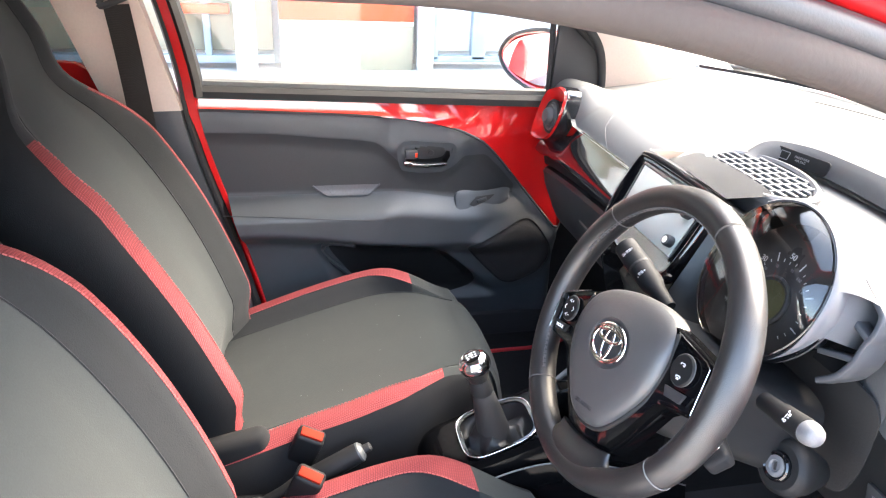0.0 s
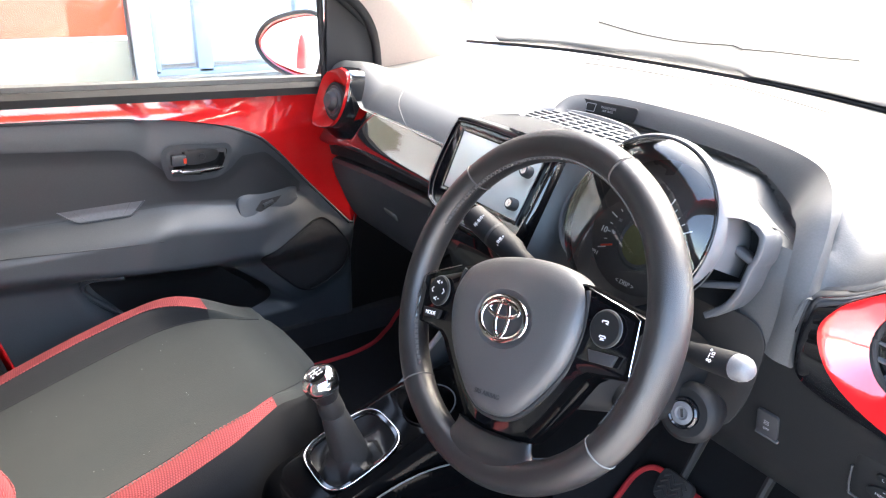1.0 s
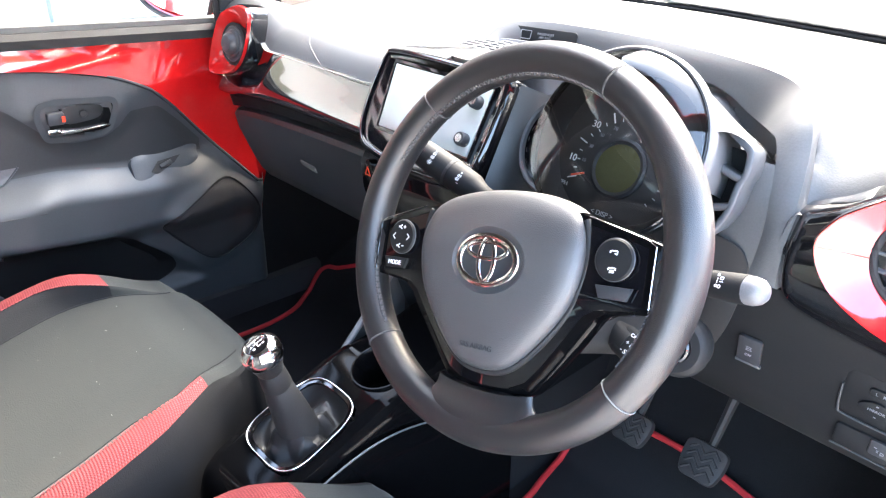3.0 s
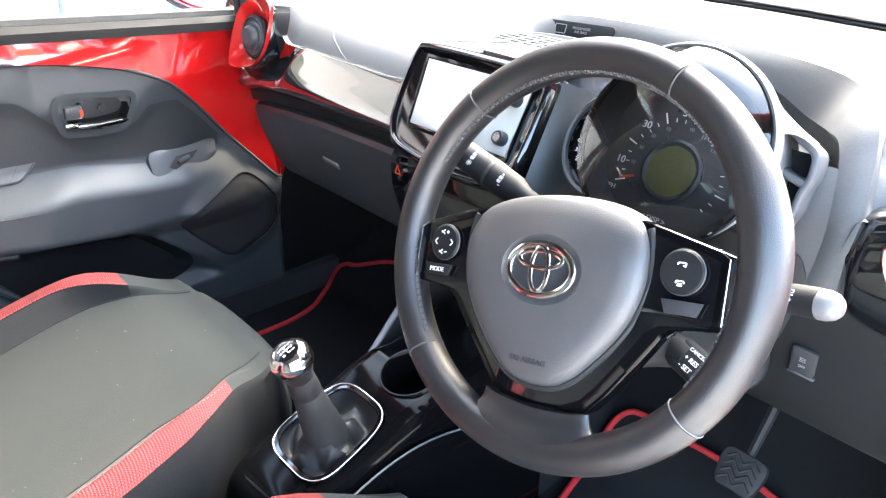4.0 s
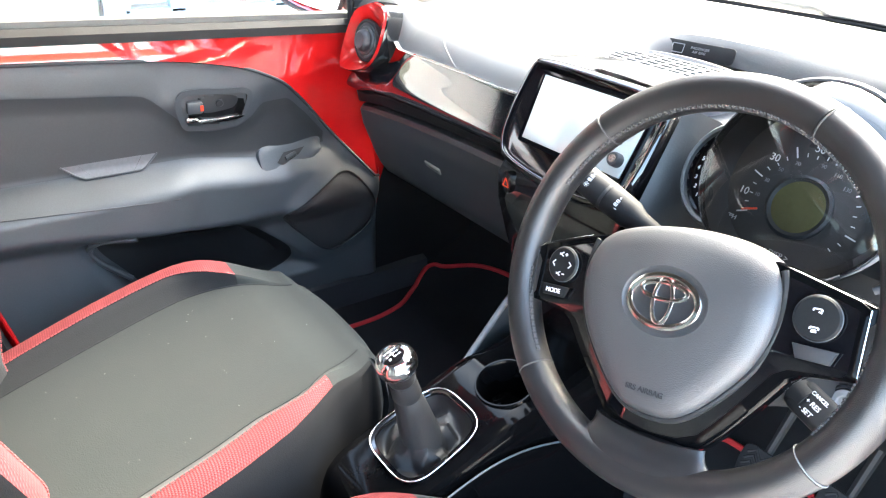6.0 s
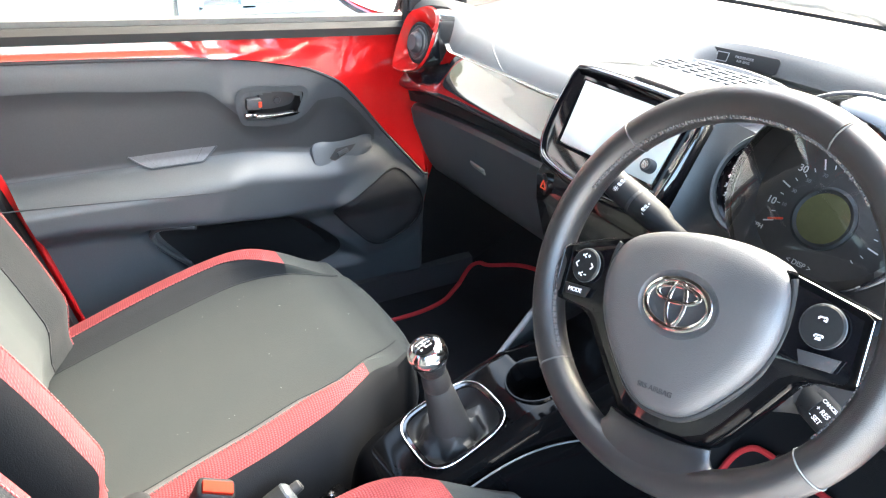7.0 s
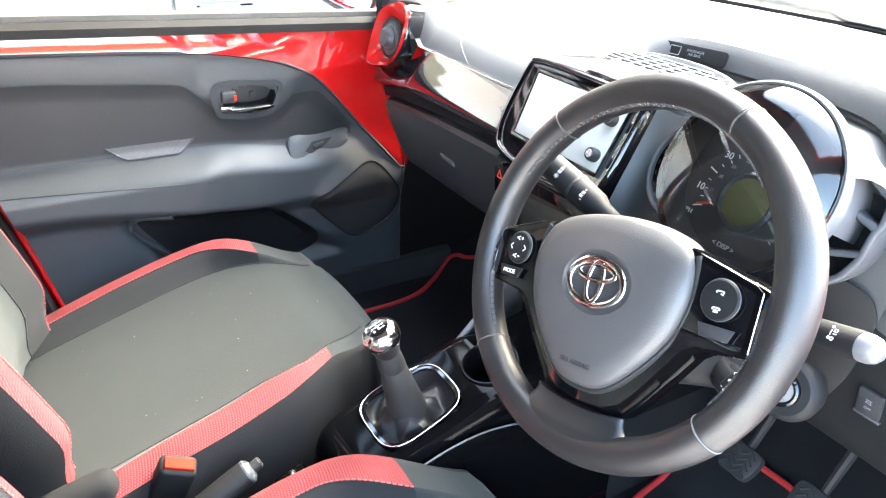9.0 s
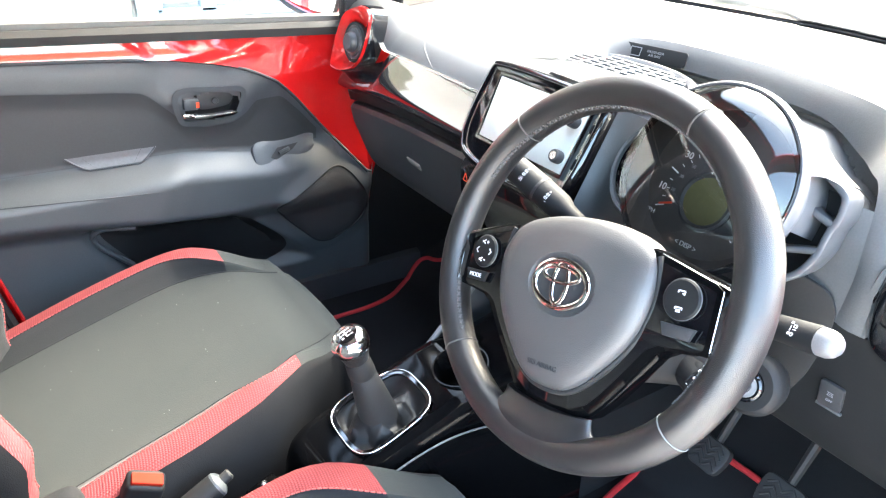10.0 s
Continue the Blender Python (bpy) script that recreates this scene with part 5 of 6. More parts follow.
    edge = spline([at(x + 0.0034, z) for x, z in rail], 60)
    part("bracket_side", sheet([[q + Vector((-0.14, 1, -0.24)) * k for q in edge] for k in (0.001, 0.02, 0.045)]), BRACKET, c, "deep grey side of the bracket")
    far = spline([at(x, z) for x, z in ((0.36, 1.071), (0.384, 1.059), (0.410, 1.0445), (0.435, 1.033))], 20)
    near = [m @ Vector(((R + 0.005) * math.cos(a), (R + 0.005) * math.sin(a), 0.010)) for a in [radians(lerp(75, 22, i / 19)) for i in range(20)]]
    part("bracket_top", sheet([[lerp(p, q, v) + Vector((0, 0, 0.003 * math.sin(math.pi * v))) for p, q in zip(near, far)] for v in (0, 0.25, 0.5, 0.75, 1.0)]), SILVER_GREY, c, "grey top of the bracket")
    part("bracket_roof", sheet([[p + Vector((-0.004 * v, 0.085 * v, -0.010 * v - 0.028 * v * v)) for p in far] for v in (0, 0.2, 0.4, 0.6, 0.8, 1.0)]), BRACKET, c)
    part("bracket_web", sheet([[at(x, z, 0.034) for x in (0.37, 0.40, 0.42, lerp(0.440, 0.422, step(0.96, 0.93, z)))] for z in (1.022, 1.0, 0.98, 0.96, 0.945, 0.93)]), PANEL, c)
    return c


dashboard()
infotainment()
centre_grille()
cluster()

# ---- steering wheel and column ----
TILT_W = radians(24.5)
WM = frame_of((0.341, 0.0, 0.948), (1, 0, 0), (0, math.sin(TILT_W), math.cos(TILT_W))) @ pose(0, 0, 0, 0, 0, 15)


def mirrored(half):
    """A closed outline from its right half, given from top to bottom."""
    return half + [(-x, y) for x, y in half[::-1] if abs(x) > 1e-6]


def steering_wheel():
    w = thing("steering_wheel", (0.338, 0.0, 0.95), "black leather steering wheel turned slightly to one side", "steering wheel")
    c = Vector((0, 0.015, -0.018))

    def rim_pt(a):
        x, y = 0.1705 * math.sin(a), 0.1705 * math.cos(a)
        return Vector((x, y * (0.975 if y < 0 else 1.0), 0)) + c

    def rim_bm(a0, a1, r, n=40, fat=None):
        path = [WM @ rim_pt(radians(lerp(a0, a1, i / n))) for i in range(n + 1)]
        rad = [r * (1 + (0.10 * math.exp(-((abs(lerp(a0, a1, i / n)) - 82) / 22) ** 2))) for i in range(n + 1)]
        return tube(path, rad, 20, up=WM.to_3x3() @ Vector((0, 0, 1)), flat=1.12)
    rim = None
    for a0, a1 in ((-38, 33), (33, 130), (130, 230), (230, 322)):
        rim = part("rim_section", rim_bm(a0 + 0.4, a1 - 0.4, 0.0165), LEATHER, w, "grained black leather rim")
    part("rim_core", tube([WM @ rim_pt(2 * math.pi * i / 120) for i in range(120)], 0.0150, 16, closed=True, up=WM.to_3x3() @ Vector((0, 0, 1)), flat=1.12), THREAD_GREY, w, "seams between the leather sections")
    for a in (33.2, 130, 230, 321.8):
        p, q = rim_pt(radians(a)), rim_pt(radians(a + 1))
        t = (q - p).normalized()
        n = t.cross(Vector((0, 0, 1)))
        fat = 0.0166 * (1 + 0.10 * math.exp(-((min(a, 360 - a) - 82) / 22) ** 2))
        part("seam_thread", tube([WM @ (p + n * fat * math.cos(b) + Vector((0, 0, fat * 1.12 * math.sin(b)))) for b in [2 * math.pi * k / 32 for k in range(32)]], 0.0007, 6, closed=True), SEAL if a == 130 else THREAD_GREY, w, "seam thread across the rim")
    # stitching on the inner side
    for a0, a1 in ((-60, 55), (235, 268), (95, 125)):
        bm = bmesh.new()
        n = int(abs(a1 - a0) / 2.3)
        vs = []
        for i in range(n):
            a = radians(lerp(a0, a1, i / n))
            p = rim_pt(a)
            inward = (Vector((0, 0.015, -0.018)) - p).normalized()
            t = Vector((math.cos(a), -math.sin(a), 0))
            q = p + inward * 0.0158 + Vector((0, 0, 0.0068))
            for s in (-1, 1):
                e = tube([WM @ (q - t * 0.0018 * s - inward * 0.0), WM @ (q + t * 0.0022 * s + Vector((0, 0, 0.0035)) - inward * 0.0012)], 0.0010, 4)
                vs.append(e)
        part("stitching", join(*vs), THREAD_GREY, w, "grey cross stitching inside the rim")
    # spokes: gloss black carrier under the cover
    half = [(0, 0.060), (0.06, 0.054), (0.088, 0.048), (0.140, 0.034), (0.158, 0.028), (0.158, -0.026), (0.146, -0.027), (0.114, -0.031), (0.103, -0.038), (0.086, -0.062), (0.062, -0.094), (0.048, -0.110), (0.03, -0.119), (0, -0.123)]
    outline = mirrored(half)
    pole = Vector((0, -0.01))

    def reach(a):
        """Distance from the hub to the outline in direction a."""
        d = Vector((math.cos(a), math.sin(a)))
        best = 0.0
        for (ax, ay), (bx, by) in zip(outline, outline[1:] + outline[:1]):
            ex, ey = bx - ax, by - ay
            det = d.x * -ey + d.y * ex
            if abs(det) < 1e-9:
                continue
            px, py = ax - pole.x, ay - pole.y
            r, u = (px * -ey + py * ex) / det, (d.x * py - d.y * px) / det
            if -1e-6 <= u <= 1 + 1e-6 and r > best:
                best = r
        return best
    angs = [2 * math.pi * i / 240 for i in range(240)]
    far = [reach(a) for a in angs]
    rings = []
    for s, z in ((0.995, -0.034), (1.0, -0.022), (0.995, -0.0165), (0.975, -0.0135), (0.90, -0.0118), (0.75, -0.0105), (0.5, -0.010), (0.1, -0.010)):
        rings.append([WM @ Vector((pole.x + r * s * math.cos(a), pole.y + r * s * math.sin(a), z - 0.006 * step(0.03, 0.10, -(pole.y + r * s * math.sin(a))) * step(0.6, 1.0, s))) for a, r in zip(angs, far)])
    part("carrier_edge", sheet(rings[:5], closed_u=True), BLACK_SATIN, w)
    part("spoke_carrier", sheet(rings[4:], closed_u=True), GLOSS, w, "gloss black spokes and lower surround")
    rows = []
    for f in [q / 10 for q in range(11)]:
        hw, th = lerp(0.053, 0.090, f ** 2.4), lerp(0.006, 0.0165, step(0, 0.6, f))
        r = []
        for a in [2 * math.pi * q / 36 for q in range(36)]:
            x = hw * math.copysign(abs(math.cos(a)) ** 0.7, math.cos(a))
            y = lerp(-0.110 - 0.006 * (1 - (x / 0.053) ** 2), 0.015 - 0.168 * math.sqrt(max(0.0, 1 - (x / 0.172) ** 2)), f)
            r.append(WM @ Vector((x, y, -0.0185 + th * math.sin(a))))
        rows.append(r)
    part("lower_grip", loft(rows), LEATHER, w, "leather lower spoke")
    for s in (-1, 1):
        rows = []
        for f in [q / 6 for q in range(7)]:
            x = lerp(0.148, 0.172, f)
            hw = lerp(0.025, 0.040, f ** 1.6)
            rows.append([WM @ Vector((s * x, 0.0 + hw * math.cos(a) - 0.003, -0.019 + lerp(0.008, 0.016, f) * math.sin(a))) for a in [2 * math.pi * q / 20 for q in range(20)]])
        part("spoke_grip", loft(rows), LEATHER, w)
    # airbag cover, domed
    out = soft(mirrored([(0, 0.067), (0.045, 0.063), (0.076, 0.052), (0.087, 0.034), (0.089, 0.0), (0.078, -0.035), (0.05, -0.072), (0.026, -0.092), (0, -0.097)]), 80)
    rings = []
    for s, z in ((0.99, -0.022), (1.0, -0.012), (0.99, -0.0075), (0.965, -0.004), (0.9, 0.0), (0.75, 0.0025), (0.55, 0.0035), (0.34, 0.004)):
        rings.append([WM @ Vector((x * s, -0.008 + (y + 0.008) * s, z - 0.014 * step(0.010, 0.075, y * s) * s)) for x, y in out])
    ring = []
    for i in range(80):
        a = 2 * math.pi * i / 80
        x, y = out[i]
        b = math.atan2(y, x)
        ring.append(WM @ Vector((0.040 * math.cos(b), 0.030 * math.sin(b), 0.0035)))
    inner = [WM @ Vector((0.036 * math.cos(math.atan2(y, x)), 0.026 * math.sin(math.atan2(y, x)), 0.0005)) for x, y in out]
    cov = part("airbag_cover", loft(rings[:-2] + [ring, inner]), COVER, w, "grained grey airbag cover")
    k = next(i for i in range(len(out)) if out[i][1] < 0.046 and out[i - 1][1] >= 0.046)
    low = [q for q in out[k:] + out[:k] if q[1] < 0.046]
    part("cover_gap", tube([WM @ Vector((x * 1.012, -0.008 + (y + 0.008) * 1.012, -0.0125)) for x, y in low], 0.003, 8), RUBBER, w)
    words("cover_text", "SRS AIRBAG", 0.0068, WM @ pose(0.0, -0.0765, 0.0026), PLASTIC_DARK, cov, "moulded airbag marking")
    strokes("cover_mark", [(-0.003, -0.064, -0.003, -0.069), (-0.003, -0.066, 0.002, -0.066)], 0.0012, WM @ pose(0, 0, 0.0005), PLASTIC_DARK, cov)

    # plain three-ellipse badge
    def ell(rx, ry, cy, z, r):
        return tube([WM @ Vector((rx * math.cos(2 * math.pi * i / 48), cy + ry * math.sin(2 * math.pi * i / 48), z)) for i in range(48)], r, 10, closed=True, up=WM.to_3x3() @ Vector((0, 0, 1)), flat=0.6)
    em = part("badge", ell(0.0315, 0.0215, 0, 0.004, 0.0032), BADGE, w, "chrome oval badge")
    part("badge_bar", ell(0.021, 0.0072, 0.0085, 0.0045, 0.0022), BADGE, em)
    part("badge_loop", ell(0.0085, 0.019, 0.0, 0.0045, 0.0022), BADGE, em)
    part("badge_ground", slab([(0.03 * math.cos(2 * math.pi * i / 40), 0.02 * math.sin(2 * math.pi * i / 40)) for i in range(40)], WM, 0.002), PLASTIC_SOFT, em)
    # buttons
    for s, nm in ((-1, "left"), (1, "right")):
        pm = WM @ pose(0.117 * s, 0.013, -0.008)
        pad = part("button_pad", turned([(0.0168, 0.0), (0.0168, 0.0015), (0.0155, 0.0030), (0.0, 0.0034)], pm, 40), PANEL, w, "round black button pad")
        part("pad_ring", turned([(0.0172, 0.0), (0.0176, 0.0008), (0.0170, 0.0014), (0.0168, 0.0)], pm, 40), PLASTIC, pad)
        im = pm @ pose(0, 0, 0.0035)
        if s < 0:
            for a in (0, 180):
                strokes("arrow", [(0.008, 0.003, 0.011, 0), (0.011, 0, 0.008, -0.003)], 0.001, im @ pose(0, 0, 0, 0, 0, a), WHITE, pad)
            for y, ln in ((0.0095, 1), (-0.0095, 0)):
                strokes("volume_mark", [(-0.003, y, 0.0, y + 0.002), (-0.003, y, 0.0, y - 0.002), (-0.004, y - 0.001, -0.004, y + 0.001), (0.002, y, 0.005, y)] + ([(0.0035, y - 0.0015, 0.0035, y + 0.0015)] if ln else []), 0.0011, im, WHITE, pad)
        else:
            for y, sg in ((0.0085, 1), (-0.0085, -1)):
                strokes("phone_mark", [(-0.0035, y, 0.0035, y), (-0.0038, y, -0.0038, y - 0.0022), (0.0038, y, 0.0038, y - 0.0022)] + ([(0.001, y - 0.0025, 0.004, y - 0.0035)] if sg > 0 else [(-0.0022, y - 0.0025, 0.0022, y - 0.0025), (-0.0026, y - 0.0042, 0.0026, y - 0.0042)]), 0.0013, im @ Matrix.Scale(0.8, 4), WHITE, pad)
        bm2 = WM @ pose(0.120 * s, -0.0135, -0.0075)
        btn = part("mode_button" if s < 0 else "blank_button", slab([(-0.016, 0.0055), (0.016, 0.0055), (0.012, -0.005), (-0.012, -0.005)], bm2, 0.0035, 0.001), PANEL if s < 0 else PLASTIC_DARK, w, "small trapezoid button")
        if s < 0:
            words("button_text", "MODE", 0.0062, bm2 @ pose(0, 0, 0.0042), WHITE, btn)
        part("spoke_trim", tube([WM @ Vector((s * q[0], q[1], -0.0075)) for q in ((0.090, 0.046), (0.142, 0.031), (0.150, 0.026), (0.150, -0.022))], 0.0006, 6), CHROME, w, "thin bright spoke edge")
    return w


def steering_column():
    c = thing("steering_column", (0.34, 0.2, 0.78), "dark plastic steering column shroud with stalks and ignition", "steering column")
    ax = WM.to_3x3() @ Vector((0, 0, -1))
    sect = soft([(-0.07, 0.045), (0.0, 0.055), (0.07, 0.045), (0.082, 0.0), (0.085, -0.035), (0.06, -0.052), (0.0, -0.048), (-0.055, -0.04), (-0.075, 0.0)], 48)
    um = frame_of((0.338, 0, 0.95), (1, 0, 0), (0, math.sin(TILT_W), math.cos(TILT_W)))
    part("shroud", loft([[um @ Vector((x * s, y * s - 0.01, z)) for x, y in sect] for s, z in ((0.7, -0.035), (0.95, -0.045), (1.0, -0.08), (1.0, -0.14), (1.05, -0.26))]), PANEL, c, "dark grey column shroud")
    # ignition bulge
    ig = frame_of((0.438, 0.184, 0.826), (1, 0.1, 0), (0, 0.35, 1))
    part("ignition_boss", turned([(0.020, -0.065), (0.031, -0.035), (0.0345, -0.016), (0.032, -0.006), (0.027, -0.002), (0.018, -0.002)], ig, 40), PANEL, c, "grey ignition boss")
    lock = part("ignition_lock", turned([(0.0175, -0.004), (0.0175, 0.003), (0.0155, 0.0045), (0.0130, 0.002)], ig, 40), GLOSS, c, "black ignition lock ring")
    part("lock_face", turned([(0.0, 0.0015), (0.0122, 0.0015), (0.0128, 0.0035), (0.0075, 0.0048), (0.006, 0.0025), (0.0, 0.0025)], ig, 36), CUP, lock, "pale lock barrel")
    part("keyhole", box((0.0025, 0.009, 0.002), ig @ pose(0, 0, 0.003, 0, 0, 25)), RUBBER, lock)
    # light stalk
    a, b = Vector((0.235, 0.135, 0.925)), Vector((0.118, 0.118, 0.965))
    st = part("light_stalk", tube([lerp(a, b, t) for t in (0, 0.25, 0.35, 0.6, 0.62, 0.64, 0.97, 1.0)], [0.010, 0.012, 0.0165, 0.0175, 0.0165, 0.0175, 0.0165, 0.011], 20), STALK, c, "black lighting stalk")
    sm = stalk_frame(a, b)
    def ring(x, y, r):
        return [(x + r * math.cos(k * math.pi / 4), y + r * math.sin(k * math.pi / 4), x + r * math.cos((k + 1) * math.pi / 4), y + r * math.sin((k + 1) * math.pi / 4)) for k in range(8)]

    def lamp(x, y, rays):
        out = [(x, y - 0.0026, x, y + 0.0026), (x, y + 0.0026, x + 0.0025, y + 0.0016), (x + 0.0025, y + 0.0016, x + 0.0025, y - 0.0016), (x + 0.0025, y - 0.0016, x, y - 0.0026)]
        return out + [(x - 0.0012, y + q, x - 0.0042, y + q + rays) for q in (-0.002, 0.0, 0.002)]
    rays = [(0.0035 * math.cos(k * math.pi / 4), 0.0035 * math.sin(k * math.pi / 4) + 0.010, 0.005 * math.cos(k * math.pi / 4), 0.005 * math.sin(k * math.pi / 4) + 0.010) for k in range(8)]
    for t, lines in ((0.80, ring(0, 0.010, 0.002) + rays + lamp(0.001, 0.0, -0.001) + lamp(0.001, -0.0075, 0.0) + ring(0.0, -0.0135, 0.0014)), (0.47, lamp(0.001, 0.006, 0.0) + lamp(0.001, -0.001, -0.001) + ring(0.0, -0.008, 0.0014) + [(-0.006, 0.0125, -0.002, 0.0125)])):
        strokes("stalk_mark", lines, 0.0008, sm @ pose(0, t * (b - a).length, 0.0174) @ pose(0, 0, 0, 0, 0, 90) @ Matrix.Scale(0.62, 4), WHITE, st)
    part("stalk_collar", tube([lerp(a, b, 0.605), lerp(a, b, 0.635)], 0.0178, 20), RUBBER, st)
    # wiper stalk
    a, b = Vector((0.44, 0.14, 0.925)), Vector((0.535, 0.126, 0.953))
    st = part("wiper_stalk", tube([lerp(a, b, t) for t in (0, 0.3, 0.4, 0.80, 0.82)], [0.010, 0.0105, 0.012, 0.0132, 0.0132], 20), STALK, c, "black wiper stalk")
    part("stalk_tip", tube([lerp(a, b, t) for t in (0.81, 0.88, 0.94, 0.98, 0.995)], [0.0126, 0.0125, 0.0108, 0.0075, 0.003], 20), TIP, st, "pale grey rounded stalk end")
    sm = stalk_frame(a, b)
    strokes("stalk_mark", ring(0, 0.0065, 0.0013) + ring(0.0, -0.006, 0.0013) + ring(0.004, -0.0065, 0.0018) + [(0.0, 0.003, 0.0, -0.003), (0.003, 0.0045, 0.0065, 0.0045), (0.003, 0.0045, 0.003, 0.0015), (0.003, 0.0015, 0.0065, 0.0015), (0.0065, 0.0045, 0.0065, 0.0015), (0.003, -0.001, 0.007, -0.001)], 0.0008, sm @ pose(0, 0.6 * (b - a).length, 0.0132) @ pose(0, 0, 0, 0, 0, 90) @ Matrix.Scale(0.8, 4), WHITE, st)
    # speed control stalk under the wheel
    a, b = Vector((0.395, 0.100, 0.878)), Vector((0.472, 0.082, 0.866))
    st = part("cruise_stalk", tube([lerp(a, b, t) for t in (0, 0.3, 0.45, 0.6)], [0.010, 0.011, 0.014, 0.014], 20), STALK, c, "black cruise control stalk")
    part("stalk_head", box((0.030, 0.042, 0.022), stalk_frame(a, b) @ pose(0, 0.056, 0), 0.006, 3), STALK, st, "black switch head")
    sm = stalk_frame(a, b) @ pose(0, 0, 0, 0, 0, 90)
    L = (b - a).length
    for k, tx in enumerate(("CANCEL", "+ RES", "- SET")):
        words("stalk_text", tx, 0.006 if k else 0.0045, sm @ pose(0.056, 0.008 - 0.008 * k, 0.0112), WHITE, st)
    return c


def stalk_frame(a, b):
    """A pose at a, y along the stalk, z towards the driver."""
    y = (b - a).normalized()
    x = y.cross(Vector((0.15, -0.75, 0.65))).normalized()
    z = x.cross(y)
    return Matrix.Translation(a) @ Matrix((x, y, z)).transposed().to_4x4()


steering_wheel()
steering_column()


# ---- console, gear lever, handbrake ----
def console_z(y):
    return 0.597 + 0.36 * y


def superring(a, b, n):
    """A rounded, slightly tapering rectangle."""
    out = []
    for i in range(n):
        t = 2 * math.pi * i / n
        c, q = math.cos(t), math.sin(t)
        y = b * math.copysign(abs(q) ** 0.55, q)
        out.append((a * (1 - 0.05 * y / b) * math.copysign(abs(c) ** 0.55, c), y))
    return out


def centre_console():
    c = thing("centre_console", (0.04, 0.0, 0.40), "gloss black centre console with chrome-ringed gear surround", "centre console")
    keys = ((-0.155, 0.045, -0.05), (-0.15, 0.062, -0.02), (-0.135, 0.07, -0.004), (-0.11, 0.075, 0.0), (0.0, 0.078, 0.0), (0.06, 0.078, 0.0), (0.10, 0.078, -0.004), (0.16, 0.078, 0.0), (0.25, 0.078, 0.02))
    wf, df = curve([(k[0], k[1]) for k in keys]), curve([(k[0], k[2]) for k in keys])
    rows = []
    for i in range(82):
        y = lerp(-0.155, 0.25, i / 81)
        w, z, x0 = wf(y), console_z(min(y, 0.1)) + df(y), 0.043
        rows.append([(x0 - w - 0.03, y, 0.36), (x0 - w - 0.012, y, z - 0.07), (x0 - w, y, z - 0.02), (x0 - w + 0.006, y, z - 0.006)] + [(lerp(x0 - w + 0.018, x0 + w - 0.018, j / 26), y, z) for j in range(27)] + [(x0 + w - 0.006, y, z - 0.006), (x0 + w, y, z - 0.02), (x0 + w + 0.003, y, z - 0.07), (x0 + w + 0.012, y, 0.36)])
    shell = sheet(rows)
    gone = []
    for f in shell.faces:
        p = f.calc_center_median()
        if math.hypot(p.x - 0.058, p.y - 0.100) < 0.040 or (abs((p.x - 0.043) / 0.0585) ** 3.6 + abs((p.y + 0.024) / 0.064) ** 3.6 < 1 and p.z > 0.5):
            gone.append(f)
    bmesh.ops.delete(shell, geom=gone, context="FACES")
    part("body", shell, BLACK_SATIN, c, "piano black console body")
    rm = frame_of((0.043, -0.024, console_z(-0.024)), (1, 0, 0), (0, 1, 0.36))
    ringo = superring(0.0585, 0.068, 64)
    part("surround_ring", tube([rm @ Vector((x, y, 0.005)) for x, y in ringo], 0.0012, 10, closed=True), CHROME, c, "chrome ring round the gear boot")
    part("inner_ring", tube([rm @ Vector((x * 0.93, y * 0.94, 0.001)) for x, y in ringo], 0.0010, 8, closed=True), SATIN, c)
    part("ring_lip", band([(x * 1.0, y * 1.0) for x, y in ringo], rm @ pose(0, 0, 0.0), 0.0075, 0.004, 0.001), GLOSS, c)
    # cup holder
    hm = frame_of((0.058, 0.100, console_z(0.1) + 0.0005), (1, 0, 0), (0, 1, 0.30))
    h = part("cup_holder", turned([(0.044, -0.003), (0.043, 0.0008), (0.041, 0.0008), (0.038, -0.003), (0.035, -0.06), (0.0, -0.062)], hm, 40), BLACK_SATIN, c, "black cup holder")
    # side wing down to the footwell with a pale edge
    rows = [[(0.125, -0.17, 0.485), (0.128, -0.10, 0.532), (0.13, -0.04, 0.562), (0.13, 0.03, 0.576), (0.13, 0.10, 0.570), (0.135, 0.18, 0.548), (0.14, 0.30, 0.50)], [(0.15, -0.19, 0.45), (0.145, -0.10, 0.49), (0.143, -0.04, 0.515), (0.143, 0.03, 0.525), (0.143, 0.10, 0.525), (0.145, 0.18, 0.51), (0.148, 0.30, 0.47)], [(0.155, -0.19, 0.32), (0.155, -0.10, 0.32), (0.155, -0.04, 0.32), (0.155, 0.03, 0.32), (0.155, 0.10, 0.32), (0.155, 0.18, 0.32), (0.155, 0.30, 0.32)]]
    rows = [[Vector(p) for p in spline([Vector(p) for p in r], 24)] for r in rows]
    part("side_wing", sheet(rows), BLACK_SATIN, c, "black console flank")
    part("wing_edge", tube(rows[0], 0.0014, 8), SILVER_GREY, c)
    part("left_wing", sheet([[(-0.03, 0.10, 0.615), (-0.055, 0.18, 0.66), (-0.07, 0.26, 0.72)], [(-0.05, 0.11, 0.52), (-0.07, 0.18, 0.52), (-0.08, 0.26, 0.52)], [(-0.06, 0.11, 0.32), (-0.075, 0.18, 0.32), (-0.085, 0.26, 0.32)]]), PLASTIC, c)
    part("left_edge", tube(spline([(-0.03, 0.10, 0.616), (-0.055, 0.18, 0.661), (-0.07, 0.26, 0.721)], 16), 0.005, 8), SILVER_GREY, c, "pale edge of the console flank")
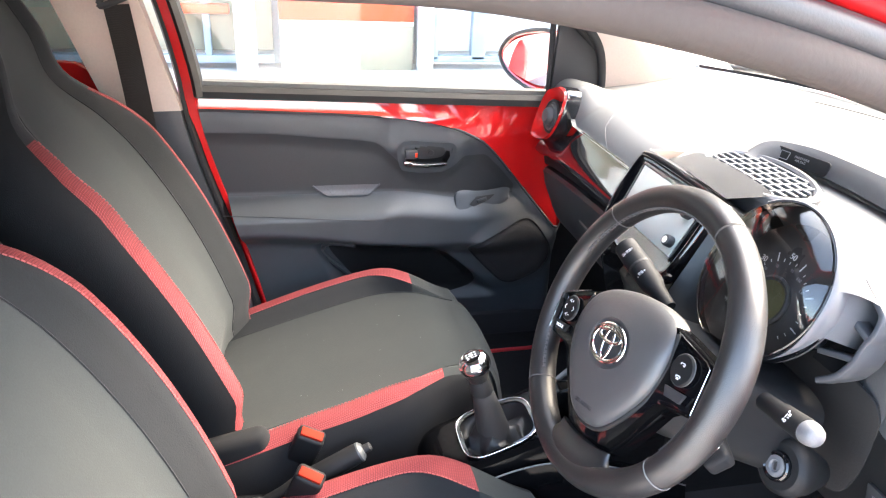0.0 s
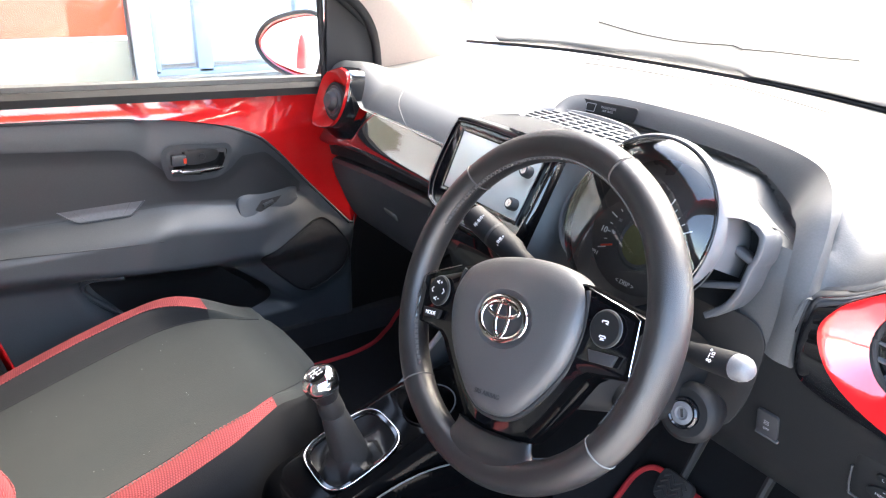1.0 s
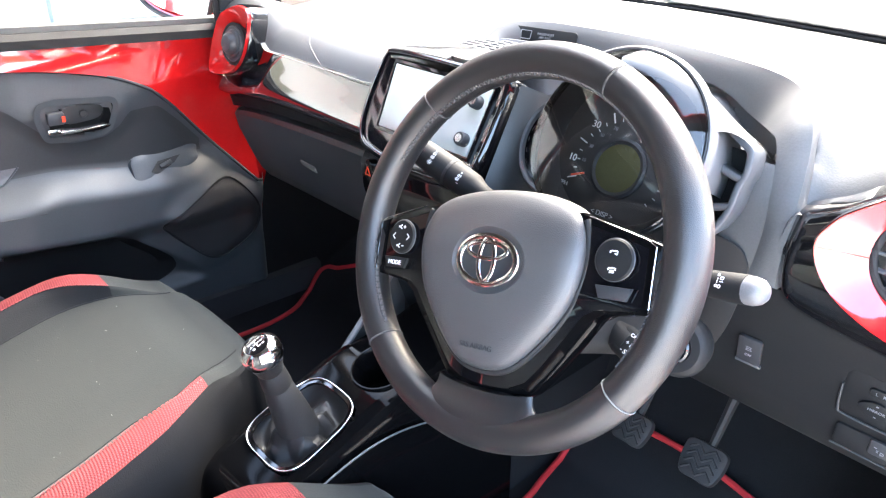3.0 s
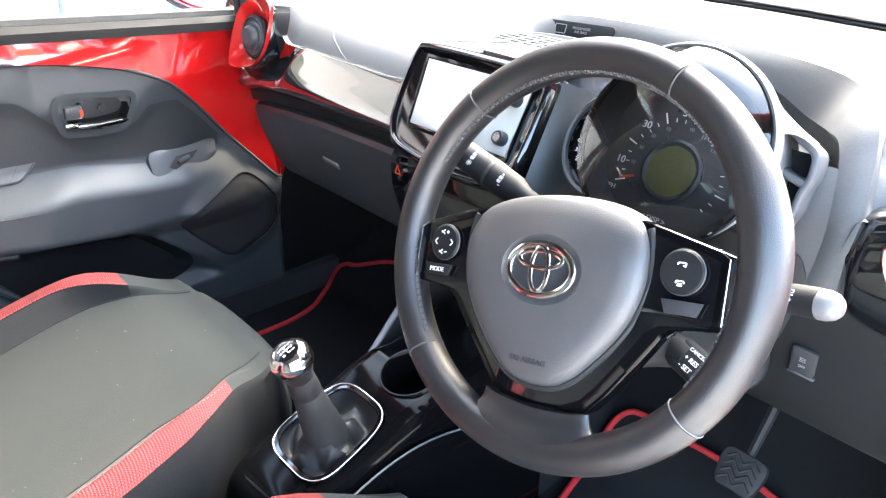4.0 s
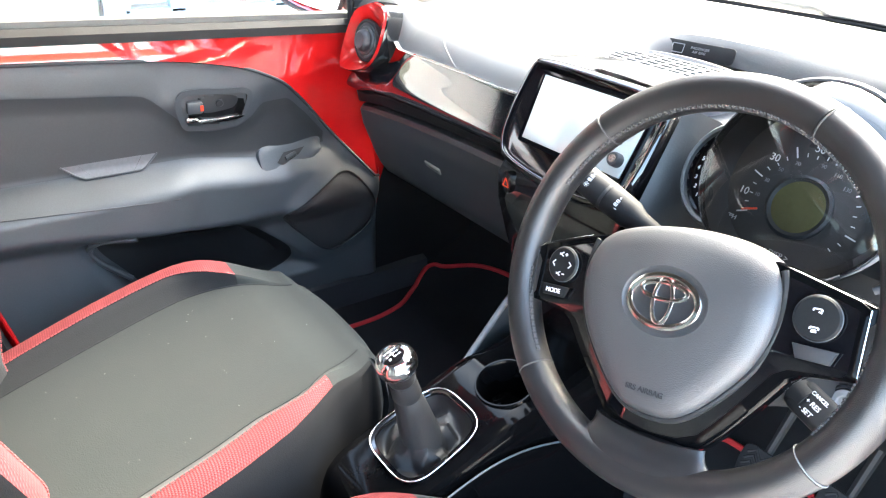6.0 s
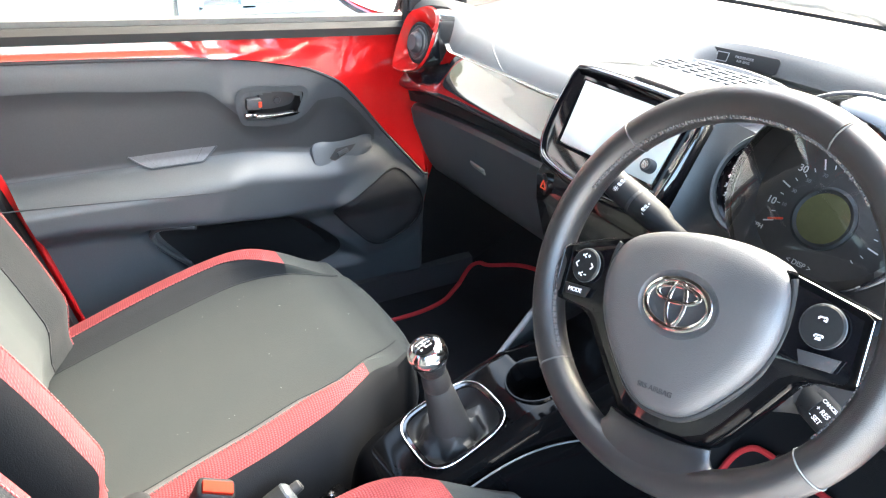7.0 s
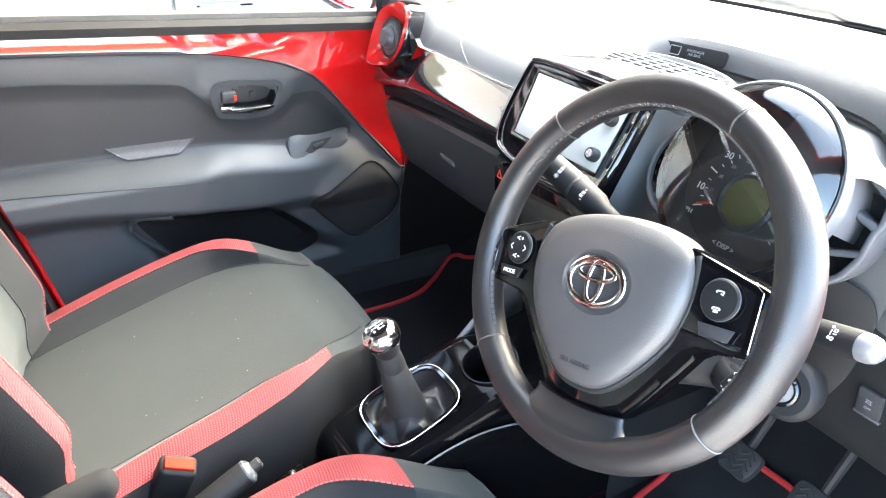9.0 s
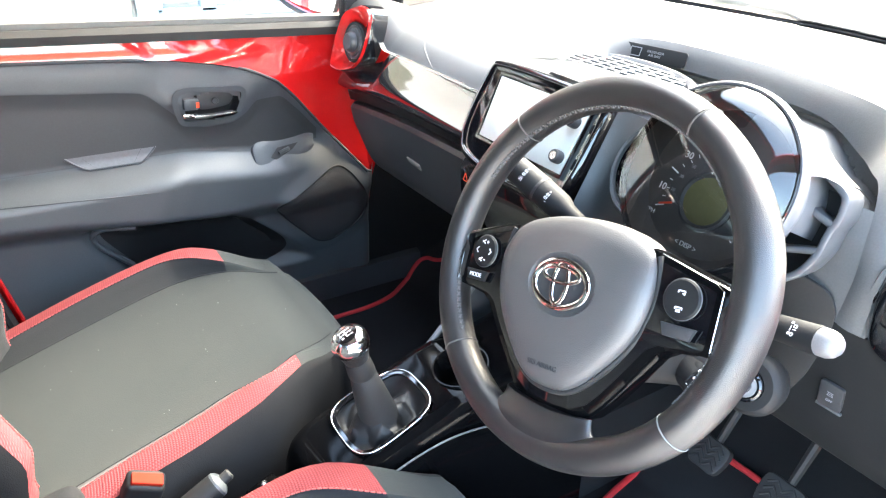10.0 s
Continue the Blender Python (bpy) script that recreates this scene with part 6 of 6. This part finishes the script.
    # open tray at the back, with a red wire end
    part("rear_tray", slab(rounded(0.16, 0.34, 0.02), pose(0.04, -0.33, 0.425), 0.012, 0.004), PLASTIC_DARK, c)
    part("tray_bracket", box((0.05, 0.05, 0.02), pose(0.005, -0.185, 0.475, 0, 0, 20), 0.003), BLACK_SATIN, c)
    part("bracket_bolt", turned([(0.005, 0), (0.005, 0.006), (0.003, 0.008), (0, 0.008)], pose(-0.005, -0.19, 0.486), 12), SATIN, c, "small plated bolt")
    return c


def gear_lever():
    g = thing("gear_lever", (0.045, -0.03, 0.59), "chrome and black gear knob on a leatherette boot", "gear lever")
    top, foot = Vector((0.046, -0.078, 0.742)), Vector((0.045, -0.03, 0.585))
    ax = (top - foot).normalized()
    rm = frame_of((0.043, -0.024, console_z(-0.024)), (1, 0, 0), (0, 1, 0.36))
    ringo = superring(0.0555, 0.065, 72)
    rings = []
    neck = foot + ax * 0.012
    for k in range(19):
        f = k / 18
        r = []
        for i, (x, y) in enumerate(ringo):
            a = math.atan2(y, x)
            base = rm @ Vector((x * 0.97, y * 0.97, 0.000))
            nk = neck + Vector((0.024 * math.cos(a), 0.024 * math.sin(a), 0))
            p = lerp(base, nk, f)
            sag = -0.020 * math.sin(math.pi * f ** 0.7)
            crease = 1 - abs((2.0 * a / math.pi + 0.55 * f + 0.2) % 1.0 - 0.5) * 4
            small = 1 - abs((3.5 * a / math.pi - 1.4 * f) % 1.0 - 0.5) * 4
            fold = (0.0085 * crease + 0.0030 * small) * math.sin(math.pi * f) ** 0.9
            r.append(p + Vector((0, 0, sag + fold)) + Vector((math.cos(a), math.sin(a), 0)) * fold * 0.3)
        rings.append(r)
    part("boot", sheet(rings, closed_u=True), LEATHER_SOFT, g, "creased black leatherette boot")
    part("sleeve", tube([foot + ax * d for d in (-0.012, 0.0, 0.03, 0.06, 0.088, 0.091)], [0.030, 0.0285, 0.0255, 0.0220, 0.0185, 0.016], 24), RUBBER, g, "black boot sleeve")
    part("collar", tube([foot + ax * d for d in (0.088, 0.092, 0.116, 0.12)], [0.0175, 0.0192, 0.0175, 0.0165], 24), RUBBER, g, "black knob collar")
    part("knob", tube([foot + ax * d for d in (0.116, 0.125, 0.137, 0.142)], [0.0165, 0.0185, 0.0225, 0.0235], 28), LEATHER, g, "black knob body")
    zm = frame_of(foot + ax * 0.15, (1, 0, 0), (0, 1, 0.45))
    part("knob_crown", turned([(0.023, -0.012), (0.0262, -0.006), (0.0268, 0.001), (0.025, 0.008), (0.021, 0.013), (0.0165, 0.016), (0.0165, 0.015)], zm, 40), CHROME, g, "chrome knob crown")
    cap = part("knob_cap", turned([(0.0, 0.0165), (0.012, 0.0160), (0.0165, 0.0148), (0.0165, 0.013)], zm, 36), GLOSS, g, "black shift pattern disc")
    im = zm @ pose(0, 0, 0.0166)
    strokes("shift_pattern", [(-0.006, -0.004, -0.006, 0.004), (0.0, -0.004, 0.0, 0.004), (0.006, 0.0, 0.006, 0.004), (-0.006, 0, 0.006, 0)], 0.0011, im, WHITE, cap)
    for n, x, y in (("1", -0.006, 0.007), ("3", 0, 0.0072), ("5", 0.006, 0.007), ("2", -0.006, -0.0072), ("4", 0, -0.0075), ("R", 0.006, -0.0065)):
        words("gear_number", n, 0.0048, im @ pose(x, y, 0), WHITE, cap)
    return g


def handbrake():
    h = thing("handbrake", (0.02, -0.42, 0.43), "black handbrake lever with push button", "handbrake")
    a, b = Vector((0.028, -0.46, 0.44)), Vector((0.012, -0.252, 0.543))
    part("grip", tube([lerp(a, b, t) for t in (0, 0.35, 0.5, 0.9, 0.98)], [0.012, 0.014, 0.019, 0.0185, 0.0175], 20), PANEL, h, "black moulded grip")
    part("end_collar", tube([lerp(a, b, t) for t in (0.965, 0.98, 1.0, 1.008)], [0.0178, 0.0175, 0.013, 0.009], 20), PLASTIC, h, "satin grey end collar")
    part("button", tube([lerp(a, b, t) for t in (1.0, 1.055, 1.065)], [0.0082, 0.0080, 0.006], 16), RUBBER, h, "black release button")
    return h


def buckle(x, y, z, yaw, lab):
    b = thing("seat_belt_buckle", (x, y, z - 0.12), lab, "seat belt buckle", group="seat belt buckles")
    m = pose(x, y, z, 8, 22, yaw)
    part("stalk", box((0.03, 0.014, 0.11), m @ pose(0, 0, -0.075), 0.004), PLASTIC_DARK, b)
    part("casing", box((0.050, 0.033, 0.075), m @ pose(0, 0, -0.012), 0.008, 3), PANEL, b, "black buckle casing")
    part("release", box((0.040, 0.018, 0.008), m @ pose(0, -0.003, 0.0255), 0.002), BUCKLE_RED, b, "red release button")
    part("stripe", box((0.018, 0.0014, 0.0006), m @ pose(0, -0.004, 0.0286)), GREYMARK, b)
    return b


centre_console()
gear_lever()
handbrake()
buckle(-0.032, -0.345, 0.535, 78, "black seat belt buckle with red button beside the passenger seat")
buckle(0.062, -0.35, 0.53, 70, "black seat belt buckle with red button beside the driver seat")


# ---- seats ----
def dashes(path, pitch=0.0065):
    """A line of short stitches along a path."""
    total = sum((b - a).length for a, b in zip(path, path[1:]))
    p = spline(path, int(total / pitch * 3))
    return join(*[tube([p[i], p[i + 1], p[i + 2]], 0.0011, 5) for i in range(0, len(p) - 3, 3)])


def seat(cx, name_label, dz=0.0):
    s = thing("front_seat", (cx, -0.3, 0.31), name_label, "car seat", group="front seats")
    # cushion: across = 0 centre to 1 outer lower edge
    xs = [0.0, 0.05, 0.10, 0.145, 0.160, 0.171, 0.182, 0.190, 0.197, 0.209, 0.222, 0.234, 0.240, 0.246, 0.252, 0.254, 0.252, 0.248]
    zs = [0.0, 0.0, 0.001, 0.003, 0.006, 0.014, 0.025, 0.034, 0.038, 0.0395, 0.038, 0.031, 0.018, -0.002, -0.04, -0.09, -0.14, -0.17]
    # pieces by column: panel, bolster, strip, flank
    cols = {"panel": (0, 4), "bolster": (4, 8), "strip": (8, 11), "flank": (11, len(xs) - 1)}
    ycut = -0.088
    ysr = [lerp(-0.53, ycut, i / 22) for i in range(23)]
    ysf = [lerp(ycut, 0.0, i / 8) for i in range(9)]

    top = curve([(-0.56, 0.445), (-0.45, 0.480), (-0.36, 0.508), (-0.28, 0.532), (-0.18, 0.562), (-0.08, 0.586), (0.0, 0.592)])
    wide = curve([(-0.53, 1.14), (-0.45, 1.16), (-0.28, 1.16), (-0.18, 1.12), (-0.13, 1.04), (-0.08, 0.90), (-0.04, 0.81), (0.0, 0.70)])

    def cush(k, y, side):
        fade = 1 - step(-0.16, 0.0, y)
        rear = lerp(0.75, 1.0, step(-0.55, -0.3, y))
        lift = zs[k] * (fade * rear if zs[k] > 0 else 1.0)
        x = xs[k]
        if 4 <= k <= 8:
            # the inner seam swings out to meet the edge panel, which spreads over the corner
            x = lerp(x, lerp(0.155, 0.165, (k - 4) / 4) if side < 0 else lerp(0.185, 0.220, (k - 4) / 4), step(-0.20, -0.088, y))
        x *= wide(y)
        z = top(y) + dz + lift - 0.012 * step(-0.09, 0.0, y)
        return Vector((cx + side * x, y, z))

    def nose_rows(ks, side):
        """Front of the cushion rolling down."""
        rows = []
        for a in range(1, 11):
            t = a / 10
            r = []
            for k in ks:
                p = cush(k, 0.0, side)
                u = xs[k] / 0.255
                fy = 0.082 * (1 - 0.85 * u ** 3)
                ang = t * math.pi / 2 * 1.1
                dy = fy * math.sin(ang) - 0.04 * max(0, t - 0.7)
                dz = -0.17 * (1 - math.cos(ang)) if zs[k] > -0.02 else -(0.17 + zs[k]) * (1 - math.cos(ang))
                r.append(p + Vector((0, dy, dz)))
            rows.append(r)
        return rows
    for side in (-1, 1):
        for nm, (a, b) in cols.items():
            ks = list(range(a, b + 1))
            rows = [[cush(k, y, side) for k in ks] for y in ysr]
            if nm == "strip":
                part("red_piping_panel", sheet(rows), FABRIC_RED, s, "coral red woven edge panel")
                continue
            front = [[cush(k, y, side) for k in ks] for y in ysf] + nose_rows(ks, side)
            if nm == "bolster":
                part("bolster", sheet(rows), FABRIC_DARK, s)
                part("cushion_front", sheet(front), FABRIC, s)
            else:
                part({"panel": "cushion", "flank": "flank"}[nm], sheet(rows + front[1:]), FABRIC if nm == "panel" else FLANK, s)
        ks = list(range(8, 12))
        part("bolster_nose", sheet([[cush(k, y, side) for k in ks] for y in ysf] + nose_rows(ks, side)), FABRIC, s)
        st = [cush(8, y, side) + Vector((-side * 0.001, 0, 0.0012)) for y in ysr]
        part("stitching", dashes(st), THREAD, s, "pink stitched seam")
        for k in (4,):
            part("seam", tube([cush(k, y, side) + Vector((0, 0, 0.0003)) for y in ysr + ysf], 0.0012, 6), FABRIC_DARK, s)
    # lint on the cushion
    rng = random.Random(7 + int(cx > 0))
    specks = []
    for _ in range(24):
        y, side, u = rng.uniform(-0.45, 0.02), rng.choice((-1, 1)), rng.uniform(0.0, 0.125)
        p = Vector((cx + side * u * wide(y), y, top(y) + dz + 0.0032 - 0.012 * step(-0.09, 0.0, y)))
        q = Vector((rng.uniform(-1, 1), rng.uniform(-1, 1), 0)).normalized() * rng.uniform(0.0006, 0.002)
        specks.append(tube([p - q, p + q], 0.00024, 4))
    part("lint", join(*specks), GREYMARK, s, "pale specks of lint")
    # backrest
    base, rec = Vector((cx, -0.50, 0.545 + dz)), radians(25)
    up, fw = Vector((0, -math.sin(rec), math.cos(rec))), Vector((0, math.cos(rec), math.sin(rec)))
    wid = curve([(-0.04, 0.9), (0.0, 0.94), (0.12, 1.0), (0.35, 1.04), (0.48, 0.98), (0.56, 0.80), (0.64, 0.55), (0.72, 0.47), (0.80, 0.44), (0.835, 0.36)])
    bx = [0.0, 0.06, 0.11, 0.14, 0.157, 0.175, 0.192, 0.200, 0.208, 0.220, 0.232, 0.242, 0.247, 0.252, 0.25, 0.242, 0.22]
    bf = [0.0, 0.0, 0.003, 0.010, 0.022, 0.038, 0.051, 0.058, 0.060, 0.060, 0.057, 0.050, 0.038, 0.010, -0.03, -0.07, -0.10]
    bcols = {"panel": (0, 4), "bolster": (4, 8), "strip": (8, 11), "flank": (11, len(bx) - 1)}
    hs = [lerp(-0.04, 0.835, i / 54) for i in range(55)]

    def back(k, h, side):
        bol = 1 - step(0.42, 0.60, h)
        f = bf[k] * (lerp(0.35, 1.0, bol) if bf[k] > 0 else 1.0)
        lum = 0.02 * math.sin(math.pi * min(1.0, h / 0.5)) - 0.015 * step(0.5, 0.6, h) + 0.022 * step(0.60, 0.70, h) - 0.06 * step(0.77, 0.84, h)
        lum -= 0.03 * (1 - step(-0.04, 0.04, h))
        return base + Vector((side * bx[k] * wid(h), 0, 0)) + up * h + fw * (f + lum)
    for side in (-1, 1):
        for nm, (a, b) in bcols.items():
            ks = list(range(a, b + 1))
            if nm == "strip":
                part("red_piping_panel", sheet([[back(k, h, side) for k in ks] for h in hs if h <= 0.56]), FABRIC_RED, s, "coral red woven edge panel")
                part("shoulder", sheet([[back(k, h, side) for k in ks] for h in hs if h >= 0.55]), FABRIC_DARK, s)
                continue
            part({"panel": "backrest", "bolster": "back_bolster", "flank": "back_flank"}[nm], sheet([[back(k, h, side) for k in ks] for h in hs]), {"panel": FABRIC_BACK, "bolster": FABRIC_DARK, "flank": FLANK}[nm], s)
        part("stitching", dashes([back(8, h, side) + fw * 0.0012 for h in hs if h <= 0.56]), THREAD, s, "pink stitched seam")
        part("seam", tube([back(4, h, side) + fw * 0.0004 for h in hs], 0.0014, 6), FABRIC_DARK, s)
    part("back_shell", sheet([[back(len(bx) - 1, h, -1), back(len(bx) - 1, h, -1) - fw * 0.03 + Vector((0.05, 0, 0)) * wid(h), back(len(bx) - 1, h, 1) - fw * 0.03 - Vector((0.05, 0, 0)) * wid(h), back(len(bx) - 1, h, 1)] for h in hs]), PLASTIC_DARK, s)
    part("top_cap", sheet([[back(k, 0.835, sd) for sd, k in [(-1, q) for q in range(len(bx) - 1, -1, -1)] + [(1, q) for q in range(1, len(bx))]], [Vector((cx, 0, 0)) + Vector((0, *(back(len(bx) - 1, 0.835, 1)).yz))] * (2 * len(bx) - 1)]), FABRIC_DARK, s)
    # base, hinge covers, rails
    part("base", loft([[(cx - 0.21, y, 0.36), (cx - 0.22, y, 0.44), (cx + 0.22, y, 0.44), (cx + 0.21, y, 0.36)] for y in (-0.5, -0.06)]), PLASTIC_DARK, s)
    for side in (-1, 1):
        hm = pose(cx + side * 0.25, -0.50, 0.545 + dz)
        if side * cx < 0:
            part("hinge_cover", box((0.045, 0.15, 0.085), hm @ pose(-side * 0.004, 0.02, -0.05, 12), 0.02, 4), FLANK, s, "dark cloth hinge cover")
        part("rail", box((0.04, 0.55, 0.04), pose(cx + side * 0.2, -0.28, 0.33), 0.004), PLASTIC_DARK, s, "dark seat rail")
    return s


seat(-0.312, "grey and black fabric car seat with coral red edging")
seat(0.325, "grey and black fabric car seat with red edging behind the wheel", -0.03)

part_bar = tube(spline([(-0.088, -0.03, 0.50), (-0.062, -0.012, 0.47), (-0.055, -0.03, 0.40), (-0.07, -0.06, 0.36)], 20), 0.005, 8)
solo("seat_lever", part_bar, PLASTIC_SOFT, "black bent seat adjuster bar under the cushion", "seat lever")
solo("red_strap", tube(spline([(-0.045, -0.10, 0.475), (-0.02, -0.115, 0.482), (0.0, -0.14, 0.47)], 10), 0.008, 8, flat=0.5), PIPING, "short red strap beside the seat rail", "strap")


# ---- footwell ----
def floor_z(y):
    return 0.317 + (0.0 if y < 0.44 else (y - 0.44) * 0.53 if y < 0.62 else 0.095 + (y - 0.62) * 1.1)


def mat_piece(outline, label):
    m = thing("floor_mat", (outline[0][0], outline[0][1], 0.31), label, "floor mat", group="floor mats")
    o = soft(outline, 80)
    cx, cy = sum(p[0] for p in o) / 80, sum(p[1] for p in o) / 80
    rows = [[(cx + (x - cx) * f, cy + (y - cy) * f, floor_z(cy + (y - cy) * f) + 0.006) for x, y in o] for f in [1 - 0.999 * i / 14 for i in range(15)]]
    part("carpet", sheet(rows, closed_u=True), CARPET, m, "black carpet mat")
    part("binding", tube([(x, y, floor_z(y) + 0.007) for x, y in o], 0.006, 8, closed=True), PIPING, m, "red bound edge")


mat_piece([(-0.572, -0.12), (-0.572, 0.05), (-0.578, 0.189), (-0.581, 0.281), (-0.599, 0.354), (-0.632, 0.405), (-0.662, 0.447), (-0.681, 0.486), (-0.672, 0.508), (-0.64, 0.519), (-0.564, 0.566), (-0.46, 0.588), (-0.30, 0.585), (-0.16, 0.57), (-0.13, 0.45), (-0.12, 0.2), (-0.12, -0.1), (-0.3, -0.14)], "black carpet floor mat with red edging, passenger footwell")
mat_piece([(0.20, -0.10), (0.19, 0.1), (0.18, 0.3), (0.165, 0.38), (0.150, 0.47), (0.143, 0.52), (0.155, 0.55), (0.185, 0.558), (0.25, 0.556), (0.32, 0.558), (0.42, 0.55), (0.52, 0.52), (0.55, 0.40), (0.56, 0.2), (0.56, -0.08), (0.4, -0.12)], "black carpet floor mat with red edging, under the pedals")


def pedal(x, y, z, w, h, label):
    p = thing("pedal", (x, y, z - 0.06), label, "pedal", group="pedals")
    m = frame_of((x, y, z), (1, 0, 0), (0, 0.62, 0.78))
    pad = part("pad", slab(soft([(-w / 2, h / 2 * 0.8), (0, h / 2), (w / 2, h / 2 * 0.8), (w / 2 * 0.86, -h / 2 * 0.85), (0, -h / 2), (-w / 2 * 0.86, -h / 2 * 0.85)], 40), m, 0.014, 0.004), RUBBER, p, "ribbed black rubber pedal pad")
    for i in range(4):
        yy = h * (-0.3 + 0.2 * i)
        for s in (-1, 1):
            part("tread", tube([m @ Vector((0, yy - 0.006, 0.0145)), m @ Vector((s * w * 0.2, yy + 0.006, 0.0145)), m @ Vector((s * w * 0.38, yy - 0.004, 0.0145))], 0.0022, 6), RUBBER, pad)
    part("arm", tube([(x, y + 0.004, z), (x + 0.004, y + 0.05, z + 0.10), (x + 0.008, y + 0.12, z + 0.24)], [0.006, 0.008, 0.01], 8), RUBBER, p, "dark steel pedal arm")
    return p


pedal(0.275, 0.456, 0.462, 0.060, 0.052, "black rubber clutch pedal on a steel arm")
pedal(0.398, 0.456, 0.474, 0.064, 0.058, "black rubber brake pedal on a steel arm")


# ---- outside ----
def outside():
    bm = bmesh.new()
    bmesh.ops.create_grid(bm, x_segments=2, y_segments=2, size=900)
    solo("ground", bm, TARMAC, "pale worn forecourt paving in bright light", "ground", "structure")
    b = thing("showroom_building", (-6.3, 0, 0), "white and cream showroom front with a red fascia", "building", "structure")

    def panel(nm, y0, y1, z0, z1, material, lab="", x=-6.0, d=0.1):
        return part(nm, box((d, y1 - y0, z1 - z0), pose(x, (y0 + y1) / 2, (z0 + z1) / 2), 0.01), material, b, lab)
    panel("wall", -14, 9, 0, 6.0, WHITEWALL, "white cladding wall", -6.4, 0.3)
    panel("cream_plinth", -0.39, 0.86, 0.0, 0.41, CREAM, "cream cladding plinth")
    panel("red_fascia", -0.39, 0.86, 0.45, 3.0, SIGNRED, "red painted panel above the plinth")
    panel("fascia_strip", -0.39, 0.86, 0.41, 0.45, WHITEWALL, "", -5.99)
    panel("column", -0.78, -0.60, 0.0, 3.6, WHITEWALL, "white column", -5.9, 0.2)
    panel("column", 0.90, 1.04, 0.0, 3.6, WHITEWALL, "white column", -5.95, 0.2)
    panel("shop_window", 1.06, 5.5, 0.16, 3.2, SHOPGLASS, "pale shop window", -6.15)
    for y in (1.06, 1.44, 2.4, 3.6, 5.0):
        panel("window_post", y, y + (0.05 if y < 1.2 else 0.14), 0.1, 3.3, BLUEGREY, "blue-grey window post", -6.0)
    panel("window_rail", 1.06, 5.5, 0.08, 0.14, BLUEGREY, "", -6.0)
    panel("side_window", -3.0, -0.45, 0.15, 3.0, CREAM, "pale side window", -6.15)
    panel("side_rail", -3.0, -0.45, 0.06, 0.13, BLUEGREY, "blue-grey rail", -6.0)
    panel("red_sign", -1.4, -0.82, 0.5, 0.58, SIGNRED, "red display board", -5.95)
    panel("mullion", -1.06, -1.0, 0.1, 3.0, BLUEGREY, "", -6.02)
    part("canopy", box((2.6, 24, 0.25), pose(-5.0, -2.0, 3.9)), WHITEWALL, b, "white canopy over the shop front")
    o = thing("workshop_building", (9.0, 0, 0), "white workshop front with a red band across the forecourt", "building", "structure")
    part("wall", box((0.3, 40, 2.5), pose(9.15, 0, 1.25)), WHITEWALL, o, "white cladding wall")
    part("band", box((0.06, 40, 0.45), pose(8.97, 0, 2.15), 0.01), SIGNRED, o, "red painted band")
    return b



def parked_car(origin, ahead, paint, label):
    c = thing("parked_car", origin, label, "car", group="parked cars")
    m = frame_of(origin, ahead, (0, 0, 1))
    arch = [(0.36 * math.cos(math.pi * k / 10), 0.30 + 0.36 * math.sin(math.pi * k / 10)) for k in range(11)]
    side = [(-0.75, 0.22), (-0.36, 0.22)] + [(x, z) for x, z in arch[::-1]] + [(0.36, 0.22), (2.1, 0.22)] + [(x + 2.5, z) for x, z in arch[::-1]] + [(2.86, 0.22), (3.25, 0.3), (3.3, 0.8), (3.1, 0.95), (0.3, 0.95), (-0.6, 0.72), (-0.8, 0.5)]
    part("body", slab(side, m, -1.65, 0.04, 3), paint, c, "painted body")
    part("cabin", slab([(0.35, 0.94), (1.05, 1.42), (2.6, 1.45), (3.15, 0.94)], m @ pose(0, 0, -0.12), -1.4, 0.08, 3), SHOPGLASS, c, "glazed cabin")
    part("roof", slab([(1.0, 1.42), (2.65, 1.45), (2.6, 1.5), (1.2, 1.49)], m @ pose(0, 0, -0.1), -1.44, 0.02), paint, c)
    for x in (0.0, 2.5):
        wm = m @ pose(x, 0.30, -0.02)
        w = part("wheel", turned([(0.19, -0.1), (0.28, -0.12), (0.30, -0.06), (0.30, 0.02), (0.27, 0.045), (0.20, 0.04), (0.19, 0.02)], wm, 36), RUBBER, c, "black tyre")
        part("rim", turned([(0.19, 0.035), (0.175, 0.0), (0.0, 0.0)], wm, 36), SATIN, w, "silver alloy rim")
        for k in range(5):
            part("spoke", box((0.16, 0.05, 0.03), wm @ Matrix.Rotation(2 * math.pi * k / 5, 4, "Z") @ pose(0.095, 0, 0.015), 0.008), SATIN, w)
    return c


def forecourt():
    p = thing("gate_post", (-8.3, 6.7, 0), "pale tan post with a short sign board", "post")
    part("post", box((0.16, 0.16, 1.6), pose(-8.3, 6.7, 0.8), 0.01), BEIGE, p, "tan painted post")
    part("board", box((0.05, 0.7, 0.09), pose(-8.2, 6.75, 0.86), 0.01), BEIGE, p)
    g = thing("drain_channel", (-7.6, 11.0, 0), "dark slatted drain channel in the paving", "drain")
    m = frame_of((-7.6, 11.0, 0.0), (2.06, 1.3, 0), (-1.3, 2.06, 0))
    part("channel", box((2.4, 0.16, 0.01), m @ pose(0, 0, 0.006)), RUBBER, g)
    for k in range(14):
        part("slat", box((0.05, 0.16, 0.012), m @ pose(-1.1 + 0.17 * k, 0, 0.010)), SEAL, g)


parked_car((-7.75, 11.7, 0), (0.30, 1.0, 0), CARWHITE, "white parked hatchback across the forecourt")
parked_car((-3.8, -4.3, 0), (0, -1, 0), RED, "red parked hatchback standing on the forecourt")
forecourt()
outside()
